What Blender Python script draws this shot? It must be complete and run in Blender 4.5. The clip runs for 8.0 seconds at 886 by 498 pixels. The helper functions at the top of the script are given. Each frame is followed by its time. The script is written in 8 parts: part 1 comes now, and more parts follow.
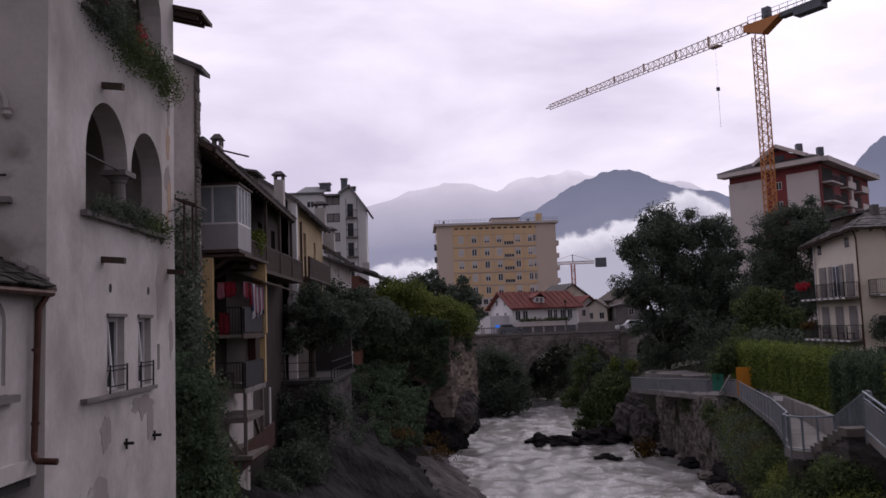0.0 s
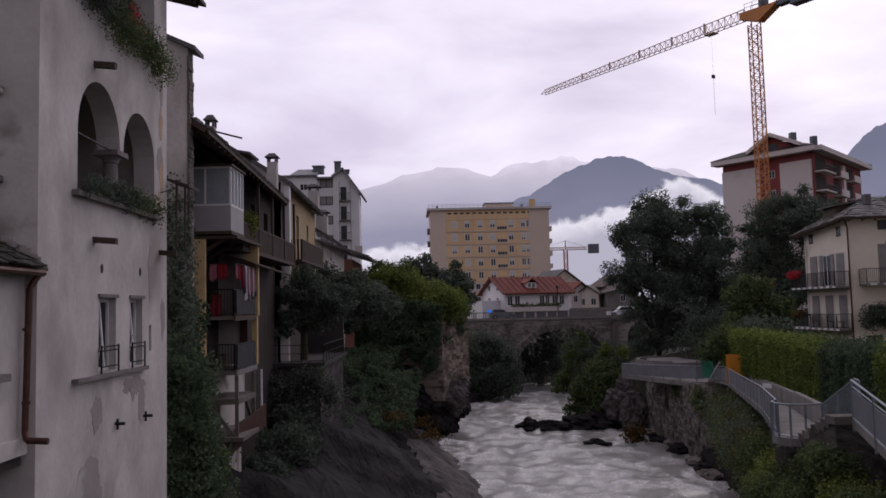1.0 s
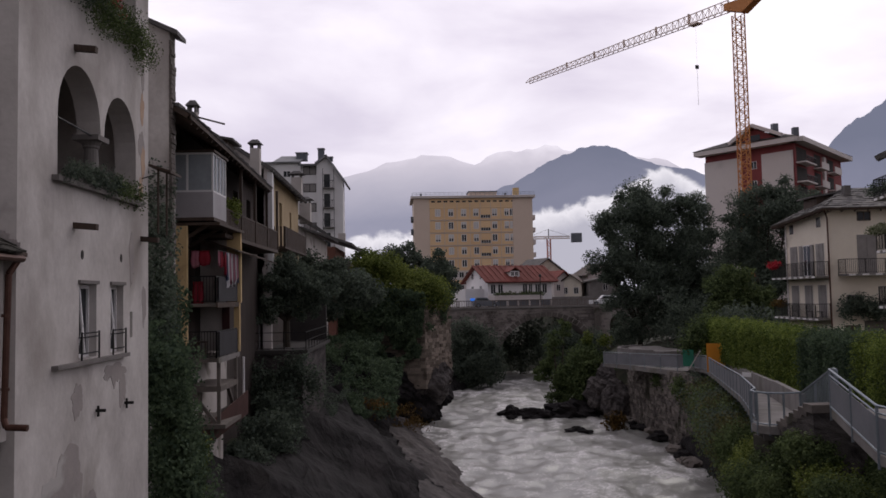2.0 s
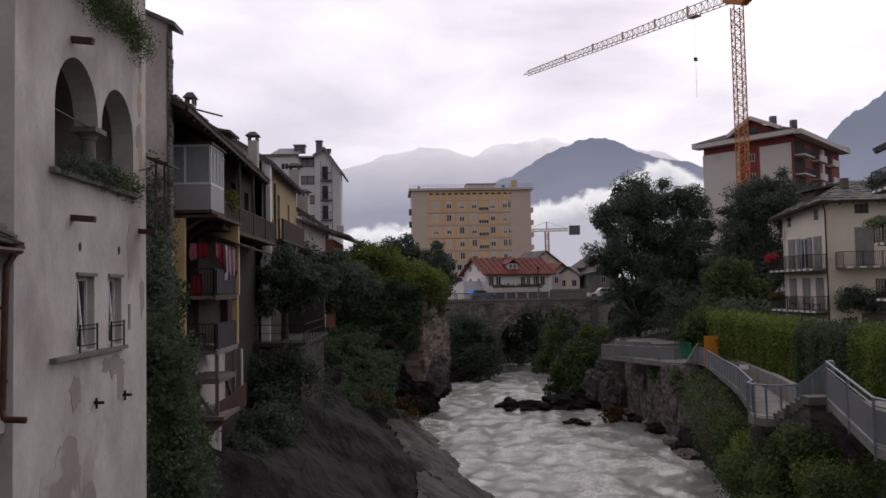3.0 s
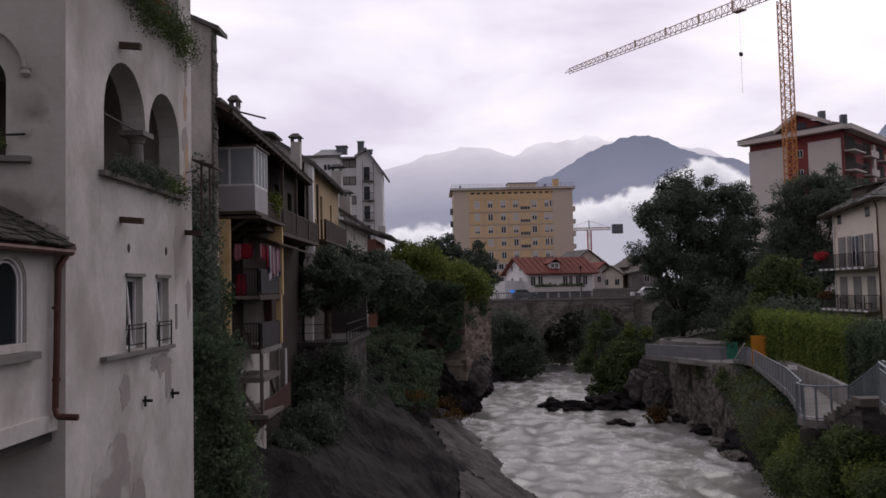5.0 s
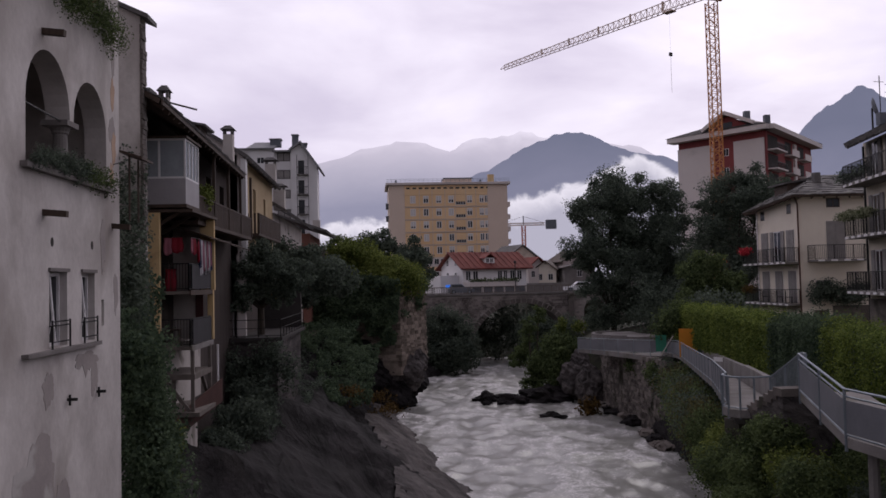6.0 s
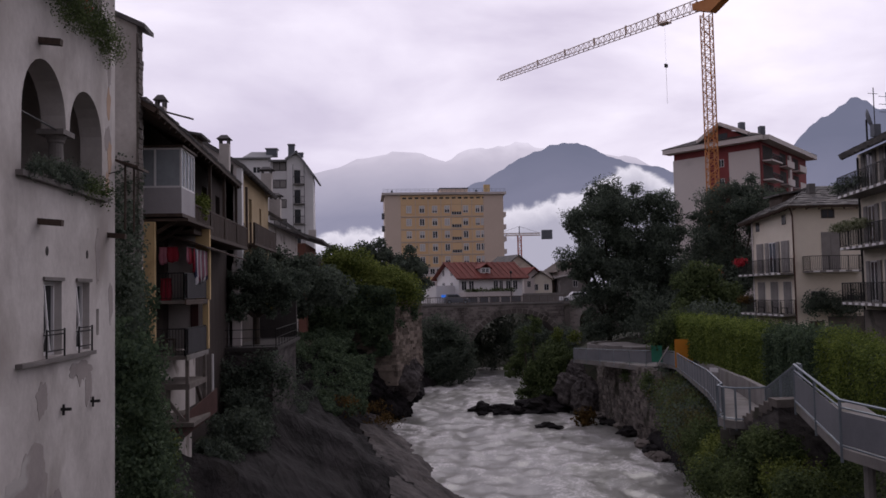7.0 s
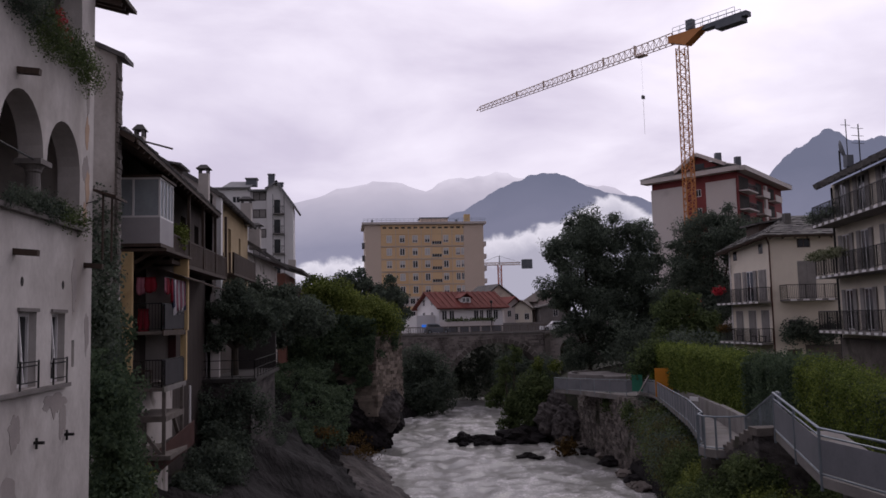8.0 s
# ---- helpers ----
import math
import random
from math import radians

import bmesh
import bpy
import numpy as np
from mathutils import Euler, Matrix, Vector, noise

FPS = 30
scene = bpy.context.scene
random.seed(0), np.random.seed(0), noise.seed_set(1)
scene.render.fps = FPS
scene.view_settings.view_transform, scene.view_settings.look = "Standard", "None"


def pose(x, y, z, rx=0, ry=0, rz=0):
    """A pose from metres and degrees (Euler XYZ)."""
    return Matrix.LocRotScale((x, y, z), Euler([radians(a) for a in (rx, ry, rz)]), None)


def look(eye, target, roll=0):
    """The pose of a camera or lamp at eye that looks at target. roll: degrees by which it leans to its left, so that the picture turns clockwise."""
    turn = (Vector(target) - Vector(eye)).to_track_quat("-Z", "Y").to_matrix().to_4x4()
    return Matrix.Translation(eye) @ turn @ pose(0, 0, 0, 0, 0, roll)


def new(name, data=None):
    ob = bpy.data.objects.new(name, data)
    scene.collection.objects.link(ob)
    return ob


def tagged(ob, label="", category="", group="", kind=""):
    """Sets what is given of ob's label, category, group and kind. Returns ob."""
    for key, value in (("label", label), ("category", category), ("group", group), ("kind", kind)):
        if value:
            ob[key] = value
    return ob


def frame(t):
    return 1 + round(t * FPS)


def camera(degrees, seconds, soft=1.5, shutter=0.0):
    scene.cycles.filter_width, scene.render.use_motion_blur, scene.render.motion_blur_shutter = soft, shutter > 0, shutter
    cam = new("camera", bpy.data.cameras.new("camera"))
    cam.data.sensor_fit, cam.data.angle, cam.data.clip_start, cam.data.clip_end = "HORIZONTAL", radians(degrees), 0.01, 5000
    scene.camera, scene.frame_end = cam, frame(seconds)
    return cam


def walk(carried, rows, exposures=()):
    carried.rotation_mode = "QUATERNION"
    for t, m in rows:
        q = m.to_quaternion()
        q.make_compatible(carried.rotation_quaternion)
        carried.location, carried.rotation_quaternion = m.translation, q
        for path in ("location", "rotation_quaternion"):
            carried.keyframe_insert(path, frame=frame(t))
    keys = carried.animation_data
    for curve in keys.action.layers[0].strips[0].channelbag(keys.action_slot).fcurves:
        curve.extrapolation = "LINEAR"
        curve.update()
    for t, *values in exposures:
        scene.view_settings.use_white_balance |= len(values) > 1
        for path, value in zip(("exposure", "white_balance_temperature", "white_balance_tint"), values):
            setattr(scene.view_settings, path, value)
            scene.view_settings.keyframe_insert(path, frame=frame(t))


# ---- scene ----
EYE = 1.6
ROWS = [
    (0.0, 95.3, 2.1, 0.0), (0.5, 94.829, 1.624, -0.623), (1.0, 94.181, 1.452, -0.555), (1.5, 93.742, 1.193, -1.431),
    (3.0, 92.777, 1.151, -1.88), (3.5, 93.044, 1.644, 3.194), (4.0, 92.63, 1.202, 2.871), (4.2, 92.567, 1.078, 1.672),
    (5.3, 92.862, 1.45, 0.557), (5.5, 92.693, 1.511, -0.626), (6.0, 92.339, 1.348, -3.496), (6.5, 92.951, 1.143, -3.612),
    (7.0, 93.037, 1.22, -3.793), (7.5, 93.22, 1.212, -4.41), (8.0, 95.096, 1.415, -5.176),
]
cam = camera(57.35, 8.0, soft=1.6)
walk(cam, [(t, pose(0, 0, EYE, rx, ry, rz)) for t, rx, ry, rz in ROWS], [(0, 0.10, 6420, 15), (1.0, 0.11, 6450, 13), (1.7, 0.17, 6600, 9), (3.0, 0.27, 6750, 5), (4.2, 0.26, 6750, 5), (5.5, 0.16, 6550, 11), (6.5, 0.09, 6450, 13), (8.0, 0.03, 6450, 13)])

# ---- sky and sun ----
SUN_EL, SUN_AZ = 40.0, 20.0
world = bpy.data.worlds.new("overcast_sky")
scene.world = world
world.use_nodes = True
wn, wl = world.node_tree.nodes, world.node_tree.links
wn.clear()


def wnode(kind, **vals):
    n = wn.new(kind)
    for k, v in vals.items():
        n.inputs[k].default_value = v
    return n


w_out = wn.new("ShaderNodeOutputWorld")
w_bg = wn.new("ShaderNodeBackground")
w_sky = wn.new("ShaderNodeTexSky")
w_sky.sky_type = "NISHITA"
w_sky.sun_disc = False
w_sky.sun_elevation = radians(SUN_EL)
w_sky.sun_rotation = radians(SUN_AZ)
w_dim = wn.new("ShaderNodeVectorMath")
w_dim.operation = "SCALE"
w_dim.inputs["Scale"].default_value = 0.08
wl.new(w_sky.outputs[0], w_dim.inputs[0])
w_co = wn.new("ShaderNodeTexCoord")
w_map = wn.new("ShaderNodeMapping")
w_map.inputs["Scale"].default_value = (2.0, 2.0, 5.0)
w_map.inputs["Location"].default_value = (3.1, 0.4, 1.3)
wl.new(w_co.outputs["Generated"], w_map.inputs[0])
w_n = wnode("ShaderNodeTexNoise", Scale=1.5, Detail=6.0, Roughness=0.5, Distortion=0.3)
wl.new(w_map.outputs[0], w_n.inputs["Vector"])
w_r = wn.new("ShaderNodeValToRGB")
w_r.color_ramp.elements[0].position, w_r.color_ramp.elements[0].color = 0.30, (0.60, 0.54, 0.67, 1)
w_r.color_ramp.elements[1].position, w_r.color_ramp.elements[1].color = 0.62, (0.98, 0.92, 1.02, 1)
wl.new(w_n.outputs["Fac"], w_r.inputs[0])
# the cloud is thinnest, and the sky brightest, down the valley ahead; the unseen sky behind is dimmed to darken walls
w_sep = wn.new("ShaderNodeSeparateXYZ")
wl.new(w_co.outputs["Generated"], w_sep.inputs[0])
w_grad = wn.new("ShaderNodeMapRange")
w_grad.interpolation_type = "SMOOTHSTEP"
for k, v in (("From Min", -0.7), ("From Max", 0.75), ("To Min", 0.42), ("To Max", 1.0)):
    w_grad.inputs[k].default_value = v
wl.new(w_sep.outputs["Y"], w_grad.inputs["Value"])
w_cl = wn.new("ShaderNodeVectorMath")
w_cl.operation = "SCALE"
wl.new(w_r.outputs[0], w_cl.inputs[0])
wl.new(w_grad.outputs[0], w_cl.inputs["Scale"])
w_mix = wn.new("ShaderNodeMix")
w_mix.data_type = "RGBA"
w_mix.inputs[0].default_value = 0.92
wl.new(w_dim.outputs[0], w_mix.inputs[6])
wl.new(w_cl.outputs[0], w_mix.inputs[7])
wl.new(w_mix.outputs[2], w_bg.inputs["Color"])
w_bg.inputs["Strength"].default_value = 1.08
wl.new(w_bg.outputs[0], w_out.inputs[0])

sun = new("sun", bpy.data.lights.new("sun", "SUN"))
sun.data.energy, sun.data.angle, sun.data.color = 0.35, radians(25), (1.0, 0.95, 0.92)
sun.matrix_world = look((0, 0, 0), (-math.sin(radians(SUN_AZ)) * math.cos(radians(SUN_EL)), -math.cos(radians(SUN_AZ)) * math.cos(radians(SUN_EL)), -math.sin(radians(SUN_EL))))


# ---- materials ----
def surf(name, a, b, rough=0.85, scale=1.5, fine=25.0, bump=0.2, metal=0.0, island=0.0, stain=None, stain_scale=0.6, stain_at=(0.56, 0.66), stretch=(1, 1, 1), rnd=0.0, spec=0.3, deep=0.03):
    """Two colours mixed by broad and fine noise, a stain colour in patches, fine relief."""
    m = bpy.data.materials.new(name)
    m.use_nodes = True
    nt, lk = m.node_tree.nodes, m.node_tree.links
    bs = nt["Principled BSDF"]
    bs.inputs["Roughness"].default_value, bs.inputs["Metallic"].default_value = rough, metal
    bs.inputs["Specular IOR Level"].default_value = spec
    co = nt.new("ShaderNodeTexCoord")
    mp = nt.new("ShaderNodeMapping")
    mp.inputs["Scale"].default_value = stretch
    lk.new(co.outputs["Object"], mp.inputs[0])
    n1, n2 = nt.new("ShaderNodeTexNoise"), nt.new("ShaderNodeTexNoise")
    for n, sc, dt in ((n1, scale, 6), (n2, fine, 4)):
        n.inputs["Scale"].default_value, n.inputs["Detail"].default_value, n.inputs["Roughness"].default_value = sc, dt, 0.62
        lk.new(mp.outputs[0], n.inputs["Vector"])
    add = nt.new("ShaderNodeMath")
    add.operation = "MULTIPLY_ADD"
    add.inputs[1].default_value = 0.35
    lk.new(n2.outputs["Fac"], add.inputs[0])
    lk.new(n1.outputs["Fac"], add.inputs[2])
    fac = add.outputs[0]
    if island or rnd:
        src = nt.new("ShaderNodeNewGeometry").outputs["Random Per Island"] if island else nt.new("ShaderNodeObjectInfo").outputs["Random"]
        a2 = nt.new("ShaderNodeMath")
        a2.operation = "MULTIPLY_ADD"
        a2.inputs[1].default_value = island or rnd
        lk.new(src, a2.inputs[0])
        lk.new(fac, a2.inputs[2])
        a3 = nt.new("ShaderNodeMath")
        a3.operation = "SUBTRACT"
        a3.inputs[1].default_value = 0.5 * (island or rnd)
        lk.new(a2.outputs[0], a3.inputs[0])
        fac = a3.outputs[0]
    mr = nt.new("ShaderNodeMapRange")
    mr.inputs["From Min"].default_value, mr.inputs["From Max"].default_value = 0.42, 0.95
    lk.new(fac, mr.inputs["Value"])
    mx = nt.new("ShaderNodeMix")
    mx.data_type = "RGBA"
    mx.inputs[6].default_value, mx.inputs[7].default_value = (*a, 1), (*b, 1)
    lk.new(mr.outputs[0], mx.inputs[0])
    col = mx.outputs[2]
    if stain:
        n3 = nt.new("ShaderNodeTexNoise")
        n3.inputs["Scale"].default_value, n3.inputs["Detail"].default_value, n3.inputs["Distortion"].default_value = stain_scale, 7, 0.4
        lk.new(mp.outputs[0], n3.inputs["Vector"])
        sr = nt.new("ShaderNodeMapRange")
        sr.inputs["From Min"].default_value, sr.inputs["From Max"].default_value = stain_at
        lk.new(n3.outputs["Fac"], sr.inputs["Value"])
        m2 = nt.new("ShaderNodeMix")
        m2.data_type = "RGBA"
        m2.inputs[7].default_value = (*stain, 1)
        lk.new(sr.outputs[0], m2.inputs[0])
        lk.new(col, m2.inputs[6])
        col = m2.outputs[2]
    lk.new(col, bs.inputs["Base Color"])
    if bump:
        bp = nt.new("ShaderNodeBump")
        bp.inputs["Strength"].default_value, bp.inputs["Distance"].default_value = bump, deep
        lk.new(fac, bp.inputs["Height"])
        lk.new(bp.outputs[0], bs.inputs["Normal"])
    return m


def foliage(name, a, b, island=0.6, through_light=0.35):
    """Leaf colours that vary from leaf to leaf; some light passes through the blades."""
    m = surf(name, a, b, 0.8, 0.45, 3.0, 0.0, island=island, spec=0.12)
    nt, lk = m.node_tree.nodes, m.node_tree.links
    bs = nt["Principled BSDF"]
    tl, ms = nt.new("ShaderNodeBsdfTranslucent"), nt.new("ShaderNodeMixShader")
    lk.new(bs.inputs["Base Color"].links[0].from_socket, tl.inputs["Color"])
    ms.inputs[0].default_value = through_light
    lk.new(bs.outputs[0], ms.inputs[1])
    lk.new(tl.outputs[0], ms.inputs[2])
    lk.new(ms.outputs[0], nt["Material Output"].inputs[0])
    return m


def bedded_rock(name, a, b, pale, along=(0.38, -0.89, -0.25), across=(0.3, -0.15, 0.94)):
    """Wet rock with long bedding streaks that run down towards the water."""
    m = bpy.data.materials.new(name)
    m.use_nodes = True
    nt, lk = m.node_tree.nodes, m.node_tree.links
    bs = nt["Principled BSDF"]
    bs.inputs["Roughness"].default_value, bs.inputs["Specular IOR Level"].default_value = 0.7, 0.06
    geo = nt.new("ShaderNodeNewGeometry")
    third = Vector(along).cross(Vector(across))
    comb = nt.new("ShaderNodeCombineXYZ")
    for i, (d, k) in enumerate(((along, 0.16), (across, 1.5), (tuple(third), 0.9))):
        dot = nt.new("ShaderNodeVectorMath")
        dot.operation = "DOT_PRODUCT"
        dot.inputs[1].default_value = tuple(c * k for c in d)
        lk.new(geo.outputs["Position"], dot.inputs[0])
        lk.new(dot.outputs["Value"], comb.inputs[i])
    n1, n2, n3 = (nt.new("ShaderNodeTexNoise") for _ in range(3))
    for n, sc, dt, src in ((n1, 1.1, 8, comb.outputs[0]), (n2, 4.5, 6, comb.outputs[0]), (n3, 0.22, 6, geo.outputs["Position"])):
        n.inputs["Scale"].default_value, n.inputs["Detail"].default_value, n.inputs["Roughness"].default_value, n.inputs["Distortion"].default_value = sc, dt, 0.62, 0.4
        lk.new(src, n.inputs["Vector"])
    ad = nt.new("ShaderNodeMath")
    ad.operation = "MULTIPLY_ADD"
    ad.inputs[1].default_value = 0.16
    lk.new(n2.outputs["Fac"], ad.inputs[0])
    lk.new(n1.outputs["Fac"], ad.inputs[2])
    mr = nt.new("ShaderNodeMapRange")
    mr.inputs["From Min"].default_value, mr.inputs["From Max"].default_value = 0.42, 0.78
    lk.new(ad.outputs[0], mr.inputs["Value"])
    mx, m2 = nt.new("ShaderNodeMix"), nt.new("ShaderNodeMix")
    mx.data_type = m2.data_type = "RGBA"
    mx.inputs[6].default_value, mx.inputs[7].default_value, m2.inputs[7].default_value = (*a, 1), (*b, 1), (*pale, 1)
    lk.new(mr.outputs[0], mx.inputs[0])
    sr = nt.new("ShaderNodeMapRange")
    sr.inputs["From Min"].default_value, sr.inputs["From Max"].default_value, sr.inputs["To Max"].default_value = 0.55, 0.75, 0.7
    lk.new(n3.outputs["Fac"], sr.inputs["Value"])
    lk.new(sr.outputs[0], m2.inputs[0])
    lk.new(mx.outputs[2], m2.inputs[6])
    lk.new(m2.outputs[2], bs.inputs["Base Color"])
    bp = nt.new("ShaderNodeBump")
    bp.inputs["Strength"].default_value, bp.inputs["Distance"].default_value = 0.8, 0.4
    lk.new(ad.outputs[0], bp.inputs["Height"])
    lk.new(bp.outputs[0], bs.inputs["Normal"])
    return m


def glass(name, tint=(0.012, 0.014, 0.017), rough=0.12):
    return surf(name, tint, tuple(c * 1.6 for c in tint), rough, 0.8, 6.0, 0.0, spec=0.35)


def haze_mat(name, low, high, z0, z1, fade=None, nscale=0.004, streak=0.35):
    """Far hillside with haze painted as a glow between two colours by height; above fade[0]..fade[1] it is lost in
    cloud.
    """
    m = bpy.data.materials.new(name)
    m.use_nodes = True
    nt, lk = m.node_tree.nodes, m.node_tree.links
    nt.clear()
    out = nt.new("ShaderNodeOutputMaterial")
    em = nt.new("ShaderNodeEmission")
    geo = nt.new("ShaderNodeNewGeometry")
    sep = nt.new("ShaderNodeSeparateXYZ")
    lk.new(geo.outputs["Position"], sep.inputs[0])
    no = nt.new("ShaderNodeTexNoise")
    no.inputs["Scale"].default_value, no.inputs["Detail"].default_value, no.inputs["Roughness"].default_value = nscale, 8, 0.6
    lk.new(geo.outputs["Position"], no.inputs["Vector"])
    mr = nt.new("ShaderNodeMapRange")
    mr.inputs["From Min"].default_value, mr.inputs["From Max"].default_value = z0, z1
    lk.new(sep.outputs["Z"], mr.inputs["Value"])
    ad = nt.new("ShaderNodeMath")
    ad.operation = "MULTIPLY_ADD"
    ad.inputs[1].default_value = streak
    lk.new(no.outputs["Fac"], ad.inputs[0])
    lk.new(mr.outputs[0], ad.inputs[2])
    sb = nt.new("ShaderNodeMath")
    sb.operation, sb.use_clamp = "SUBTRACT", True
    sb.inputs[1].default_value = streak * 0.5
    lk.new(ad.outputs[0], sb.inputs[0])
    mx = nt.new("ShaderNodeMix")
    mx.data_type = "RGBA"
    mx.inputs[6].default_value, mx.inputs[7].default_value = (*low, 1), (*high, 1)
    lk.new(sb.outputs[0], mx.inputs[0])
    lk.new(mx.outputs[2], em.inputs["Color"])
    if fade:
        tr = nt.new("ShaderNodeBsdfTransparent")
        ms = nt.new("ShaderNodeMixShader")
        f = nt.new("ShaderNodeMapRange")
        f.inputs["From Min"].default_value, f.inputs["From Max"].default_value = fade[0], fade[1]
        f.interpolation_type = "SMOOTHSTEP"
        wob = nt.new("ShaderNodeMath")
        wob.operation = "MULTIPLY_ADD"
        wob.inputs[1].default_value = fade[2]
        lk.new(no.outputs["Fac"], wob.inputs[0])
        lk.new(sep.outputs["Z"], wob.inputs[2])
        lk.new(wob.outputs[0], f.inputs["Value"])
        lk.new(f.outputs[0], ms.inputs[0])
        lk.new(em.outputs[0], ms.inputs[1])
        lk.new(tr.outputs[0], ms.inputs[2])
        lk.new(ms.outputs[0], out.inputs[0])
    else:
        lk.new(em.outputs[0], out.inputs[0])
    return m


PLASTER = surf("old_plaster", (0.40, 0.365, 0.345), (0.63, 0.59, 0.56), 0.95, 1.1, 9, 0.6, stain=(0.30, 0.265, 0.24), stain_scale=0.5, stain_at=(0.48, 0.72), stretch=(1, 1, 0.7))
PLASTER_DIRTY = surf("bare_render", (0.27, 0.24, 0.23), (0.36, 0.32, 0.30), 0.95, 1.6, 18, 0.4, stain=(0.45, 0.42, 0.40), stain_scale=1.1)
PLASTER_ORANGE = surf("ochre_plaster", (0.36, 0.24, 0.17), (0.50, 0.36, 0.26), 0.95, 2.5, 18, 0.4)
PLASTER_GREY = surf("grey_plaster", (0.37, 0.335, 0.31), (0.53, 0.485, 0.455), 0.95, 0.8, 10, 0.4, stain=(0.24, 0.21, 0.19), stain_scale=0.7)
WHITE = surf("white_paint", (0.66, 0.64, 0.64), (0.74, 0.72, 0.72), 0.8, 0.6, 12, 0.1)
CREAM = surf("cream_plaster", (0.66, 0.59, 0.50), (0.77, 0.70, 0.60), 0.9, 0.5, 9, 0.15, stain=(0.40, 0.35, 0.29), stain_scale=0.4, stain_at=(0.58, 0.8))
YELLOW = surf("yellow_plaster", (0.50, 0.35, 0.17), (0.60, 0.44, 0.24), 0.9, 0.9, 9, 0.15, stain=(0.36, 0.25, 0.13), stain_scale=0.8)
HOTEL_Y = surf("ochre_panel", (0.72, 0.49, 0.28), (0.80, 0.57, 0.34), 0.85, 0.1, 2, 0.05, rnd=0.4)
HOTEL_B = surf("beige_plaster", (0.62, 0.50, 0.41), (0.70, 0.57, 0.48), 0.9, 0.12, 2, 0.05)
REDWALL = surf("dark_red_plaster", (0.19, 0.042, 0.044), (0.25, 0.062, 0.06), 0.85, 0.3, 4, 0.05)
PALE = surf("pale_plaster", (0.58, 0.52, 0.50), (0.64, 0.58, 0.55), 0.9, 0.15, 3, 0.05, stain=(0.48, 0.43, 0.41), stain_scale=0.12)
STONE = surf("grey_stone", (0.075, 0.064, 0.058), (0.23, 0.20, 0.18), 0.95, 0.5, 9, 0.6, island=0.45, stain=(0.05, 0.046, 0.035), stain_scale=0.5)
STONE_LINTEL = surf("dressed_stone", (0.13, 0.118, 0.11), (0.22, 0.20, 0.19), 0.9, 2, 20, 0.3)
SLATE_J = surf("stone_slate_joined", (0.07, 0.065, 0.065), (0.17, 0.16, 0.15), 0.75, 1.0, 12, 0.5, island=0.5)
MOSS = surf("mossy_slate", (0.026, 0.024, 0.021), (0.075, 0.07, 0.06), 0.95, 2.0, 14, 0.6, rnd=0.4, stain=(0.04, 0.05, 0.02), stain_scale=1.6, stain_at=(0.46, 0.64), spec=0.15)
REDROOF = surf("red_clay_tile", (0.12, 0.032, 0.026), (0.20, 0.058, 0.046), 0.85, 0.6, 6, 0.3, rnd=0.3)
WOOD = surf("dark_wood", (0.035, 0.024, 0.018), (0.09, 0.06, 0.045), 0.7, 3, 30, 0.3, stretch=(1, 1, 0.2))
WOOD_GREY = surf("weathered_wood", (0.10, 0.085, 0.075), (0.20, 0.17, 0.15), 0.85, 3, 30, 0.3)
IRON = surf("black_iron", (0.015, 0.015, 0.016), (0.03, 0.028, 0.026), 0.55, 5, 40, 0.1, metal=0.3)
STEEL = surf("galvanised_steel", (0.17, 0.20, 0.225), (0.28, 0.31, 0.335), 0.5, 2, 30, 0.1, metal=0.55)
PANEL = surf("blue_grey_panel", (0.145, 0.15, 0.165), (0.22, 0.22, 0.24), 0.6, 0.8, 12, 0.1, metal=0.2, rnd=0.2)
COPPER = surf("brown_copper", (0.06, 0.028, 0.02), (0.12, 0.06, 0.045), 0.5, 4, 20, 0.1, metal=0.5)
CONCRETE = surf("concrete", (0.15, 0.137, 0.132), (0.25, 0.232, 0.222), 0.92, 0.9, 12, 0.3, stain=(0.15, 0.14, 0.12), stain_scale=0.6)
ASPHALT = surf("asphalt", (0.05, 0.048, 0.05), (0.08, 0.077, 0.08), 0.9, 0.7, 30, 0.3)
GLASS = glass("dark_glass")
GLASS_PALE = glass("pale_glass", (0.22, 0.24, 0.255), 0.1)
# near-black: shade painted into rooms, holes and recesses; also the terrace colour
DARK = surf("interior_shade_and_terrace", (0.035, 0.031, 0.03), (0.06, 0.053, 0.05), 0.95, 1, 8, 0.0)
SHUTTER = surf("grey_shutter", (0.20, 0.185, 0.18), (0.30, 0.28, 0.27), 0.8, 1.5, 25, 0.2)
BLIND = surf("pale_blind", (0.50, 0.47, 0.46), (0.60, 0.57, 0.56), 0.8, 1.0, 12, 0.0)
CRANE = surf("orange_crane_paint", (0.46, 0.17, 0.045), (0.56, 0.23, 0.07), 0.5, 0.5, 8, 0.0)
CRANE_PALE = surf("pale_jib_paint", (0.55, 0.42, 0.36), (0.66, 0.52, 0.44), 0.5, 0.5, 8, 0.0)
CRANE_GREY = surf("grey_ballast", (0.10, 0.11, 0.13), (0.17, 0.18, 0.20), 0.8, 0.5, 8, 0.1)
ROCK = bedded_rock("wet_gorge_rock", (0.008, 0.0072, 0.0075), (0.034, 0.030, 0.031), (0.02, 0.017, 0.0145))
ROCK_PALE = bedded_rock("pale_gorge_rock", (0.035, 0.031, 0.031), (0.15, 0.133, 0.128), (0.085, 0.072, 0.064))
EARTH = surf("earth_and_grass", (0.010, 0.012, 0.007), (0.035, 0.038, 0.018), 0.95, 0.6, 6, 0.5, stain=(0.05, 0.04, 0.03), stain_scale=0.4)
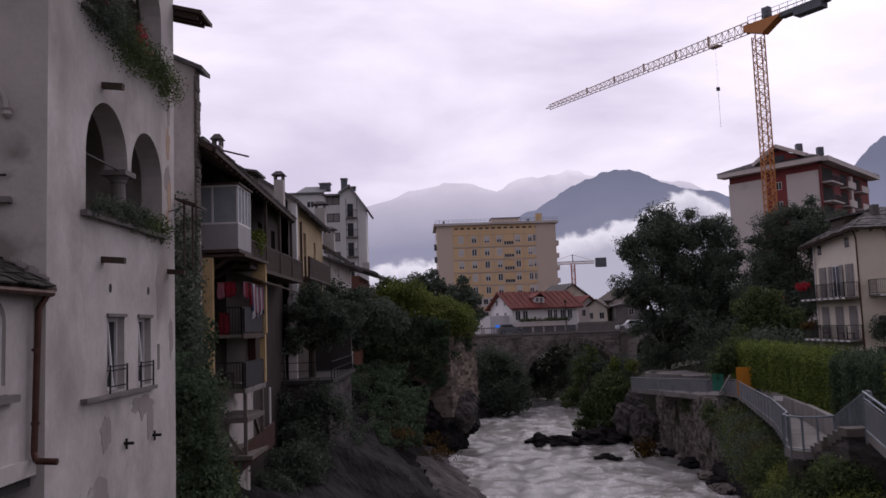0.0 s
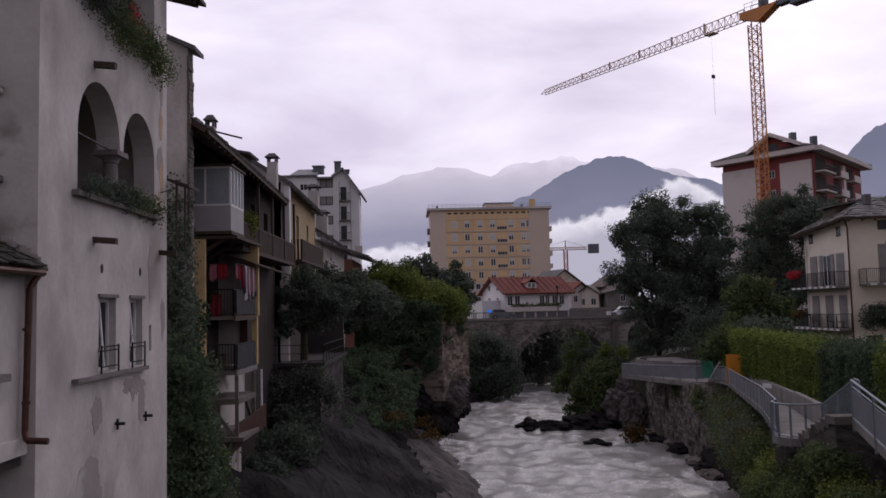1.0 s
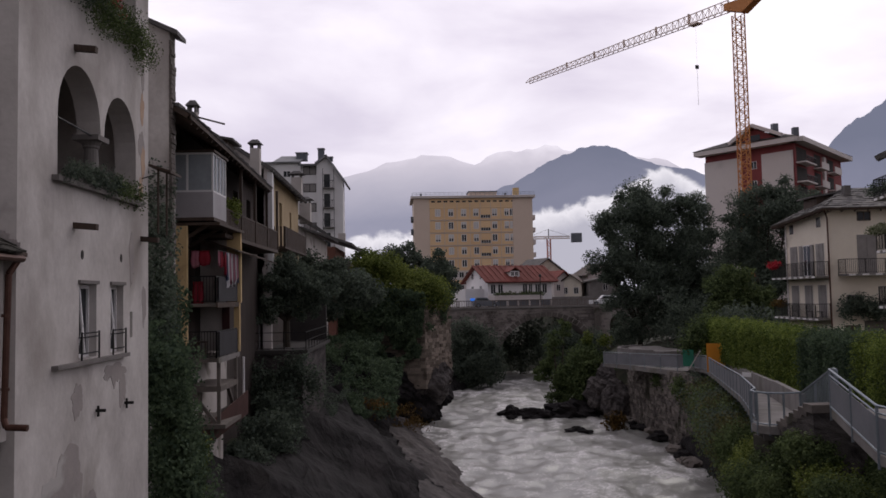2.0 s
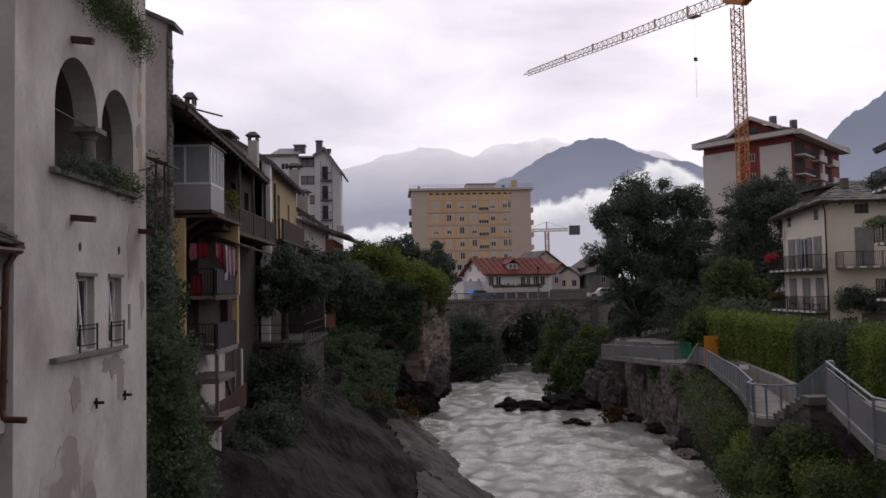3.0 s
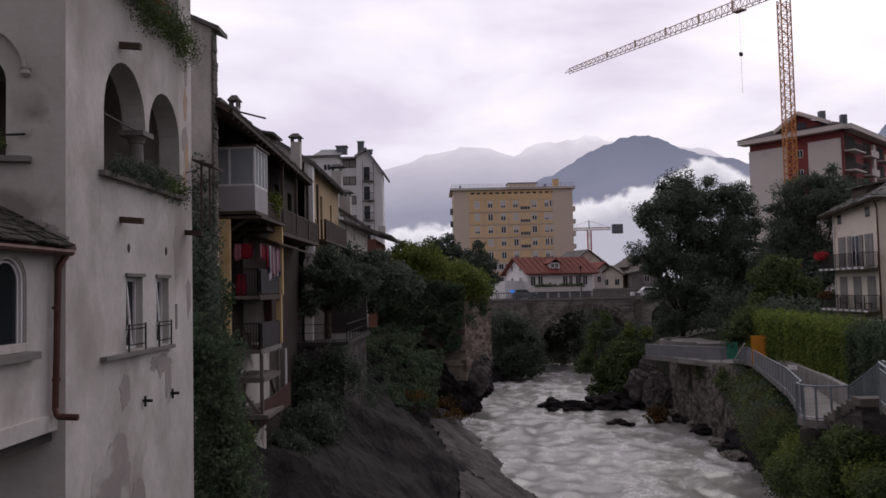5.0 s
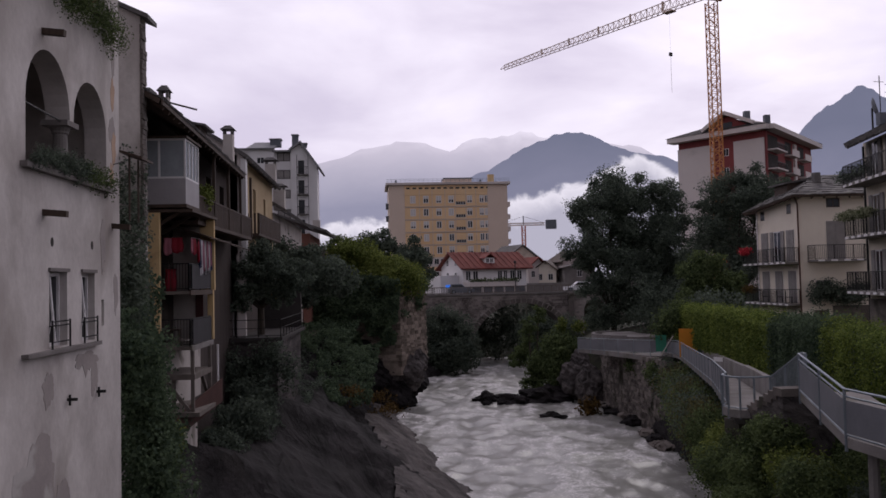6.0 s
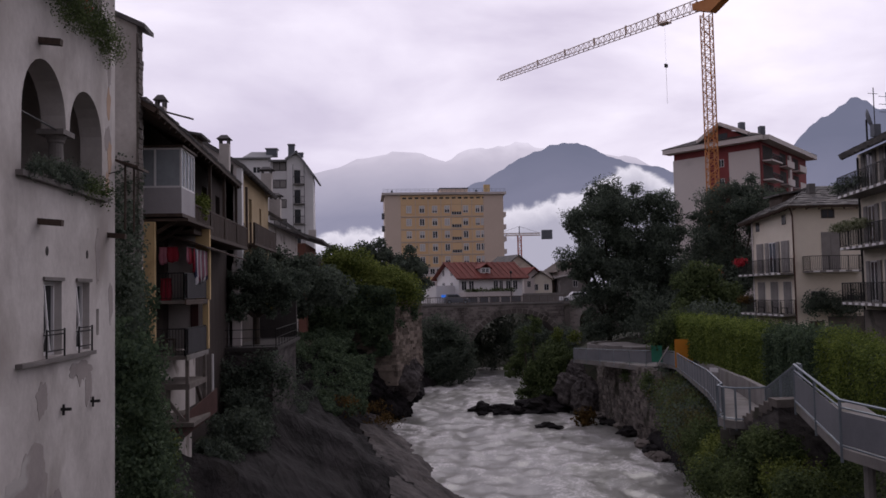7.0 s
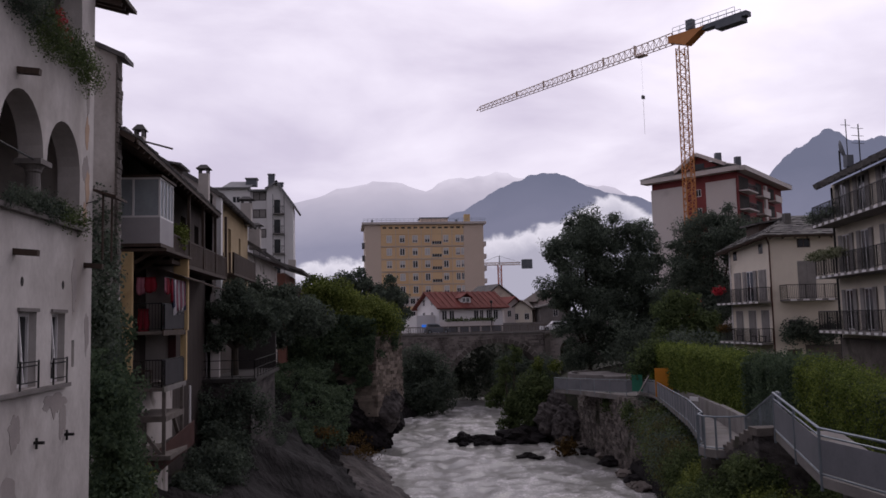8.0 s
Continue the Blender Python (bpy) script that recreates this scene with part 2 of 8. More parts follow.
LEAF_DARK = foliage("dark_leaves", (0.062, 0.080, 0.064), (0.138, 0.168, 0.124))
LEAF_MID = foliage("green_leaves", (0.048, 0.070, 0.032), (0.14, 0.18, 0.072))
LEAF_LIGHT = foliage("yellow_green_leaves", (0.065, 0.09, 0.020), (0.21, 0.245, 0.065))
LEAF_IVY = foliage("ivy_leaves", (0.050, 0.076, 0.050), (0.125, 0.172, 0.096))
LEAF_HEDGE = foliage("hedge_leaves", (0.062, 0.095, 0.022), (0.21, 0.26, 0.06))
LEAF_RUST = foliage("dry_leaves", (0.05, 0.035, 0.014), (0.15, 0.09, 0.03))
PETAL = foliage("red_petals", (0.30, 0.02, 0.03), (0.55, 0.06, 0.08))
LEAF_OLIVE = foliage("brown_green_leaves", (0.055, 0.056, 0.026), (0.15, 0.14, 0.06))
BARK = surf("bark", (0.03, 0.025, 0.02), (0.08, 0.065, 0.05), 0.95, 2, 18, 0.6, stretch=(1, 1, 0.3))


# ---- builders ----
def V(*a):
    return Vector(a)


def hexa(bm, lo, hi):
    """A solid from four low and four high corners, both counter-clockwise seen from above."""
    a = [bm.verts.new(p) for p in lo]
    b = [bm.verts.new(p) for p in hi]
    n = len(a)
    bm.faces.new(a[::-1])
    bm.faces.new(b)
    for i in range(n):
        bm.faces.new((a[i], a[(i + 1) % n], b[(i + 1) % n], b[i]))


def box(bm, x0, x1, y0, y1, z0, z1):
    hexa(bm, [(x0, y0, z0), (x1, y0, z0), (x1, y1, z0), (x0, y1, z0)], [(x0, y0, z1), (x1, y0, z1), (x1, y1, z1), (x0, y1, z1)])
    return bm


def bx(x0, x1, y0, y1, z0, z1):
    return box(bmesh.new(), x0, x1, y0, y1, z0, z1)


def rod(bm, p, q, r, n=6, r2=None):
    p, q = Vector(p), Vector(q)
    d = (q - p).normalized()
    s = d.orthogonal().normalized()
    t = d.cross(s)
    r2 = r if r2 is None else r2
    lo = [p + r * (math.cos(2 * math.pi * i / n) * s + math.sin(2 * math.pi * i / n) * t) for i in range(n)]
    hi = [q + r2 * (math.cos(2 * math.pi * i / n) * s + math.sin(2 * math.pi * i / n) * t) for i in range(n)]
    hexa(bm, lo, hi)
    return bm


def beam(bm, p, q, w, h):
    """A rectangular bar from p to q, w wide and h high, centred on the line."""
    p, q = Vector(p), Vector(q)
    d = (q - p).normalized()
    s = d.cross(V(0, 0, 1))
    s = s.normalized() if s.length > 1e-4 else V(1, 0, 0)
    u = s.cross(d)
    c = [(-w / 2, -h / 2), (w / 2, -h / 2), (w / 2, h / 2), (-w / 2, h / 2)]
    hexa(bm, [p + a * s + b * u for a, b in c], [q + a * s + b * u for a, b in c])
    return bm


def prism(bm, outline, z0, z1):
    hexa(bm, [(x, y, z0) for x, y in outline], [(x, y, z1) for x, y in outline])
    return bm


def lathe(bm, c, prof, n=14):
    rings = [[bm.verts.new((c[0] + r * math.cos(2 * math.pi * i / n), c[1] + r * math.sin(2 * math.pi * i / n), c[2] + z)) for i in range(n)] for r, z in prof]
    for a, b in zip(rings, rings[1:]):
        for i in range(n):
            bm.faces.new((a[i], a[(i + 1) % n], b[(i + 1) % n], b[i]))
    bm.faces.new(rings[0][::-1])
    bm.faces.new(rings[-1])
    return bm


def mesh_of(name, bm, material, smooth=False, fix=True):
    if fix:
        bmesh.ops.recalc_face_normals(bm, faces=bm.faces)
    me = bpy.data.meshes.new(name)
    bm.to_mesh(me)
    bm.free()
    me.materials.append(material)
    if smooth:
        me.polygons.foreach_set("use_smooth", [True] * len(me.polygons))
    return me


def part(name, bm, material, parent=None, label="", smooth=False, fix=True):
    ob = new(name, mesh_of(name, bm, material, smooth, fix))
    if parent is not None:
        ob.parent = parent
        ob.matrix_parent_inverse = parent.matrix_world.inverted()
    if label:
        ob["label"] = label
    return ob


def thing(name, label, category, at=(0, 0, 0), group="", kind=""):
    ob = new(name)
    ob.matrix_world = pose(*at)
    ob.empty_display_size = 0.2
    return tagged(ob, label, category, group, kind)


def wall_cells(bm, at, u, width, z0, z1, thick, holes, top=None):
    """A wall from at along the unit vector u, its outer face on that line and its thickness to the left of u.
    holes: (u0, u1, low, spring, rise): rise > 0 is a half-ellipse arch over the spring line. top: height at a place along u."""
    at, u = Vector((at[0], at[1], 0)), Vector((u[0], u[1], 0)).normalized()
    n = V(-u.y, u.x, 0) * thick
    cuts = {0.0, width}
    for a, b, lo, sp, rise in holes:
        k = 14 if rise else 1
        cuts |= {a + (b - a) * (0.5 - 0.5 * math.cos(math.pi * i / k)) for i in range(k + 1)}
    cuts = sorted(c for c in cuts if -1e-6 <= c <= width + 1e-6)

    def roof(h, x):
        a, b, lo, sp, rise = h
        e = (2 * x - a - b) / (b - a)
        return sp + rise * math.sqrt(max(0.0, 1 - e * e))

    def cell(x0, x1, l0, l1, h0, h1):
        p, q = at + u * x0, at + u * x1
        hexa(bm, [p + V(0, 0, l0), q + V(0, 0, l1), q + n + V(0, 0, l1), p + n + V(0, 0, l0)], [p + V(0, 0, h0), q + V(0, 0, h1), q + n + V(0, 0, h1), p + n + V(0, 0, h0)])

    for x0, x1 in zip(cuts, cuts[1:]):
        if x1 - x0 < 1e-5:
            continue
        mid = (x0 + x1) / 2
        hs = sorted((h for h in holes if h[0] < mid < h[1]), key=lambda h: h[2])
        la = lb = z0
        for h in hs:
            if h[2] > la + 1e-4:
                cell(x0, x1, la, lb, h[2], h[2])
            la, lb = roof(h, x0), roof(h, x1)
        ta, tb = (top(x0), top(x1)) if top else (z1, z1)
        cell(x0, x1, la, lb, ta, tb)
    bmesh.ops.remove_doubles(bm, verts=bm.verts, dist=0.0005)
    return bm


def fast_leaves(name, rng, p, d, size, material, parent=None, droop=0.3, label=""):
    """The same leaves, written straight into a mesh."""
    count = len(p)
    nrm = 0.7 * d + rng.normal(scale=0.7, size=(count, 3)) + np.array([0, 0, droop])
    nrm /= np.linalg.norm(nrm, axis=1)[:, None]
    t = np.cross(nrm, rng.normal(size=(count, 3)))
    t /= np.linalg.norm(t, axis=1)[:, None] + 1e-9
    b = np.cross(nrm, t)
    s = (0.74 * size * (0.6 + 0.8 * rng.random(count)))[:, None]
    vs = np.stack([p - t * s * 0.6, p + b * s * 0.42 + nrm * s * 0.12, p + t * s * 0.6 - nrm * s * 0.1, p - b * s * 0.42 + nrm * s * 0.12], 1).reshape(-1, 3)
    me = bpy.data.meshes.new(name)
    me.vertices.add(len(vs))
    me.vertices.foreach_set("co", vs.ravel())
    me.loops.add(count * 4)
    me.loops.foreach_set("vertex_index", np.arange(count * 4))
    me.polygons.add(count)
    me.polygons.foreach_set("loop_start", np.arange(count) * 4)
    me.update(calc_edges=True)
    me.materials.append(material)
    ob = new(name, me)
    if parent is not None:
        ob.parent = parent
        ob.matrix_parent_inverse = parent.matrix_world.inverted()
    if label:
        ob["label"] = label
    return ob


def blob_points(rng, blobs, count, inner=0.62):
    count = int(1.8 * count)
    vol = np.array([b[1][0] * b[1][1] + b[1][1] * b[1][2] + b[1][0] * b[1][2] for b in blobs])
    pick = rng.choice(len(blobs), count, p=vol / vol.sum())
    d = rng.normal(size=(count, 3))
    d /= np.linalg.norm(d, axis=1)[:, None]
    rad = inner * 0.7 + (1.32 - inner * 0.7) * rng.random(count) ** 0.8
    r = np.array([b[1] for b in blobs])[pick]
    p = np.array([b[0] for b in blobs])[pick] + d * r * rad[:, None]
    size = r.mean(axis=1)
    wob = np.array([noise.noise_vector(Vector(q) * (1.1 / max(0.25, s))) for q, s in zip(p, size)])
    return p + wob * (0.42 * size)[:, None] + rng.normal(0, 0.07, (count, 3)) * size[:, None], d


def bush(name, label, blobs, seed, material, leaves, leaf, category="bush", parent=None, inner=0.5, kind=""):
    rng = np.random.default_rng(seed)
    pts, d = blob_points(rng, [(np.array(c, float), np.array(r, float)) for c, r in blobs], leaves, inner)
    ob = fast_leaves(name, rng, pts, d, leaf, material, parent)
    return tagged(ob, label, category, kind=kind) if parent is None else ob


# ---- ground, gorge and river ----
WATER = -10.9
Y_L = [-60, 20, 45, 59, 72, 83, 88, 105, 113, 118, 130, 160, 400]
X_L = [4, 5.5, 5.0, 2.8, 1.6, 1.4, 2.3, 4.4, 9.0, 11.4, 12, 14, 40]
Y_R = [-60, 20, 45, 56, 67, 76, 80, 90, 100, 118, 130, 160, 400]
X_R = [16, 17, 18.6, 19.6, 20.8, 20.8, 19.5, 17.6, 20, 24.5, 25, 26, 60]


def lerp(v, xs, ys):
    return float(np.interp(v, xs, ys))


def ground_z(x, y):
    xl, xr = lerp(y, Y_L, X_L), lerp(y, Y_R, X_R)
    n = noise.fractal(Vector((x * 0.13, y * 0.13, 0.3)), 0.9, 2.1, 4)
    far = min(1.0, max(0.0, (y - 124.8) / 3.0))
    if x < xl:
        d = xl - x + n * 0.9
        z = lerp(d, [-1, 0, 1.0, 4.5, 9.0, 13.0, 30, 60], [-12, -11.4, -9.6, -7.4, -5.0, -2.6, -1.0, 0.0])
        z += 0.5 * n - (2.2 if y < 92 else 0.0)
    elif x > xr:
        d = x - xr + n * 0.25
        z = lerp(d, [0, 0.5, 0.8, 2.5, 8.0, 20, 60], [-11.6, -9.5, -8.5, -6.8, -4.3, -3.0, -1.0])
        if y < 60:
            dn = lerp(y, [0, 20, 26, 60], [4.0, 4.5, 3.8, 0.0])
            z -= dn * math.exp(-((d - 3.0) / 5.0) ** 2) * 0.3
        z += 0.2 * n
    else:
        z = -12.2 + 0.3 * n
    if far > 0:
        z = z * (1 - far) + far * (-0.4 if not xl - 1 < x < xr + 1 else -12.2)
    return z


def axis(lo, hi, step, reach, grow=1.35):
    a = list(np.arange(lo, hi + 1e-6, step))
    s, b = step, []
    v = hi
    while v < reach:
        s *= grow
        v += s
        b.append(v)
    s, c = step, []
    v = lo
    while v > -reach:
        s *= grow
        v -= s
        c.append(v)
    return c[::-1] + a + b


gx, gy = axis(-26, 46, 0.9, 4600), axis(6, 132, 0.9, 4600)
me = bpy.data.meshes.new("ground")
gv = [(x, y, ground_z(x, y)) for y in gy for x in gx]
w = len(gx)
me.from_pydata(gv, [], [(j * w + i, j * w + i + 1, (j + 1) * w + i + 1, (j + 1) * w + i) for j in range(len(gy) - 1) for i in range(w - 1)])
me.materials.append(EARTH)
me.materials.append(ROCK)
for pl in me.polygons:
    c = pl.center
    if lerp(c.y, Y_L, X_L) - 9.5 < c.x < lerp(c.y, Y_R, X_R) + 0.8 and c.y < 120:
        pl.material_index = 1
    pl.use_smooth = True
tagged(new("ground", me), "dark earth and wet rock sloping into the river gorge", "ground", kind="structure")


def water_material():
    m = surf("silty_rapids", (0.17, 0.168, 0.152), (0.27, 0.263, 0.245), 0.3, 0.35, 3.5, 0.6, spec=0.4, stretch=(1, 0.55, 1))
    nt, lk = m.node_tree.nodes, m.node_tree.links
    bs = nt["Principled BSDF"]
    src = bs.inputs["Base Color"].links[0].from_socket
    geo = nt.new("ShaderNodeNewGeometry")
    mp = nt.new("ShaderNodeMapping")
    mp.inputs["Rotation"].default_value = (0, 0, radians(-20))
    mp.inputs["Scale"].default_value = (0.42, 0.34, 1.0)
    lk.new(geo.outputs["Position"], mp.inputs[0])
    big, small = nt.new("ShaderNodeTexNoise"), nt.new("ShaderNodeTexNoise")
    for n, sc, dt, dist in ((big, 0.85, 7, 1.8), (small, 6.5, 10, 1.4)):
        n.inputs["Scale"].default_value, n.inputs["Detail"].default_value, n.inputs["Distortion"].default_value, n.inputs["Roughness"].default_value = sc, dt, dist, 0.65
        lk.new(mp.outputs[0], n.inputs["Vector"])
    ad = nt.new("ShaderNodeMath")
    ad.operation = "ADD"
    lk.new(big.outputs["Fac"], ad.inputs[0])
    lk.new(small.outputs["Fac"], ad.inputs[1])
    sep = nt.new("ShaderNodeSeparateXYZ")
    lk.new(geo.outputs["Position"], sep.inputs[0])
    crest = nt.new("ShaderNodeMath")
    crest.operation = "MULTIPLY_ADD"
    crest.inputs[1].default_value, crest.inputs[2].default_value = 0.55, 10.9 * 0.55
    lk.new(sep.outputs["Z"], crest.inputs[0])
    a2 = nt.new("ShaderNodeMath")
    a2.operation = "ADD"
    lk.new(ad.outputs[0], a2.inputs[0])
    lk.new(crest.outputs[0], a2.inputs[1])
    mr = nt.new("ShaderNodeMapRange")
    mr.inputs["From Min"].default_value, mr.inputs["From Max"].default_value = 1.03, 1.27
    lk.new(a2.outputs[0], mr.inputs["Value"])
    mx = nt.new("ShaderNodeMix")
    mx.data_type = "RGBA"
    mx.inputs[7].default_value = (0.66, 0.64, 0.64, 1)
    lk.new(mr.outputs[0], mx.inputs[0])
    lk.new(src, mx.inputs[6])
    lk.new(mx.outputs[2], bs.inputs["Base Color"])
    ro = nt.new("ShaderNodeMapRange")
    ro.inputs["To Min"].default_value, ro.inputs["To Max"].default_value = 0.28, 0.85
    lk.new(mr.outputs[0], ro.inputs["Value"])
    lk.new(ro.outputs[0], bs.inputs["Roughness"])
    return m


def wave(x, y):
    a = noise.fractal(Vector((x * 0.22 + 0.07 * y, y * 0.11, 2.0)), 1.0, 2.1, 4)
    b = 1 - abs(noise.noise(Vector((x * 0.33, y * 0.17 + 0.1 * x, 7.0)))) * 2
    return WATER + 0.26 * a + 0.14 * max(0.0, b) ** 2 + 0.2 * noise.fractal(Vector((x * 0.7, y * 0.5, 4.0)), 0.8, 2.2, 3)


wx, wy = np.arange(-8, 32, 0.4), np.arange(10, 131, 0.4)
me = bpy.data.meshes.new("water")
w = len(wx)
me.from_pydata([(x, y, wave(x, y)) for y in wy for x in wx], [], [(j * w + i, j * w + i + 1, (j + 1) * w + i + 1, (j + 1) * w + i) for j in range(len(wy) - 1) for i in range(w - 1)])
me.materials.append(water_material())
me.polygons.foreach_set("use_smooth", [True] * len(me.polygons))
tagged(new("water", me), "grey silty river rapids with white foam", "river", kind="structure")


# ---- mountains and cloud ----
def ridge(name, dist, peaks, material, label, x0, x1, seed, rough=0.05):
    """A hillside sheet: a skyline of broad summits with small crags, falling towards the valley."""
    me = bpy.data.meshes.new(name)
    xs = np.linspace(x0, x1, 220)
    px, pz = zip(*peaks)
    vs, rows_ = [], 14
    for j in range(rows_):
        k = j / (rows_ - 1)
        for x in xs:
            top = np.interp(x, px, pz)
            crag = noise.fractal(Vector((x * 0.006, seed, k * 1.5)), 0.9, 2.1, 5) * rough * top
            z = (top + crag) * (1 - k) ** 1.1 - 20 * k
            vs.append((x, dist - 900 * k + 90 * noise.noise(Vector((x * 0.004, k * 4, seed))), z))
    n = len(xs)
    me.from_pydata(vs, [], [(j * n + i, j * n + i + 1, (j + 1) * n + i + 1, (j + 1) * n + i) for j in range(rows_ - 1) for i in range(n - 1)])
    me.materials.append(material)
    me.polygons.foreach_set("use_smooth", [True] * len(me.polygons))
    return tagged(new(name, me), label, "mountain", kind="structure")


# haze over the far slopes is put into their glowing colours
HAZE_BACK = haze_mat("far_mountain_haze_glow", (0.27, 0.27, 0.37), (0.56, 0.52, 0.62), 300, 600, (650, 860, 190), 0.005, 0.3)
HAZE_MID = haze_mat("near_mountain_haze_glow", (0.20, 0.205, 0.29), (0.155, 0.165, 0.24), 330, 560, None, 0.006, 0.8)
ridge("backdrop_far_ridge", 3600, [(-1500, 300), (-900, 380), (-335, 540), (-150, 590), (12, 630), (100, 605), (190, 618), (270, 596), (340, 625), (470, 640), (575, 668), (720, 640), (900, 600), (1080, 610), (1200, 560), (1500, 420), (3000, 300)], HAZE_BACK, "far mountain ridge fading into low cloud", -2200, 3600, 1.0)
ridge("backdrop_near_ridge", 3000, [(-400, 60), (150, 290), (300, 385), (400, 445), (500, 498), (600, 540), (690, 545), (800, 530), (950, 485), (1085, 435), (1250, 370), (1500, 290)], HAZE_MID, "wooded mountain in painted dark blue haze under the clouds", -400, 1500, 2.0)
ridge("backdrop_side_ridge", 3000, [(1050, 40), (1340, 330), (1440, 430), (1540, 520), (1640, 610), (1720, 680), (1800, 720), (1900, 690), (2300, 680), (2800, 500)], HAZE_MID, "mountain shoulder in painted dark blue haze beside the valley", 1050, 2800, 3.0)


def cloud_bank(name, dist, x0, x1, z0, edge, seed):
    """A curtain of valley cloud far off, its light put in as a glow, pale at the rim and greyer below; its upper edge
    is billowing and soft.
    """
    m = bpy.data.materials.new(name)
    m.use_nodes = True
    nt, lk = m.node_tree.nodes, m.node_tree.links
    nt.clear()
    out = nt.new("ShaderNodeOutputMaterial")
    em, tr, ms = nt.new("ShaderNodeEmission"), nt.new("ShaderNodeBsdfTransparent"), nt.new("ShaderNodeMixShader")
    uv = nt.new("ShaderNodeAttribute")
    uv.attribute_name = "edge"
    geo = nt.new("ShaderNodeNewGeometry")
    no = nt.new("ShaderNodeTexNoise")
    no.inputs["Scale"].default_value, no.inputs["Detail"].default_value, no.inputs["Roughness"].default_value, no.inputs["Distortion"].default_value = 0.016, 9, 0.6, 0.5
    lk.new(geo.outputs["Position"], no.inputs["Vector"])
    ad = nt.new("ShaderNodeMath")
    ad.operation = "MULTIPLY_ADD"
    ad.inputs[1].default_value = 1.3
    lk.new(no.outputs["Fac"], ad.inputs[0])
    lk.new(uv.outputs["Fac"], ad.inputs[2])
    mr = nt.new("ShaderNodeMapRange")
    mr.interpolation_type = "SMOOTHSTEP"
    mr.inputs["From Min"].default_value, mr.inputs["From Max"].default_value = 0.56, 0.92
    lk.new(ad.outputs[0], mr.inputs["Value"])
    cr = nt.new("ShaderNodeMapRange")
    cr.inputs["From Min"].default_value, cr.inputs["From Max"].default_value = 0.7, 1.7
    lk.new(ad.outputs[0], cr.inputs["Value"])
    mx = nt.new("ShaderNodeMix")
    mx.data_type = "RGBA"
    mx.inputs[6].default_value, mx.inputs[7].default_value = (0.80, 0.77, 0.85, 1), (0.42, 0.41, 0.50, 1)
    lk.new(cr.outputs[0], mx.inputs[0])
    lk.new(mx.outputs[2], em.inputs["Color"])
    lk.new(mr.outputs[0], ms.inputs[0])
    lk.new(tr.outputs[0], ms.inputs[1])
    lk.new(em.outputs[0], ms.inputs[2])
    lk.new(ms.outputs[0], out.inputs[0])
    me = bpy.data.meshes.new(name)
    xs, zs = np.linspace(x0, x1, 80), np.linspace(0, 1, 14)
    ex, ez = zip(*edge)
    vs, val = [], []
    for k in zs:
        for x in xs:
            e = np.interp(x, ex, ez)
            z = z0 + (e * 1.6 + 30 - z0) * k
            vs.append((x, dist, z))
            val.append((e - z) / 60.0)
    n = len(xs)
    me.from_pydata(vs, [], [(j * n + i, j * n + i + 1, (j + 1) * n + i + 1, (j + 1) * n + i) for j in range(len(zs) - 1) for i in range(n - 1)])
    at = me.attributes.new("edge", "FLOAT", "POINT")
    at.data.foreach_set("value", val)
    me.materials.append(m)
    ob = tagged(new(name, me), "white valley cloud drifting below the mountains", "cloud", kind="structure")
    ob.visible_shadow = False
    return ob


cloud_bank("backdrop_cloud", 1900, -420, 1000, -30, [(-420, 50), (-230, 110), (-120, 150), (-10, 160), (60, 130), (150, 120), (270, 190), (380, 215), (460, 230), (520, 275), (600, 300), (680, 255), (760, 215), (1000, 120)], 1)


# ---- old plastered house with loggias ----
HX, HY0, HY1 = -6.7, 13.73, 20.35
old_house = thing("old_house", "tall old house in stained white plaster with arched loggias", "house", (-9.5, 17, -9))


def hy(y):
    return y - HY0


holes_b = [
    (hy(16.25), hy(17.12), 0.5, 1.99, 0), (hy(17.9), hy(18.66), 0.5, 1.97, 0), (hy(19.07), hy(19.25), 0.78, 1.38, 0),
    (hy(15.24), hy(19.45), 3.98, 5.16, 0), (hy(15.24), hy(17.3), 5.16, 5.2, 1.14), (hy(17.5), hy(19.45), 5.16, 5.18, 1.06),
    (hy(15.24), hy(19.45), 8.0, 9.18, 0), (hy(15.24), hy(17.3), 9.18, 9.22, 1.14), (hy(17.5), hy(19.45), 9.18, 9.2, 1.06),
]
part("river_wall", wall_cells(bmesh.new(), (HX, HY0), (0, 1), HY1 - HY0, -10.5, 11.8, 0.5, holes_b), PLASTER, old_house)
UA = V(1, 0.3, 0).normalized()
CA = V(HX, HY0, 0)
WA = 5.2


def on_a(u, out=0.0, z=0.0):
    """A place on the side wall: u metres from the corner (to the left: minus), out metres in front of it."""
    n = V(UA.y, -UA.x, 0)
    return CA + UA * u + n * out + V(0, 0, z)


p0 = on_a(-WA)
part("side_wall", wall_cells(bmesh.new(), (p0.x, p0.y), (UA.x, UA.y), WA - 0.004, -10.5, 11.8, 0.45, [(WA - 2.75, WA - 0.93, 4.0, 5.3, 0.62), (WA - 2.75, WA - 0.93, 8.0, 9.3, 0.62)]), PLASTER_GREY, old_house)
part("end_wall", bx(-13.5, HX - 0.5, HY1 - 0.4, HY1 - 0.002, -10.5, 11.8), PLASTER_GREY, old_house)
# darker copy of the plaster: the loggia's inner shade is in the colour
LOGGIA = surf("shaded_plaster", (0.16, 0.142, 0.135), (0.26, 0.235, 0.225), 0.95, 0.9, 9, 0.3, stain=(0.10, 0.09, 0.085), stain_scale=0.9)
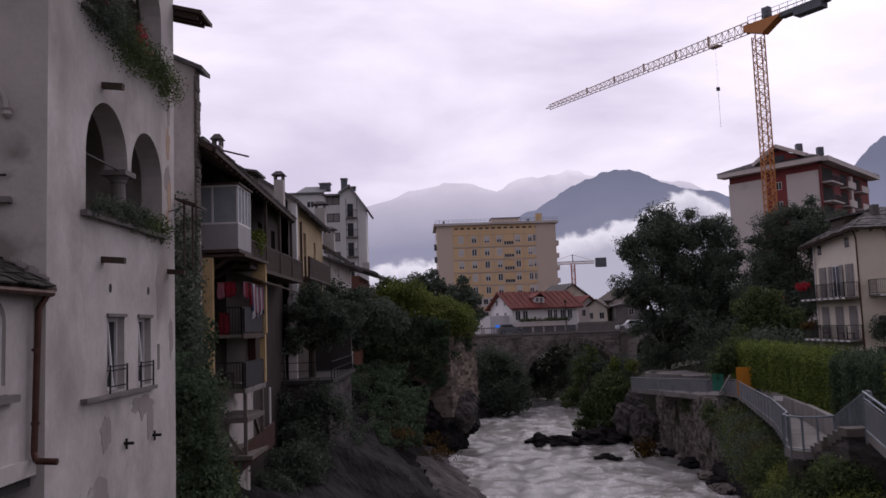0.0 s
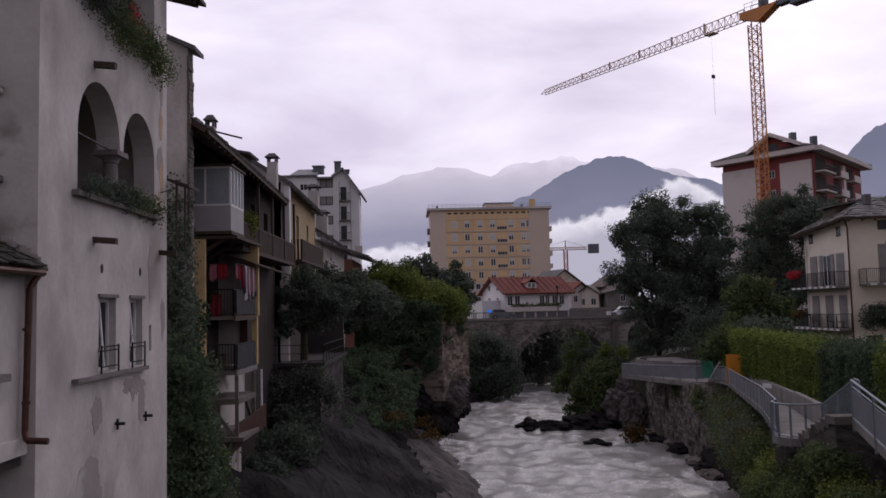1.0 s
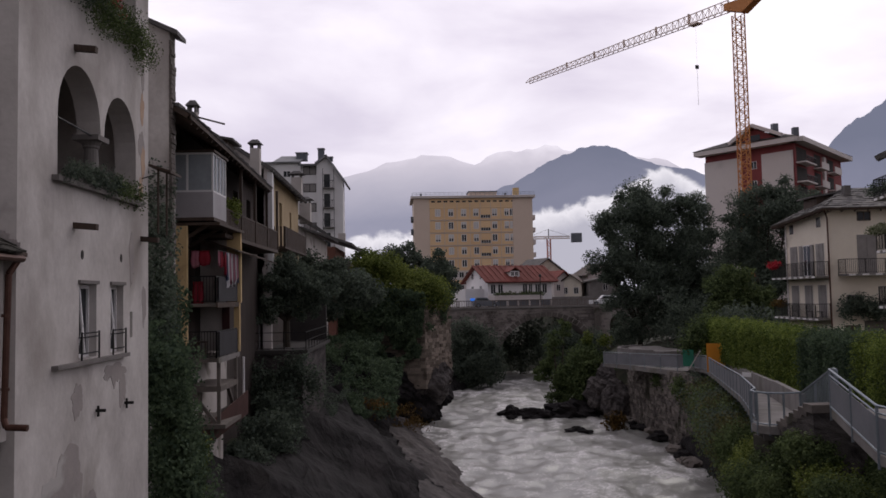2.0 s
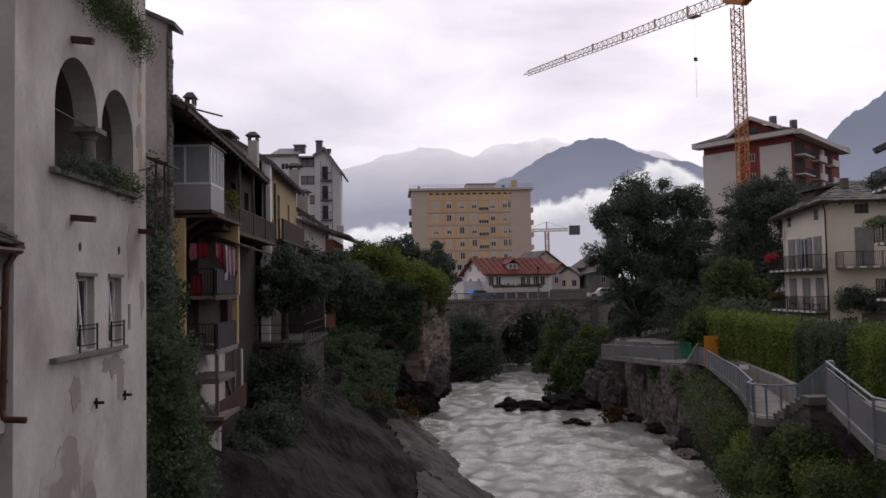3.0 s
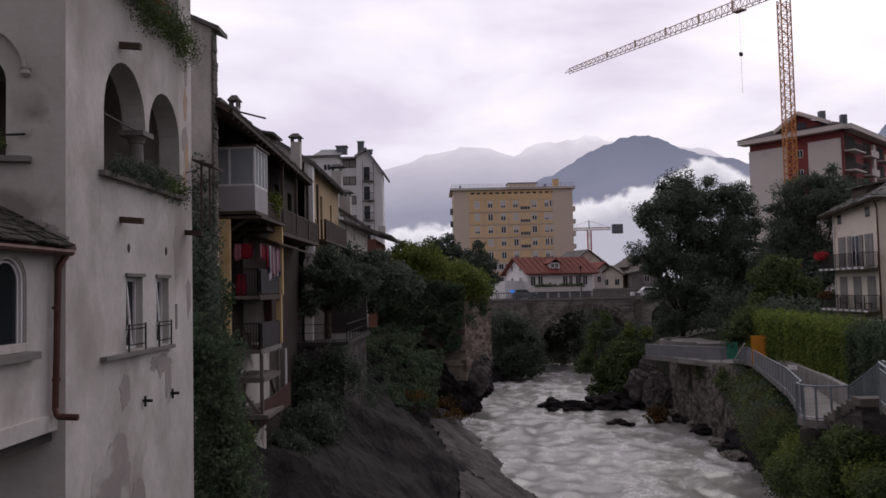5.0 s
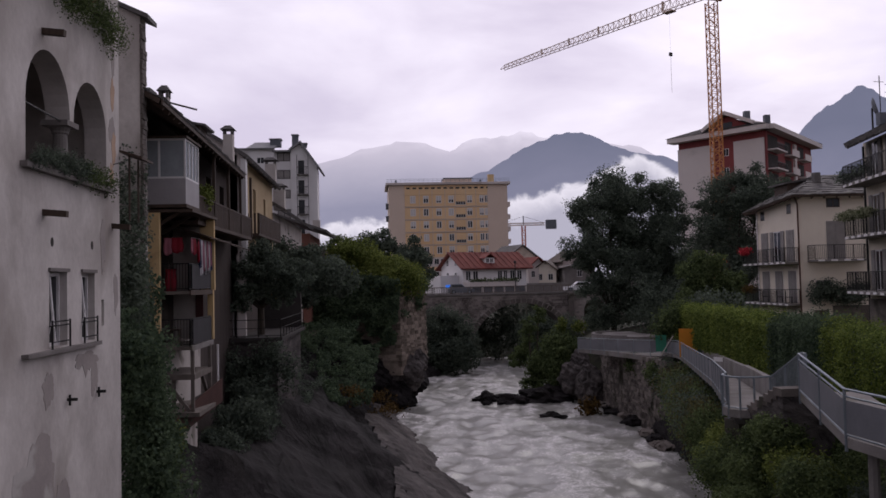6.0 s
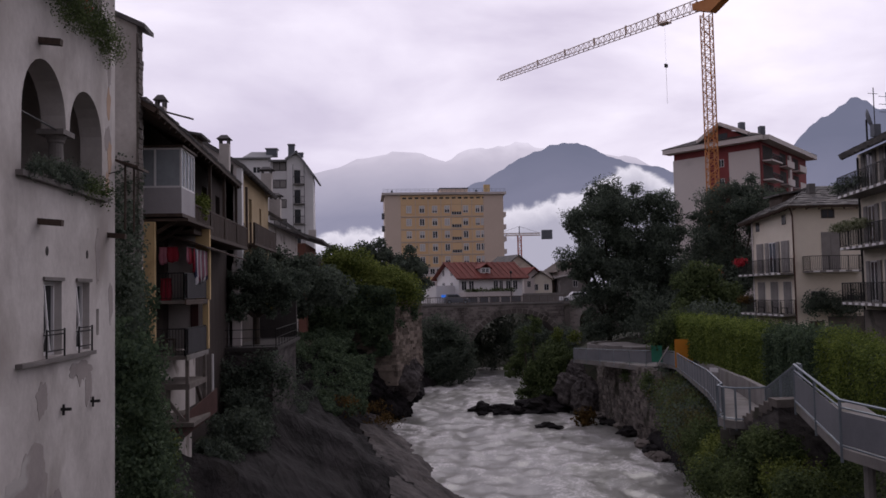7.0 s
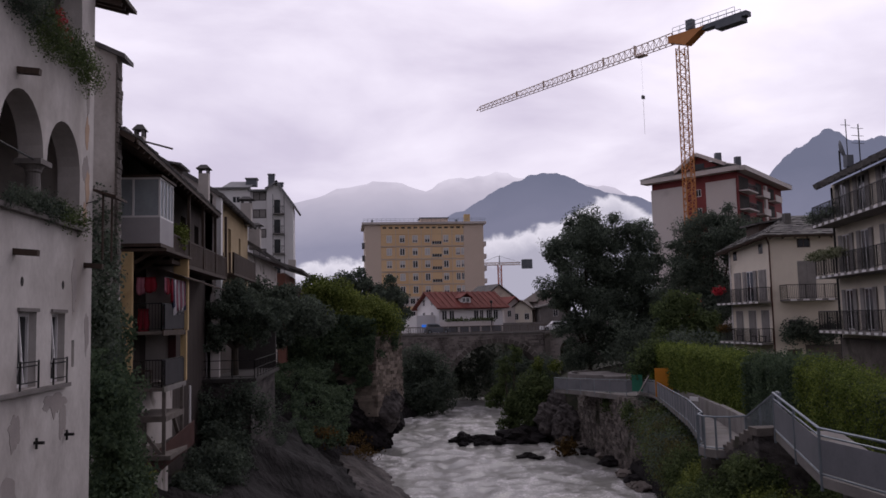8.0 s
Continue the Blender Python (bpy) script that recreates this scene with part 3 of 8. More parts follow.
part("inner_wall", bx(-9.3, -9.1, HY0 + 0.8, HY1 - 0.4, -2, 11.8), LOGGIA, old_house, "loggia back wall with shade painted into its grey")
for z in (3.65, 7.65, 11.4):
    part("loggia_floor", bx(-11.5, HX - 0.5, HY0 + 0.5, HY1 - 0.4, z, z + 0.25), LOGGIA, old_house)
# near-black floor: shade behind the small windows is put into its colour
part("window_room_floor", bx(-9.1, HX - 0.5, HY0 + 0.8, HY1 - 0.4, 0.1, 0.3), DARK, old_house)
for z in (3.9, 7.9):
    part("loggia_end", bx(-9.1, HX - 0.5, HY1 - 0.46, HY1 - 0.402, z, z + 3.45), PLASTER_GREY, old_house, "plastered end of the loggia")
    bm = bx(-9.1, HX - 0.5, HY1 - 0.52, HY1 - 0.462, z, z + 1.05)
    part("dado", bm, PLASTER, old_house, "pale painted dado")
part("loggia_door", bx(-9.097, -9.06, 15.6, 16.5, 3.9, 5.95), WOOD, old_house, "dark wooden loggia door")
# columns between the arches
for z in (3.98, 8.0):
    bm = lathe(bmesh.new(), (HX - 0.24, 17.4, z - 0.08), [(0.19, 0), (0.19, 0.1), (0.15, 0.16), (0.155, 0.6), (0.14, 0.98), (0.17, 1.01), (0.17, 1.05), (0.23, 1.15)], 16)
    box(bm, HX - 0.52, HX + 0.03, 17.1, 17.7, z + 1.06, z + 1.17)
    part("column", bm, STONE_LINTEL, old_house, "grey stone column with a moulded capital")
    part("tie_rod", rod(bmesh.new(), (HX - 0.12, 15.2, z + 1.19), (HX - 0.12, 17.3, z + 1.14), 0.02), IRON, old_house)
    bm = bx(HX - 0.3, HX + 0.14, 15.0, 19.62, z - 0.1, z)
    bmesh.ops.subdivide_edges(bm, edges=bm.edges, cuts=5, use_grid_fill=True)
    for v in bm.verts:
        v.co += Vector(noise.noise_vector(v.co * 2.3)) * 0.015
    part("ledge", bm, STONE_LINTEL, old_house, "worn stone ledge under the arches")
# sill shelf under the two small windows
bm = bx(HX - 0.25, HX + 0.13, 15.05, 18.75, 0.39, 0.47)
bmesh.ops.subdivide_edges(bm, edges=bm.edges, cuts=5, use_grid_fill=True)
for v in bm.verts:
    v.co += Vector(noise.noise_vector(v.co * 2.1)) * 0.02
part("sill", bm, STONE_LINTEL, old_house, "rough grey stone sill")
for y0, y1 in ((16.25, 17.12), (17.9, 18.66)):
    wf = part("window", bx(HX - 0.23, HX - 0.2, y0, y1, 0.5, 1.98), GLASS, old_house, "small dark window with a white frame, tilted open")
    bm = bmesh.new()
    for a, b in ((y0, y0 + 0.05), (y1 - 0.05, y1)):
        box(bm, HX - 0.2, HX - 0.15, a, b, 0.5, 1.98)
    box(bm, HX - 0.198, HX - 0.152, y0, y1, 1.9, 1.978)
    box(bm, HX - 0.198, HX - 0.152, y0, y1, 0.5, 0.57)
    part("window_frame", bm, WHITE, wf)
    bm = bmesh.new()
    rod(bm, (HX - 0.16, y0 + 0.3, 0.62), (HX - 0.04, y0 + 0.3, 1.2), 0.012)
    beam(bm, (HX - 0.04, y0 + 0.36, 0.6), (HX - 0.15, y0 + 0.36, 1.9), 0.045, 0.035)
    part("casement", bm, WHITE, wf)
    bm = bmesh.new()
    for z in (0.6, 0.92, 1.0):
        beam(bm, (HX + 0.06, y0 - 0.02, z), (HX + 0.06, y1 + 0.02, z), 0.025, 0.025)
    for i in range(2):
        y = (y0, y1)[i]
        beam(bm, (HX + 0.06, y, 0.46), (HX + 0.06, y, 1.03), 0.03, 0.03)
        beam(bm, (HX + 0.06, y, 0.92), (HX - 0.03, y, 0.92), 0.025, 0.025)
    part("window_guard", bm, IRON, wf, "black iron window guard")
    bm = bx(HX - 0.1, HX + 0.05, y0 - 0.05, y1 + 0.05, 1.99, 2.06)
    part("lintel", bm, STONE_LINTEL, old_house)
# dark sheet stands in for the shade inside the wall slot
part("slot_shade", bx(HX - 0.45, HX - 0.3, 19.0, 19.3, 0.7, 1.45), DARK, old_house)
# beam stubs, anchors, vent holes
for y, z, ln in ((16.0, 6.66, 0.42), (16.0, 3.13, 0.45), (19.84, 3.14, 0.42), (15.2, 9.9, 0.3)):
    bm = bmesh.new()
    beam(bm, (HX - 0.1, y, z), (HX + ln, y, z - 0.05), 0.13, 0.12)
    part("beam_stub", bm, WOOD, old_house, "dark weathered beam end")
# flat dark discs; the shade of the holes is in the colour
for y, z in ((16.38, 2.57), (18.5, 2.6)):
    bm = lathe(bmesh.new(), (0, 0, 0), [(0.045, 0), (0.06, 0.012), (0.06, 0.02)], 10)
    bmesh.ops.rotate(bm, verts=bm.verts, matrix=Matrix.Rotation(radians(90), 3, "Y"), cent=(0, 0, 0))
    bmesh.ops.scale(bm, verts=bm.verts, vec=(1, 1, 1.6))
    bmesh.ops.translate(bm, verts=bm.verts, vec=(HX - 0.008, y, z))
    part("vent_hole", bm, DARK, old_house, "round vent hole drawn as a dark disc")
for y, z in ((17.11, -0.62), (18.75, -0.67)):
    bm = bmesh.new()
    rod(bm, (HX - 0.05, y, z), (HX + 0.2, y, z), 0.035)
    beam(bm, (HX + 0.05, y, z - 0.12), (HX + 0.05, y, z + 0.1), 0.04, 0.04)
    part("wall_anchor", bm, IRON, old_house)


def patch(parent, cy, cz, ry, rz, seed, material, drip=0.0, out=0.004, label=""):
    """Bare render where plaster fell off: an uneven-edged skin on the river wall."""
    bm = bmesh.new()
    k = 56
    ring = []
    for i in range(k):
        a = 2 * math.pi * i / k
        r = 1 + 0.4 * noise.fractal(Vector((math.cos(a) * 1.3, math.sin(a) * 1.3, seed)), 0.8, 2.2, 5)
        z = cz + rz * r * math.sin(a)
        if z < cz:
            z -= drip * (0.5 + noise.noise(Vector((i * 0.25, seed, 1)))) * (cz - z) / rz
        y = min(HY1 - 0.02, max(HY0 + 0.01, cy + ry * r * math.cos(a)))
        ring.append((y, z))
    c0, c1 = bm.verts.new((HX + out, cy, cz)), bm.verts.new((HX - 0.02, cy, cz))
    f = [bm.verts.new((HX + out, y, z)) for y, z in ring]
    b = [bm.verts.new((HX - 0.02, y, z)) for y, z in ring]
    for i in range(k):
        j = (i + 1) % k
        bm.faces.new((c0, f[i], f[j]))
        bm.faces.new((c1, b[j], b[i]))
        bm.faces.new((f[j], f[i], b[i], b[j]))
    return part("bare_patch", bm, material, parent, label)


patch(old_house, 15.5, -2.3, 1.0, 1.15, 3.3, PLASTER_DIRTY, 0.9, label="grey bare render where plaster fell off")
patch(old_house, 16.9, -2.9, 0.55, 0.6, 5.3, PLASTER_DIRTY, 0.5, 0.006)
patch(old_house, 16.2, -0.25, 0.28, 0.26, 6.3, PLASTER_DIRTY, 0.1, 0.007)
patch(old_house, 18.6, -0.25, 0.22, 0.38, 7.7, PLASTER_DIRTY, 0.2, 0.005)
patch(old_house, 18.1, 0.12, 0.6, 0.14, 4.2, PLASTER_DIRTY, 0.3, 0.008)
patch(old_house, 19.9, 6.35, 0.13, 0.34, 2.2, PLASTER_ORANGE, 0.1, label="ochre underlayer showing through flaked plaster")
patch(old_house, 19.82, 5.45, 0.2, 0.3, 3.9, PLASTER_DIRTY, 0.15, 0.005)
patch(old_house, 19.95, 5.05, 0.16, 0.36, 6.6, PLASTER_ORANGE, 0.1, 0.007)
patch(old_house, 19.8, 4.35, 0.13, 0.22, 8.4, PLASTER_ORANGE, 0.1, 0.005)
patch(old_house, 19.9, 7.4, 0.14, 0.5, 1.4, PLASTER_DIRTY, 0.2, 0.006)
patch(old_house, 20.05, 1.6, 0.14, 0.45, 7.1, PLASTER_DIRTY, 0.2, 0.006)
patch(old_house, 19.2, 2.7, 0.16, 0.5, 5.9, PLASTER_DIRTY, 0.2, 0.005)
# roof eave at the far corner, and the roof above
bm = bmesh.new()
for i in range(3):
    beam(bm, (HX - 0.3, 20.45 + 0.28 * i, 10.02), (HX + 0.62, 20.45 + 0.28 * i, 9.78), 0.1, 0.14)
hexa(bm, [(HX - 0.5, 20.3, 10.12), (HX + 0.75, 20.3, 9.82), (HX + 0.75, 21.3, 9.82), (HX - 0.5, 21.3, 10.12)], [(HX - 0.5, 20.3, 10.22), (HX + 0.75, 20.3, 9.92), (HX + 0.75, 21.3, 9.92), (HX - 0.5, 21.3, 10.22)])
part("eave", bm, WOOD, old_house, "dark timber eave at the corner")
part("roof", bx(-14, HX + 0.5, 12.2, 20.4, 11.8, 12.05), WOOD, old_house, "dark timber roof underside")
# small canopy with a bracket beside the far corner
bm = bmesh.new()
hexa(bm, [(-6.75, 20.36, 5.02), (-6.15, 20.36, 4.82), (-6.15, 21.3, 4.82), (-6.75, 21.3, 5.02)], [(-6.75, 20.36, 5.08), (-6.15, 20.36, 4.88), (-6.15, 21.3, 4.88), (-6.75, 21.3, 5.08)])
rod(bm, (-6.5, 20.5, 4.95), (-6.5, 20.5, 3.3), 0.03)
rod(bm, (-6.5, 21.2, 4.95), (-6.5, 21.2, 3.3), 0.03)
part("canopy", bm, WOOD, old_house, "small dark canopy")
part("wire_bracket", rod(bmesh.new(), (HX, 19.9, 4.62), (HX + 0.35, 19.7, 4.66), 0.012), IRON, old_house)

# arch moulding and corbel on the side wall, ledge with pots
bm = bmesh.new()
prev = None
for i in range(15):
    a = math.pi * i / 14
    q = on_a(-1.84 + 1.22 * math.cos(a), 0.05, 5.5 + 0.85 * math.sin(a))
    if prev is not None:
        beam(bm, prev, q, 0.14, 0.05)
    prev = q
part("arch_rib", bm, PLASTER_GREY, old_house)
bm = bmesh.new()
c = on_a(-0.62, 0.05, 5.42)
lathe(bm, c, [(0.03, -0.05), (0.08, 0.0), (0.07, 0.06), (0.1, 0.1)], 8)
part("corbel", bm, PLASTER_GREY, old_house)
bm = bmesh.new()
hexa(bm, [on_a(-3.0, 0.16, 3.9), on_a(-0.53, 0.16, 3.9), on_a(-0.53, -0.2, 3.9), on_a(-3.0, -0.2, 3.9)], [on_a(-3.0, 0.16, 4.0), on_a(-0.53, 0.16, 4.0), on_a(-0.53, -0.2, 4.0), on_a(-3.0, -0.2, 4.0)])
part("ledge", bm, STONE_LINTEL, old_house)
part("shelf_iron", rod(bmesh.new(), on_a(-0.9, 0.1, 4.35), on_a(-0.6, 0.16, 4.36), 0.02), IRON, old_house)
bm = bmesh.new()
for a, b, z in ((-0.55, -0.2, 2.95), (-0.35, -0.03, 2.8)):
    for i in range(8):
        s = i / 7
        beam(bm, on_a(a + (b - a) * s, 0.0, z - 0.2 * s), on_a(a + (b - a) * s + 0.09, 0.015, z - 0.22 * s + 0.03 * math.sin(9 * s)), 0.03, 0.09)
part("damaged_edge", bm, PLASTER_DIRTY, old_house, "broken dark plaster edge")

# ---- bay with an arched window, under a mossy slate lean-to roof ----
bay = thing("bay", "plastered bay with an arched window under a mossy slate roof", "bay", (-8, 12.5, -0.6))
BXX = -6.87
part("bay_wall", wall_cells(bmesh.new(), (BXX, 11.45), (0, 1), 2.2, -0.35, 2.46, 0.3, [(0.42, 1.28, 0.78, 1.85, 0.4)]), PLASTER, bay)
part("bay_front", wall_cells(bmesh.new(), (-8.6, 10.6), (1.73, 0.85), 1.927, -0.35, 2.46, 0.3, []), PLASTER, bay)
bm = bmesh.new()
prism(bm, [(BXX + 0.07, 11.42), (BXX + 0.07, 13.66), (-7.4, 13.66), (-8.7, 10.5)], -0.62, -0.35)
part("base_band", bm, PLASTER, bay, "pale plaster band at the foot")
# underside colour carries the shade below the overhanging bay
part("bay_floor", prism(bmesh.new(), [(BXX, 11.5), (BXX, 13.6), (-9, 13.4), (-9, 10.6)], -0.8, -0.62), DARK, bay)
wn_b = part("window", bx(BXX - 0.11, BXX - 0.08, 11.8, 12.8, 0.7, 2.3), GLASS, bay, "dark arched window in a white frame")


def arch_band(y0, y1, low, spring, rise, x0, x1, wid):
    bm = bmesh.new()
    box(bm, x0, x1, y0, y0 + wid, low, spring)
    box(bm, x0, x1, y1 - wid, y1, low, spring)
    box(bm, x0 + 0.002, x1 - 0.002, y0 + wid, y1 - wid, low, low + wid)
    c, r = (y0 + y1) / 2, (y1 - y0) / 2
    k = 16
    for i in range(k):
        a, b = math.pi * i / k, math.pi * (i + 1) / k
        o = [(c + r * math.cos(t), spring + rise * math.sin(t)) for t in (a, b)]
        n = [(c + (r - wid) * math.cos(t), spring + (rise - wid) * math.sin(t)) for t in (a, b)]
        hexa(bm, [(x0, *n[0]), (x1, *n[0]), (x1, *n[1]), (x0, *n[1])], [(x0, *o[0]), (x1, *o[0]), (x1, *o[1]), (x0, *o[1])])
    return bm


part("window_frame", arch_band(11.87, 12.73, 0.78, 1.85, 0.4, BXX - 0.08, BXX - 0.03, 0.045), WHITE, wn_b)
part("window_sash", arch_band(11.94, 12.66, 0.85, 1.85, 0.33, BXX - 0.09, BXX - 0.06, 0.03), WHITE, wn_b)
part("window_surround", arch_band(11.72, 12.88, 0.76, 1.85, 0.56, BXX - 0.02, BXX + 0.03, 0.14), PLASTER, bay, "raised plaster window surround")
bm = bx(BXX - 0.1, BXX + 0.14, 11.65, 13.0, 0.62, 0.74)
bmesh.ops.bevel(bm, geom=bm.edges[:], offset=0.02, segments=1)
part("window_sill", bm, STONE_LINTEL, bay)


def slates(parent, a, b, c, d, rows, cols, material, seed, thick=0.035, name="slate"):
    """Overlapping slates on the plane a (low left), b (low right), c (high right), d (high left)."""
    rng = random.Random(seed)
    a, b, c, d = (Vector(v) for v in (a, b, c, d))
    nrm = (b - a).cross(d - a).normalized()
    if nrm.z < 0:
        nrm = -nrm
    lw, lh = (b - a).length / cols, (d - a).length / rows
    forms = []
    for k in range(5):
        bm = bmesh.new()
        w, h = lw * (0.95 + 0.08 * rng.random()), lh * 1.45
        cut = lw * 0.12 * rng.random()
        hexa(bm, [(cut, 0, 0), (w - cut * 0.5, 0.03 * rng.random() * h, 0), (w, h, -thick * 0.6), (0, h, -thick * 0.6)], [(cut, 0, thick), (w - cut * 0.5, 0.03 * rng.random() * h, thick), (w, h, thick * 0.3), (0, h, thick * 0.3)])
        forms.append(mesh_of(name, bm, material))
    ux = (b - a).normalized()
    for r in range(rows):
        for q in range(cols):
            s, t = (q + (0.5 if r % 2 else 0.0)) / cols, r / rows
            if s > 1 - 0.4 / cols:
                continue
            p = a.lerp(b, s).lerp(d.lerp(c, s), t) + nrm * (0.01 + 0.02 * rng.random()) - (d - a).normalized() * 0.05 * rng.random()
            vy = (d - a).normalized()
            m = Matrix((ux, nrm.cross(ux), nrm)).transposed().to_4x4()
            if (nrm.cross(ux)).dot(vy) < 0:
                m = Matrix((-ux, nrm.cross(-ux), nrm)).transposed().to_4x4()
                p = p + ux * lw
            ob = new(name, forms[rng.randrange(5)])
            ob.matrix_world = Matrix.Translation(p) @ m @ pose(0, 0, 0, rng.uniform(-2, 2), rng.uniform(-2, 2), rng.uniform(-3, 3))
            mw = ob.matrix_world.copy()
            ob.parent = parent
            ob.matrix_parent_inverse = parent.matrix_world.inverted()
            ob.matrix_basis = mw


bm = bmesh.new()
hexa(bm, [(-6.62, 10.4, 2.40), (-6.62, 13.95, 2.40), (-9.6, 13.0, 4.15), (-9.6, 10.4, 4.15)], [(-6.62, 10.4, 2.47), (-6.62, 13.95, 2.47), (-9.6, 13.0, 4.22), (-9.6, 10.4, 4.22)])
bay_roof = part("roof", bm, WOOD, bay, "mossy stone slate lean-to roof")
slates(bay_roof, (-6.55, 10.4, 2.45), (-6.55, 13.72, 2.45), (-9.5, 13.4, 4.2), (-9.5, 10.4, 4.2), 18, 16, MOSS, 4)
bm = bmesh.new()
rod(bm, (-6.58, 10.4, 2.36), (-6.58, 13.7, 2.36), 0.06, 8)
part("gutter", bm, COPPER, bay, "brown copper gutter")
bm = bmesh.new()
rod(bm, (-6.62, 13.66, 2.36), (-6.72, 13.52, 2.1), 0.055, 10)
rod(bm, (-6.72, 13.52, 2.1), (-6.76, 13.5, -0.25), 0.055, 10)
rod(bm, (-6.76, 13.5, -0.25), (-6.7, 13.46, -0.38), 0.055, 10)
rod(bm, (-6.7, 13.46, -0.38), (-6.36, 13.46, -0.4), 0.055, 10)
for z in (1.4, 0.2):
    lathe(bm, (-6.75, 13.51, z), [(0.07, 0), (0.07, 0.05)], 10)
tagged(part("downpipe", bm, COPPER, None, smooth=False), "brown copper downpipe with a bent outlet", "downpipe")

# plants on the ledges


for y0, y1, z, r, n, seed, words in ((15.15, 16.5, 8.05, 0.34, 6, 1, "dark green trailing plant over the upper loggia ledge"), (16.5, 17.9, 7.9, 0.36, 6, 2, "dark green trailing plant over the upper loggia ledge"), (18.3, 19.6, 7.75, 0.34, 5, 3, "bushy green plant over the upper loggia ledge"), (15.3, 16.6, 4.1, 0.17, 6, 4, "dark green plant along the loggia ledge"), (16.7, 17.6, 4.12, 0.19, 4, 5, "dark green plant along the loggia ledge"), (17.7, 19.4, 4.1, 0.2, 7, 6, "green plant spilling along the loggia ledge")):
    rb = random.Random(50 + seed)
    bush("hanging_plant" if z > 6 else "ledge_plant", words, [((HX + 0.12 + 0.1 * rb.random(), y0 + (y1 - y0) * k / (n - 1), z + r * rb.uniform(-0.5, 0.5)), (r * 0.8, r * 1.05, r * rb.uniform(0.9, 1.4))) for k in range(n)], 80 + seed, LEAF_DARK if seed in (1, 4, 5) else LEAF_MID, 1900 if z > 6 else 800, 0.055, "plant", inner=0.3)
bush("flower", "red geranium blooms on the upper ledge", [((HX + 0.12, 17.75, 8.22), (0.12, 0.16, 0.13)), ((HX + 0.14, 18.1, 8.0), (0.1, 0.1, 0.09)), ((HX + 0.1, 17.9, 8.45), (0.1, 0.2, 0.1)), ((HX + 0.12, 15.6, 8.3), (0.1, 0.25, 0.1))], 8, PETAL, 200, 0.07, "flower")
for i, u in enumerate((-1.2, -1.55, -1.95)):
    pot = thing("flower_pot", "terracotta flower pot with a green plant on the ledge", "flower pot", tuple(on_a(u, 0.0, 4.0)), "pots on the ledge")
    part("pot", lathe(bmesh.new(), on_a(u, 0.0, 4.0), [(0.08, 0), (0.115, 0.18), (0.125, 0.18), (0.125, 0.21)], 12), REDROOF, pot)
    bush("leaves", "", [(tuple(on_a(u, 0.02, 4.3)), (0.2, 0.18, 0.16)), (tuple(on_a(u + 0.12, 0.08, 4.22)), (0.14, 0.14, 0.12))], 30 + i, LEAF_MID, 350, 0.06, parent=pot)

# ---- tall grey gable wall behind ----
slab = thing("gable_house", "tall narrow house end in grey weathered plaster", "house", (-10, 27, -8))
part("gable_wall", wall_cells(bmesh.new(), (-13, 25.9), (1, 0), 5.15, -9, 10.4, 0.6, [], lambda u: 12.6 - 0.45 * u), PLASTER, slab)
bm = bmesh.new()
hexa(bm, [(-13, 25.7, 12.6), (-7.55, 25.7, 10.12), (-7.55, 26.7, 10.12), (-13, 26.7, 12.6)], [(-13, 25.7, 12.75), (-7.55, 25.7, 10.27), (-7.55, 26.7, 10.27), (-13, 26.7, 12.75)])
part("roof", bm, SLATE_J, slab, "thin slate roof edge")
rq = random.Random(3)
for i in range(62):
    z = 10.0 - i * 0.16
    part("quoin_stone", bx(-7.86, -7.82 + 0.07 * rq.random(), 25.88 - 0.03 * rq.random(), 26.3, z - 0.14, z), STONE, slab)


# ---- shared house parts ----
def fr(at, u):
    """A frame on a facade: x along u, y out of the wall, z up."""
    u = Vector((u[0], u[1], 0)).normalized()
    o = V(u.y, -u.x, 0)
    at = Vector(at)
    return lambda s, out, z: at + u * s + o * out + V(0, 0, z)


def fbox(bm, F, s0, s1, o0, o1, z0, z1):
    hexa(bm, [F(s0, o1, z0), F(s1, o1, z0), F(s1, o0, z0), F(s0, o0, z0)], [F(s0, o1, z1), F(s1, o1, z1), F(s1, o0, z1), F(s0, o0, z1)])
    return bm


def window(parent, F, s, z, w, h, glass_m=None, frame_m=None, blind=0.0, mull=True, label="", bar=0.0):
    """A window set into the facade: frame, pane and perhaps a lowered blind."""
    t = bar or 0.035 + 0.03 * w
    bm = bmesh.new()
    for a, b, c, d in ((s - w / 2, s - w / 2 + t, z, z + h), (s + w / 2 - t, s + w / 2, z, z + h), (s - w / 2 + t, s + w / 2 - t, z, z + t), (s - w / 2 + t, s + w / 2 - t, z + h - t, z + h)):
        fbox(bm, F, a, b, -0.05, 0.03, c, d)
    if mull:
        fbox(bm, F, s - t / 2, s + t / 2, -0.05, 0.025, z + t, z + h - t)
    ob = part("window", bm, frame_m or WHITE, parent, label)
    part("pane", fbox(bmesh.new(), F, s - w / 2 + t * 0.5, s + w / 2 - t * 0.5, -0.04, 0.01, z + t * 0.5, z + h - t * 0.5), glass_m or GLASS, ob)
    if blind > 0:
        part("blind", fbox(bmesh.new(), F, s - w / 2 + t, s + w / 2 - t, 0.0, 0.022, z + h * (1 - blind), z + h - t), BLIND, ob)
    return ob


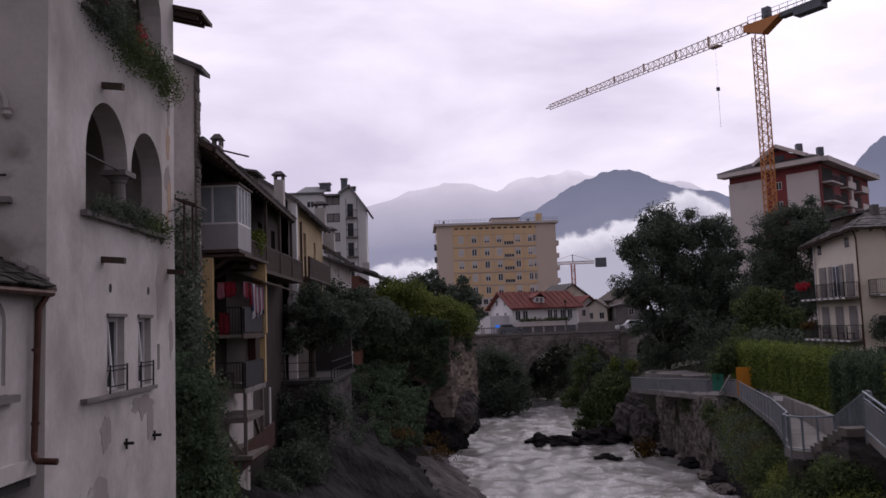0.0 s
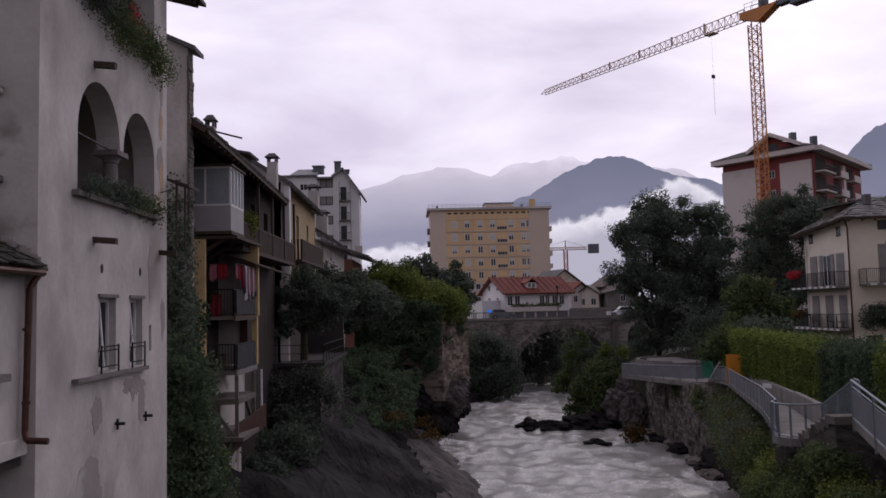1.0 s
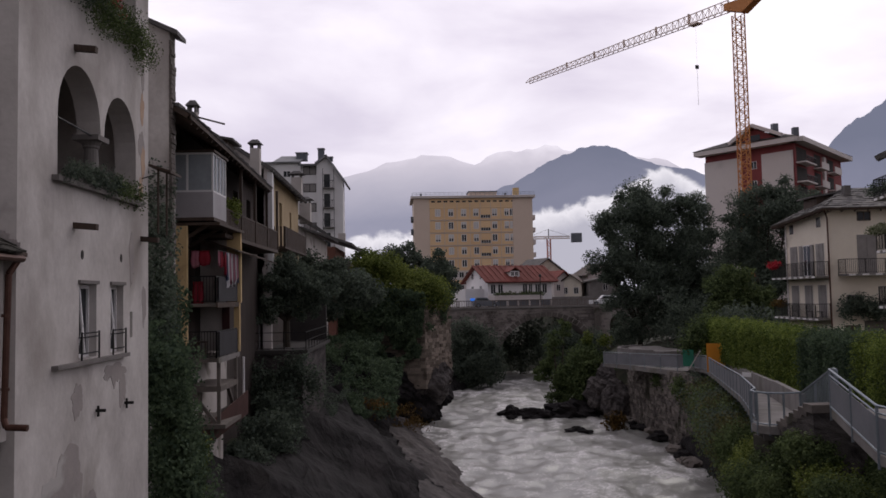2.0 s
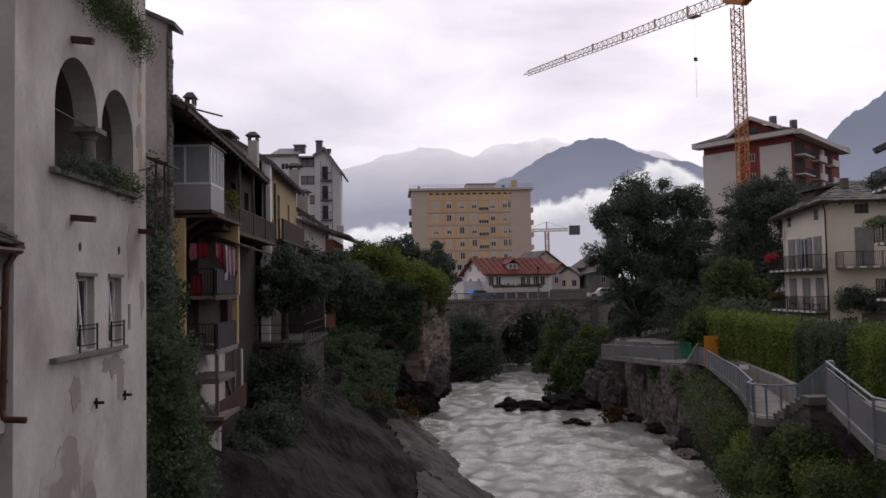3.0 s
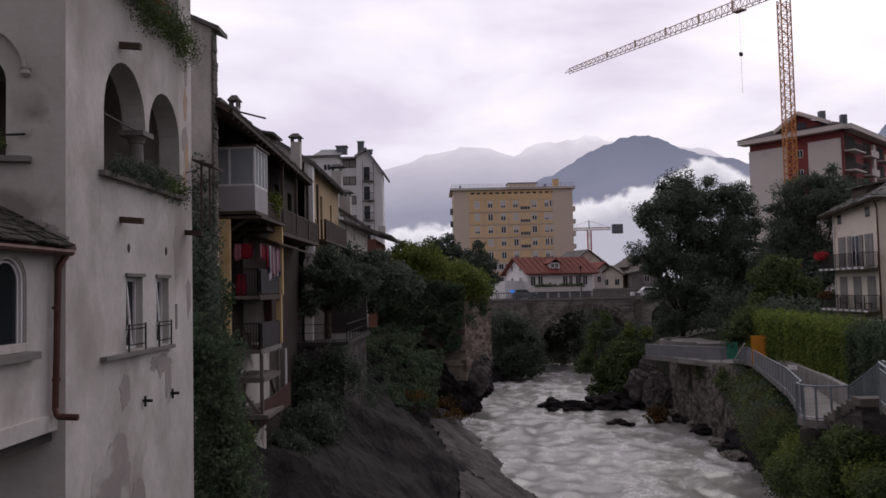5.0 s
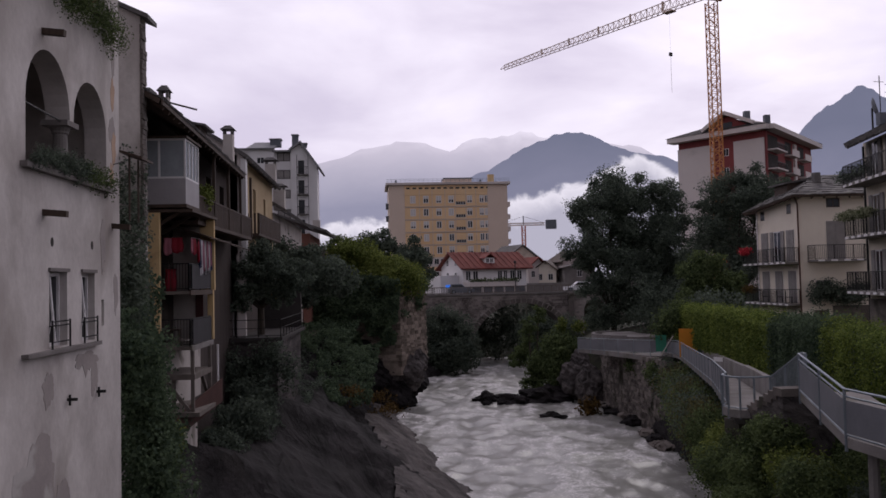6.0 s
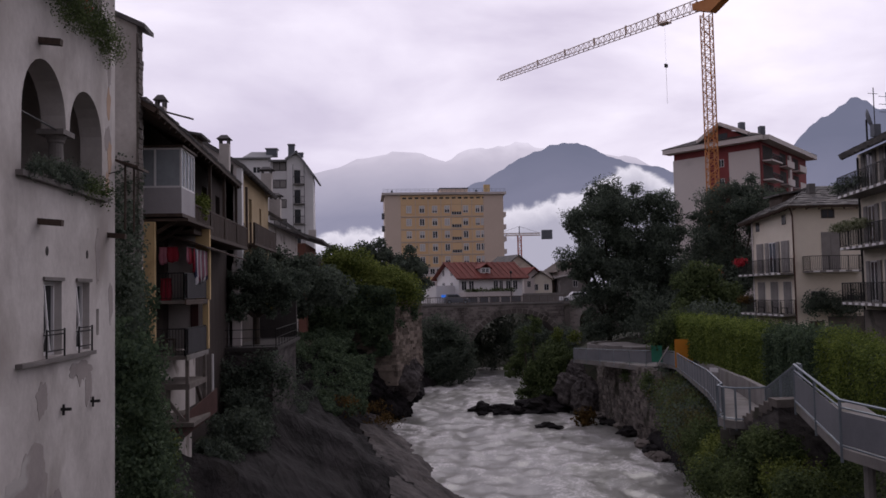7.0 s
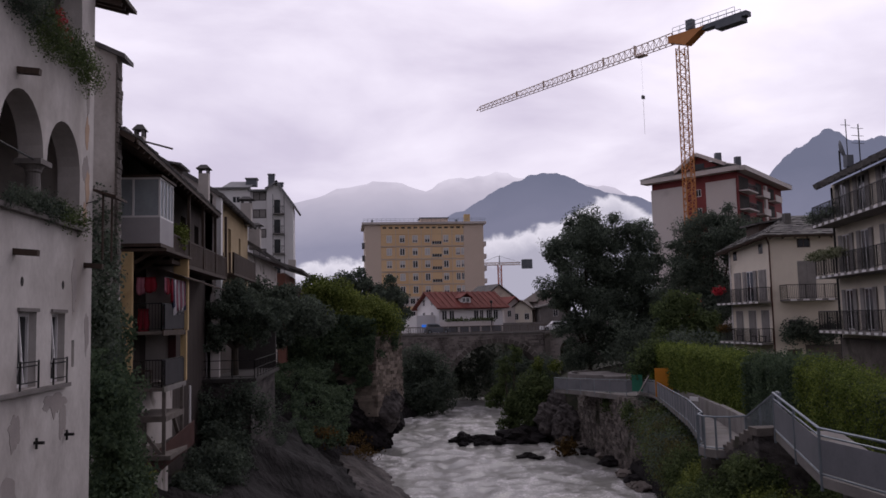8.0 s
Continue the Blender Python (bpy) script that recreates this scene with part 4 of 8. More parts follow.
def railing(bm, pts, height=1.0, gap=0.12, bar=0.018, top=0.04, post=0.04, every=1.5, lift=0.0, rails=(0.08,)):
    """Bars between two rails along a line of places at deck height."""
    for p, q in zip(pts, pts[1:]):
        p, q = Vector(p) + V(0, 0, lift), Vector(q) + V(0, 0, lift)
        L = (q - p).length
        beam(bm, p + V(0, 0, height), q + V(0, 0, height), top, top)
        for r in rails:
            beam(bm, p + V(0, 0, r), q + V(0, 0, r), top * 0.7, top * 0.7)
        n = max(1, round(L / gap)) if gap else 0
        for i in range(1, n):
            c = p.lerp(q, i / n)
            beam(bm, c + V(0, 0, rails[0]), c + V(0, 0, height), bar, bar)
        n = max(1, round(L / every))
        for i in range(n + 1):
            c = p.lerp(q, i / n)
            hexa(bm, [c + V(a, b, 0) for a, b in ((-post / 2, -post / 2), (post / 2, -post / 2), (post / 2, post / 2), (-post / 2, post / 2))], [c + V(a, b, height) for a, b in ((-post / 2, -post / 2), (post / 2, -post / 2), (post / 2, post / 2), (-post / 2, post / 2))])
    return bm


def chimney(parent, x, y, z, w, h, m=None, cap=True):
    bm = bx(x - w / 2, x + w / 2, y - w / 2, y + w / 2, z, z + h)
    ob = part("chimney", bm, m or PLASTER_GREY, parent, "plastered chimney with a slab cap")
    if cap:
        bm = bmesh.new()
        for a in (-1, 1):
            for b in (-1, 1):
                box(bm, x + a * w * 0.4 - 0.05, x + a * w * 0.4 + 0.05, y + b * w * 0.4 - 0.05, y + b * w * 0.4 + 0.05, z + h, z + h + 0.25)
        hexa(bm, [(x - w * 0.75, y - w * 0.75, z + h + 0.25), (x + w * 0.75, y - w * 0.75, z + h + 0.25), (x + w * 0.75, y + w * 0.75, z + h + 0.25), (x - w * 0.75, y + w * 0.75, z + h + 0.25)], [(x - w * 0.3, y - w * 0.3, z + h + 0.48), (x + w * 0.3, y - w * 0.3, z + h + 0.48), (x + w * 0.3, y + w * 0.3, z + h + 0.48), (x - w * 0.3, y + w * 0.3, z + h + 0.48)])
        part("chimney_cap", bm, SLATE_J, ob)
    return ob


def roof_slab(bm, a, b, c, d, t=0.14):
    """A sloping slab under a, b, c, d (round the edge)."""
    n = (Vector(b) - Vector(a)).cross(Vector(d) - Vector(a)).normalized()
    if n.z < 0:
        n = -n
    hexa(bm, [Vector(p) - n * t for p in (a, b, c, d)], [Vector(p) for p in (a, b, c, d)])
    return bm


def rafters(bm, a, b, c, d, n, w=0.1, h=0.14):
    a, b, c, d = (Vector(p) for p in (a, b, c, d))
    for i in range(n):
        s = (i + 0.5) / n
        beam(bm, a.lerp(b, s) - V(0, 0, 0.22), d.lerp(c, s) - V(0, 0, 0.22), w, h)
    return bm


def slate_cover(parent, a, b, c, d, rows, cols, seed, label="rough grey stone slates"):
    """Rough slates, joined, on the plane a, b (eave) to c, d (ridge)."""
    a, b, c, d = (Vector(v) for v in (a, b, c, d))
    rq = random.Random(seed)
    n = (b - a).cross(d - a).normalized()
    n = n if n.z > 0 else -n
    bm = bmesh.new()
    for r in range(rows):
        for q in range(cols):
            s, t = min(1.0, (q + 0.5 * (r % 2)) / cols), r / rows
            p = a.lerp(b, s).lerp(d.lerp(c, s), t)
            w = (a.lerp(b, 1 / cols) - a).lerp(d.lerp(c, 1 / cols) - d, t) * (0.9 + 0.25 * rq.random())
            v = (d.lerp(c, s) - a.lerp(b, s)) * (1.35 / rows)
            k = n * (0.04 + 0.06 * rq.random())
            hexa(bm, [p, p + w, p + w + v, p + v], [p + k, p + w + k, p + w + v + n * 0.02, p + v + n * 0.02])
    return tagged(part("slate_cover", bm, SLATE_J, parent, label), kind="stuff")


# ---- riverside house with the laundry balcony ----
BROWNISH = surf("dark_timber_boarding", (0.032, 0.025, 0.022), (0.085, 0.066, 0.058), 0.9, 0.9, 10, 0.4, stretch=(1, 5, 0.3))
row_a = thing("riverside_house", "shabby riverside house with stacked timber balconies and drying laundry", "house", (-10, 36, -6))
part("river_wall", wall_cells(bmesh.new(), (-8.8, 29.0), (0, 1), 16.0, -5.0, 8.1, 0.4, [(0.9, 1.9, 1.6, 3.7, 0), (2.3, 3.4, 1.6, 3.7, 0), (0.9, 1.8, -0.4, 1.4, 0), (5, 6, 4.9, 6.9, 0), (7, 8, 4.9, 6.9, 0), (10, 11, 4.9, 6.9, 0), (13, 14, 4.9, 6.8, 0)]), BROWNISH, row_a)
part("end_wall", bx(-14, -8.8, 28.9, 29.3, -6, 8.3), PLASTER_GREY, row_a)
# dark sheet stands in for the shade of the rooms behind the openings
part("inner_shade_sheet", bx(-9.6, -9.4, 29.4, 45, -4, 8), DARK, row_a)
part("end_wall", bx(-14, -8.8, 44.7, 45.0, -4, 8.0), PLASTER_GREY, row_a)
# yellow side panel of the balcony tower
part("yellow_panel", bx(-8.8, -8.25, 29.2, 29.4, -0.4, 4.3), YELLOW, row_a, "yellow plastered balcony side")
part("yellow_panel", bx(-7.72, -7.16, 33.0, 33.2, 1.5, 4.45), YELLOW, row_a, "yellow plastered balcony side")
part("yellow_post", bx(-7.42, -7.2, 32.9, 33.1, -0.45, 1.5), YELLOW, row_a)
part("yellow_back", bx(-8.79, -7.7, 33.02, 33.18, -0.4, 4.4), PLASTER_GREY, row_a)
for z, y0 in ((1.5, 29.5), (-0.5, 29.6)):
    deck = part("balcony", bx(-8.8, -7.28, y0, 33.2, z - 0.12, z), WOOD_GREY, row_a, "narrow timber balcony floor")
    part("balcony_edge", bx(-7.28, -7.22, y0 - 0.02, 33.0, z - 0.16, z + 0.03), CONCRETE if z < 0 else WOOD, deck)
    bm = railing(bmesh.new(), [(-8.7, y0 + 0.05, z), (-7.32, y0 + 0.05, z), (-7.32, 32.95, z)], 0.98, 0.11)
    part("balustrade", bm, IRON, deck, "thin dark iron balustrade")
    part("screen", bx(-7.30, -7.27, y0 + 0.35, 32.9, z + 0.06, z + 0.95), surf("dark_screen", (0.022, 0.021, 0.024), (0.045, 0.042, 0.046), 0.8, 2, 20, 0.1), deck, "dark cloth balcony screen")
part("red_board", bx(-7.9, -7.6, 32.93, 33.0, -0.4, 1.4), surf("dark_red_board", (0.05, 0.018, 0.018), (0.08, 0.03, 0.028), 0.8, 2, 20, 0.1), row_a)
part("white_door", bx(-8.79, -8.74, 30.0, 31.0, -0.45, 1.3), WHITE, row_a, "white door with a diagonal brace")
part("door_brace", beam(bmesh.new(), (-8.72, 30.2, 0.5), (-8.72, 30.8, 1.2), 0.03, 0.05), WOOD, row_a)
part("balcony_ceiling", bx(-8.8, -7.1, 29.3, 33.4, 4.32, 4.42), WOOD, row_a)
# glazed veranda
ver = part("veranda", bx(-9.3, -7.38, 29.5, 31.5, 4.62, 5.55), surf("pale_veranda_panel", (0.30, 0.285, 0.29), (0.38, 0.36, 0.37), 0.6, 0.8, 12, 0.05), row_a, "glazed veranda with pale panels")
bm = bx(-9.3, -7.34, 29.46, 31.54, 4.5, 4.62)
part("veranda_base", bm, WOOD, ver)
part("veranda_roof", bx(-9.35, -7.3, 29.4, 31.6, 7.0, 7.08), WOOD, ver)
part("glazing", bx(-9.25, -7.42, 29.54, 31.46, 5.55, 7.0), GLASS_PALE, ver, "large reflecting panes")
bm = bmesh.new()
for x in (-9.3, -8.35, -7.44):
    box(bm, x, x + 0.07, 29.5, 29.56, 5.55, 7.0)
for y in (30.0, 30.5, 31.0, 31.44):
    box(bm, -7.45, -7.38, y, y + 0.06, 5.55, 7.0)
for z in (5.55, 6.93):
    box(bm, -9.23, -7.44, 29.503, 29.553, z, z + 0.07)
    box(bm, -7.443, -7.383, 29.56, 31.44, z, z + 0.07)
part("glazing_bar", bm, WHITE, ver)
bm = bmesh.new()
box(bm, -9.1, -8.5, 29.72, 29.8, 5.56, 6.2)
box(bm, -8.3, -7.7, 29.72, 29.8, 5.56, 6.15)
part("curtain", bm, BLIND, ver)
for y in (29.7, 31.3):
    part("bracket", beam(bmesh.new(), (-8.7, y, 3.7), (-7.5, y, 4.45), 0.1, 0.12), WOOD, row_a)
# long dark timber gallery beyond the veranda
gal = part("gallery", bx(-8.8, -7.45, 31.6, 43.5, 4.05, 4.2), WOOD, row_a, "long dark timber gallery")
bm = bmesh.new()
for i in range(80):
    y = 31.75 + i * 0.147
    box(bm, -7.5, -7.47, y, y + 0.085, 4.2, 5.15)
box(bm, -7.53, -7.45, 31.7, 43.5, 5.15, 5.22)
for y in np.arange(31.7, 43.6, 2.95):
    box(bm, -7.55, -7.43, y - 0.06, y + 0.06, 4.2, 7.4)
part("balustrade", bm, WOOD, gal, "dark wooden slat balustrade")
bush("balcony_plant", "yellow-green balcony plant behind the slats", [((-7.6, 33.2, 5.3), (0.3, 0.6, 0.4))], 21, LEAF_LIGHT, 500, 0.12, "plant")
# awning board under the gallery
part("lower_canopy", roof_slab(bmesh.new(), (-7.0, 31.8, 3.55), (-7.0, 40.5, 3.4), (-8.8, 40.5, 4.1), (-8.8, 31.8, 4.2), 0.06), WOOD, row_a)
AE, AF = V(-7.25, 26.0, 7.62), V(-7.25, 40.4, 7.12)
AG, AH = V(-12.6, 40.4, 10.1), V(-12.6, 26.0, 10.7)
bm = roof_slab(bmesh.new(), AE, AF, AG, AH, 0.16)
roof_slab(bm, (-8.1, 40.4, 7.75), (-8.1, 45.0, 7.65), (-12.6, 45.0, 10.3), (-12.6, 40.4, 10.4), 0.16)
rafters(bm, AE, AF, V(-9.2, 40.4, 8.2), V(-9.2, 26.0, 8.75), 22)
roof_a = part("roof", bm, WOOD, row_a, "dark slate roof with deep timber eaves")
slate_cover(roof_a, AE - V(-0.08, 0, 0.02), AF - V(-0.08, 0, 0.02), AG, AH, 20, 44, 8, "dark grey stone slates")
slate_cover(roof_a, (-8.05, 40.4, 7.76), (-8.05, 45.0, 7.66), (-12.6, 45.0, 10.3), (-12.6, 40.4, 10.4), 16, 13, 9, "dark grey stone slates")
part("eave_board", beam(bmesh.new(), AE + V(0.03, 0, -0.08), AF + V(0.03, 0, -0.08), 0.05, 0.2), WOOD, roof_a)
part("gutter_pole", beam(bmesh.new(), (-9.1, 31.0, 8.85), (-7.3, 31.0, 8.35), 0.07, 0.06), WOOD, row_a)
chimney(row_a, -8.75, 31.9, 8.4, 0.34, 0.62)
part("roof_hatch", bx(-9.5, -8.9, 30.5, 31.4, 8.4, 9.1), SLATE_J, row_a)
dmr = part("dormer", bx(-9.75, -8.65, 37.2, 38.6, 8.1, 9.05), WOOD, row_a, "dark timber dormer")
part("dormer_roof", roof_slab(bmesh.new(), (-8.35, 37.0, 9.02), (-8.35, 38.9, 9.02), (-9.9, 38.9, 9.3), (-9.9, 37.0, 9.3), 0.1), SLATE_J, dmr)
part("dormer_pane", bx(-9.5, -8.9, 37.17, 37.2, 8.4, 8.9), GLASS, dmr)
chimney(row_a, -8.55, 43.2, 7.9, 0.5, 1.75)

# things on and around the balconies
LINEN = [surf("cloth_red", (0.28, 0.02, 0.04), (0.36, 0.04, 0.06), 0.9, 3, 30, 0.1), surf("cloth_white", (0.6, 0.58, 0.6), (0.7, 0.68, 0.7), 0.9, 3, 30, 0.1), surf("cloth_rose", (0.42, 0.16, 0.22), (0.52, 0.24, 0.3), 0.9, 3, 30, 0.1), surf("cloth_blue", (0.05, 0.06, 0.11), (0.08, 0.09, 0.16), 0.9, 3, 30, 0.1)]


def garment(y, z, w, h, m, seed, x=-7.24):
    bm = bmesh.new()
    n, k = 7, 6
    grid = [[bm.verts.new((x + 0.035 * math.sin(i * 1.9 + seed) * (0.3 + j / k), y + w * (i / n - 0.5) * (1 - 0.12 * math.sin(j * 1.1 + seed)), z - h * j / k * (1 - 0.05 * math.sin(i + seed)))) for i in range(n + 1)] for j in range(k + 1)]
    for j in range(k):
        for i in range(n):
            bm.faces.new((grid[j][i], grid[j][i + 1], grid[j + 1][i + 1], grid[j + 1][i]))
    bmesh.ops.solidify(bm, geom=bm.faces[:], thickness=0.012)
    return part("garment", bm, m, None, smooth=True)


tagged(part("clothes_line", rod(bmesh.new(), (-7.24, 29.6, 3.42), (-7.24, 32.95, 3.42), 0.012, 5), IRON), "thin line strung across the balcony for laundry", "clothes line")
words = ["red cotton garment", "white cotton garment", "rose striped garment", "dark blue garment"]
for i, (y, w, h, k) in enumerate([(29.75, 0.3, 0.55, 2), (30.1, 0.5, 0.6, 0), (30.75, 0.3, 0.85, 0), (31.0, 0.2, 1.05, 3), (31.25, 0.32, 1.3, 1), (31.55, 0.26, 1.15, 2), (31.82, 0.28, 1.25, 1), (32.12, 0.3, 1.1, 2), (32.42, 0.26, 1.2, 1), (32.68, 0.22, 0.95, 2), (32.88, 0.16, 1.1, 3)]):
    tagged(garment(y, 3.42, w, h, LINEN[k], i), words[k] + " drying on the balcony line", "garment", "drying laundry")
tagged(garment(30.2, 2.4, 0.4, 0.7, LINEN[0], 30, -7.4), "red cloth hung over the balcony rail", "garment")
for x, z, w, h, k in ((-8.05, 3.42, 0.3, 0.62, 2), (-7.72, 3.42, 0.42, 0.55, 0), (-7.95, 2.3, 0.4, 0.85, 0)):
    g = garment(0, z, w, h, LINEN[k], 40 + x, 0)
    g.matrix_world = pose(x, 29.56, 0, 0, 0, 90)
    tagged(g, words[k] + " drying at the balcony end", "garment", "drying laundry")
stool = thing("stool", "small dark stool on the lower balcony", "stool", (-7.9, 29.95, -0.5))
part("seat", bx(-8.08, -7.72, 29.8, 30.1, 0.08, 0.13), WOOD, stool)
for a in (-8.06, -7.77):
    for b in (29.82, 30.05):
        part("leg", bx(a, a + 0.035, b, b + 0.035, -0.5, 0.08), WOOD, stool)
# plank landing and prop timbers under the balconies
low = thing("timber_landing", "rotten timber landing with props under the balconies", "landing", (-7.8, 31, -3.2))
part("deck", bx(-8.8, -7.2, 29.8, 32.6, -1.7, -1.5), WOOD_GREY, low)
part("deck", bx(-8.8, -7.0, 29.6, 32.9, -3.0, -2.85), WOOD_GREY, low)
for p, q in (((-8.3, 29.9, -1.7), (-7.4, 29.9, -2.85)), ((-7.3, 29.9, -0.6), (-7.3, 29.9, -2.9)), ((-8.4, 29.9, -0.6), (-8.4, 29.9, -4.0)), ((-7.25, 32.4, -0.6), (-7.25, 32.4, -2.9)), ((-7.35, 31.4, -1.6), (-7.35, 32.6, -2.7)), ((-8.0, 30.0, -1.6), (-8.0, 30.0, -2.9))):
    part("prop", beam(bmesh.new(), p, q, 0.12, 0.12), WOOD_GREY, low)
part("side_board", hexa(bm := bmesh.new(), [(-7.8, 29.5, -3.7), (-6.9, 32.8, -2.9), (-6.85, 32.8, -2.9), (-7.75, 29.5, -3.7)], [(-7.8, 29.5, -2.95), (-6.9, 32.8, -2.0), (-6.85, 32.8, -2.0), (-7.75, 29.5, -2.95)]) or bm, surf("rusty_board", (0.06, 0.03, 0.026), (0.1, 0.05, 0.042), 0.8, 2, 18, 0.2), low, "rust-brown board along the edge")
part("under_wall", bx(-9.0, -7.9, 29.9, 33.0, -7.5, -3.0), PLASTER_GREY, low, "rough grey wall below")
part("under_wall", bx(-9.2, -8.45, 29.6, 36.0, -3.0, -0.6), PLASTER_GREY, low, "rough whitewashed wall")
part("drain_pipe", rod(bmesh.new(), (-7.15, 33.4, -0.7), (-7.15, 33.4, -2.2), 0.05), WHITE, low)
ter = thing("terrace", "dark terrace with iron railing and pale curtains beside the trees", "terrace", (-8, 38, -1.3))
part("deck", bx(-10.5, -6.0, 44, 55, -1.35, -1.15), DARK, ter)
part("wall", bx(-10.5, -6.2, 54.6, 55, -1.15, 1.6), DARK, ter)
GSH = surf("grey_sheet", (0.22, 0.20, 0.20), (0.32, 0.29, 0.29), 0.9, 2.5, 14, 0.3, stretch=(6, 1, 0.3))
part("curtain", bx(-9.5, -8.75, 45.0, 45.08, -1.15, 1.1), GSH, ter, "grey sheet hung as a curtain")
part("curtain_rail", rod(bmesh.new(), (-9.8, 45.0, 1.15), (-7.0, 45.0, 1.2), 0.025), IRON, ter)
part("railing", railing(bmesh.new(), [(-9.6, 44.1, -1.15), (-6.1, 44.1, -1.15), (-6.1, 55, -1.15)], 0.95, 0.0, every=1.2, rails=(0.1, 0.5)), IRON, ter)
part("retaining_wall", bx(-10.5, -6.3, 44.2, 55, -6.5, -1.35), ROCK_PALE, ter)
tagged(part("sign", bx(-7.45, -7.08, 50.2, 50.24, 0.75, 1.15), surf("yellow_sign", (0.55, 0.38, 0.02), (0.62, 0.44, 0.03), 0.6, 2, 10, 0)), "small yellow sign among the dark leaves", "sign")

# ---- next riverside houses ----
row_b = thing("riverside_house", "narrow yellow riverside house with dark balconies and white corner", "house", (-10.5, 52, -3))
part("river_wall", wall_cells(bmesh.new(), (-8.5, 45.2), (0, 1), 13.0, 3.4, 8.9, 0.4, [(2, 3, 5.6, 7.6, 0), (5, 6, 5.6, 7.6, 0), (9, 9.8, 5.6, 7.4, 0)]), surf("dull_ochre_plaster", (0.36, 0.27, 0.16), (0.48, 0.37, 0.23), 0.95, 0.9, 9, 0.2), row_b)
# room shade behind the window holes, painted as a dark sheet
part("back_shade_sheet", bx(-9.4, -9.2, 45.4, 58, 3.4, 8.6), DARK, row_b)
part("lower_wall", bx(-9.0, -8.6, 45.2, 58.2, -3, 3.4), BROWNISH, row_b)
part("gable", wall_cells(bmesh.new(), (-14, 45.2), (1, 0), 5.85, -3, 8.8, 0.4, [], lambda u: 12.4 - 0.6 * u), PALE, row_b, "pale boarded gable")
part("white_corner", bx(-8.3, -8.02, 45.1, 45.6, 2.0, 8.7), WHITE, row_b)
for z in (4.6,):
    b = part("balcony", bx(-8.5, -7.5, 46.2, 55.0, z - 0.12, z), WOOD, row_b, "dark timber balcony")
    bm = bmesh.new()
    for y in np.arange(46.2, 55.0, 0.2):
        box(bm, -7.55, -7.5, y, y + 0.12, z, z + 1.15)
    for x in np.arange(-8.4, -7.5, 0.2):
        box(bm, x, x + 0.12, 46.2, 46.25, z, z + 1.15)
    part("balustrade", bm, WOOD, b)
bm = roof_slab(bmesh.new(), (-7.85, 44.9, 8.85), (-7.85, 58.6, 8.65), (-13, 58.6, 11.9), (-13, 44.9, 12.1), 0.2)
rafters(bm, (-7.9, 45.0, 8.85), (-7.9, 58.5, 8.65), (-9.5, 58.5, 9.7), (-9.5, 45, 9.9), 15)
part("roof", bm, SLATE_J, row_b, "dark slate roof with open rafters")
chimney(row_b, -8.4, 57.0, 8.6, 0.7, 1.5)
row_c = thing("riverside_house", "old brown riverside house under a dark slate roof", "house", (-10.5, 66, -2))
part("river_wall", wall_cells(bmesh.new(), (-8.6, 58.4), (0, 1), 19.0, -2.0, 6.9, 0.4, [(2, 3.2, 4, 5.6, 0), (6, 7.2, 4, 5.6, 0), (11, 12, 4, 5.6, 0)]), PLASTER_GREY, row_c)
# dark sheet painted as the unlit inside of the house
part("back_shade_sheet", bx(-9.4, -9.2, 58.6, 77, -2, 6.8), DARK, row_c)
part("end_wall", bx(-14, -8.6, 58.3, 58.7, -2, 7.2), PLASTER_GREY, row_c)
part("gallery", bx(-8.6, -7.9, 60, 75, 3.3, 4.3), WOOD, row_c, "dark timber gallery")
part("roof", roof_slab(bmesh.new(), (-7.45, 58.2, 7.0), (-7.45, 77.5, 7.0), (-13, 77.5, 10.5), (-13, 58.2, 10.5), 0.2), SLATE_J, row_c, "dark slate roof")
chimney(row_c, -8.3, 60.5, 7.2, 0.8, 1.5)
row_d = thing("riverside_house", "low brick-red riverside house with a jutting eave", "house", (-9.5, 84, -2))
part("wall", bx(-13, -8.0, 79, 90, -2, 6.6), surf("brick_red_plaster", (0.16, 0.07, 0.05), (0.24, 0.11, 0.085), 0.9, 0.8, 8, 0.2), row_d)
part("roof", roof_slab(bmesh.new(), (-6.3, 78.5, 6.9), (-6.3, 90.5, 6.9), (-13, 90.5, 9.2), (-13, 78.5, 9.2), 0.22), SLATE_J, row_d)
part("balcony", bx(-8.0, -6.9, 80, 89, 4.3, 5.3), WOOD, row_d)
chimney(row_d, -7.6, 82, 7.3, 0.7, 0.8, None, False)

# ---- white tower block behind the row ----
tower = thing("apartment_block", "grey-white apartment block with a gabled roof and narrow balconies", "apartment block", (-16, 126, -0.5))
part("wall", wall_cells(bmesh.new(), (-14.6, 119.0), (1, 0.06), 3.75, -0.5, 21, 9, [(1.0, 1.9, k, k + 2.1, 0) for k in (6.2, 9.1, 12.0, 14.9, 17.8)], lambda u: 21.6 + 0.7 * u if u < 1.45 else 22.6 - 1.42 * (u - 1.45)), WHITE, tower, "pale gable end")
part("wall", bx(-17.0, -14.605, 119.7, 128, -0.5, 21.4), WHITE, tower)
part("wall", bx(-20.7, -17.005, 119.1, 127, -0.5, 21.7), WHITE, tower)
part("wall", bx(-22.5, -20.705, 120.2, 127, -0.5, 21.9), WHITE, tower)
ROOFSHEET = surf("grey_roof_sheet", (0.20, 0.20, 0.21), (0.28, 0.28, 0.29), 0.7, 0.4, 5, 0.1)
bm = roof_slab(bmesh.new(), (-10.45, 118.5, 18.9), (-10.45, 129, 18.9), (-13.15, 129, 22.75), (-13.15, 118.5, 22.75), 0.28)
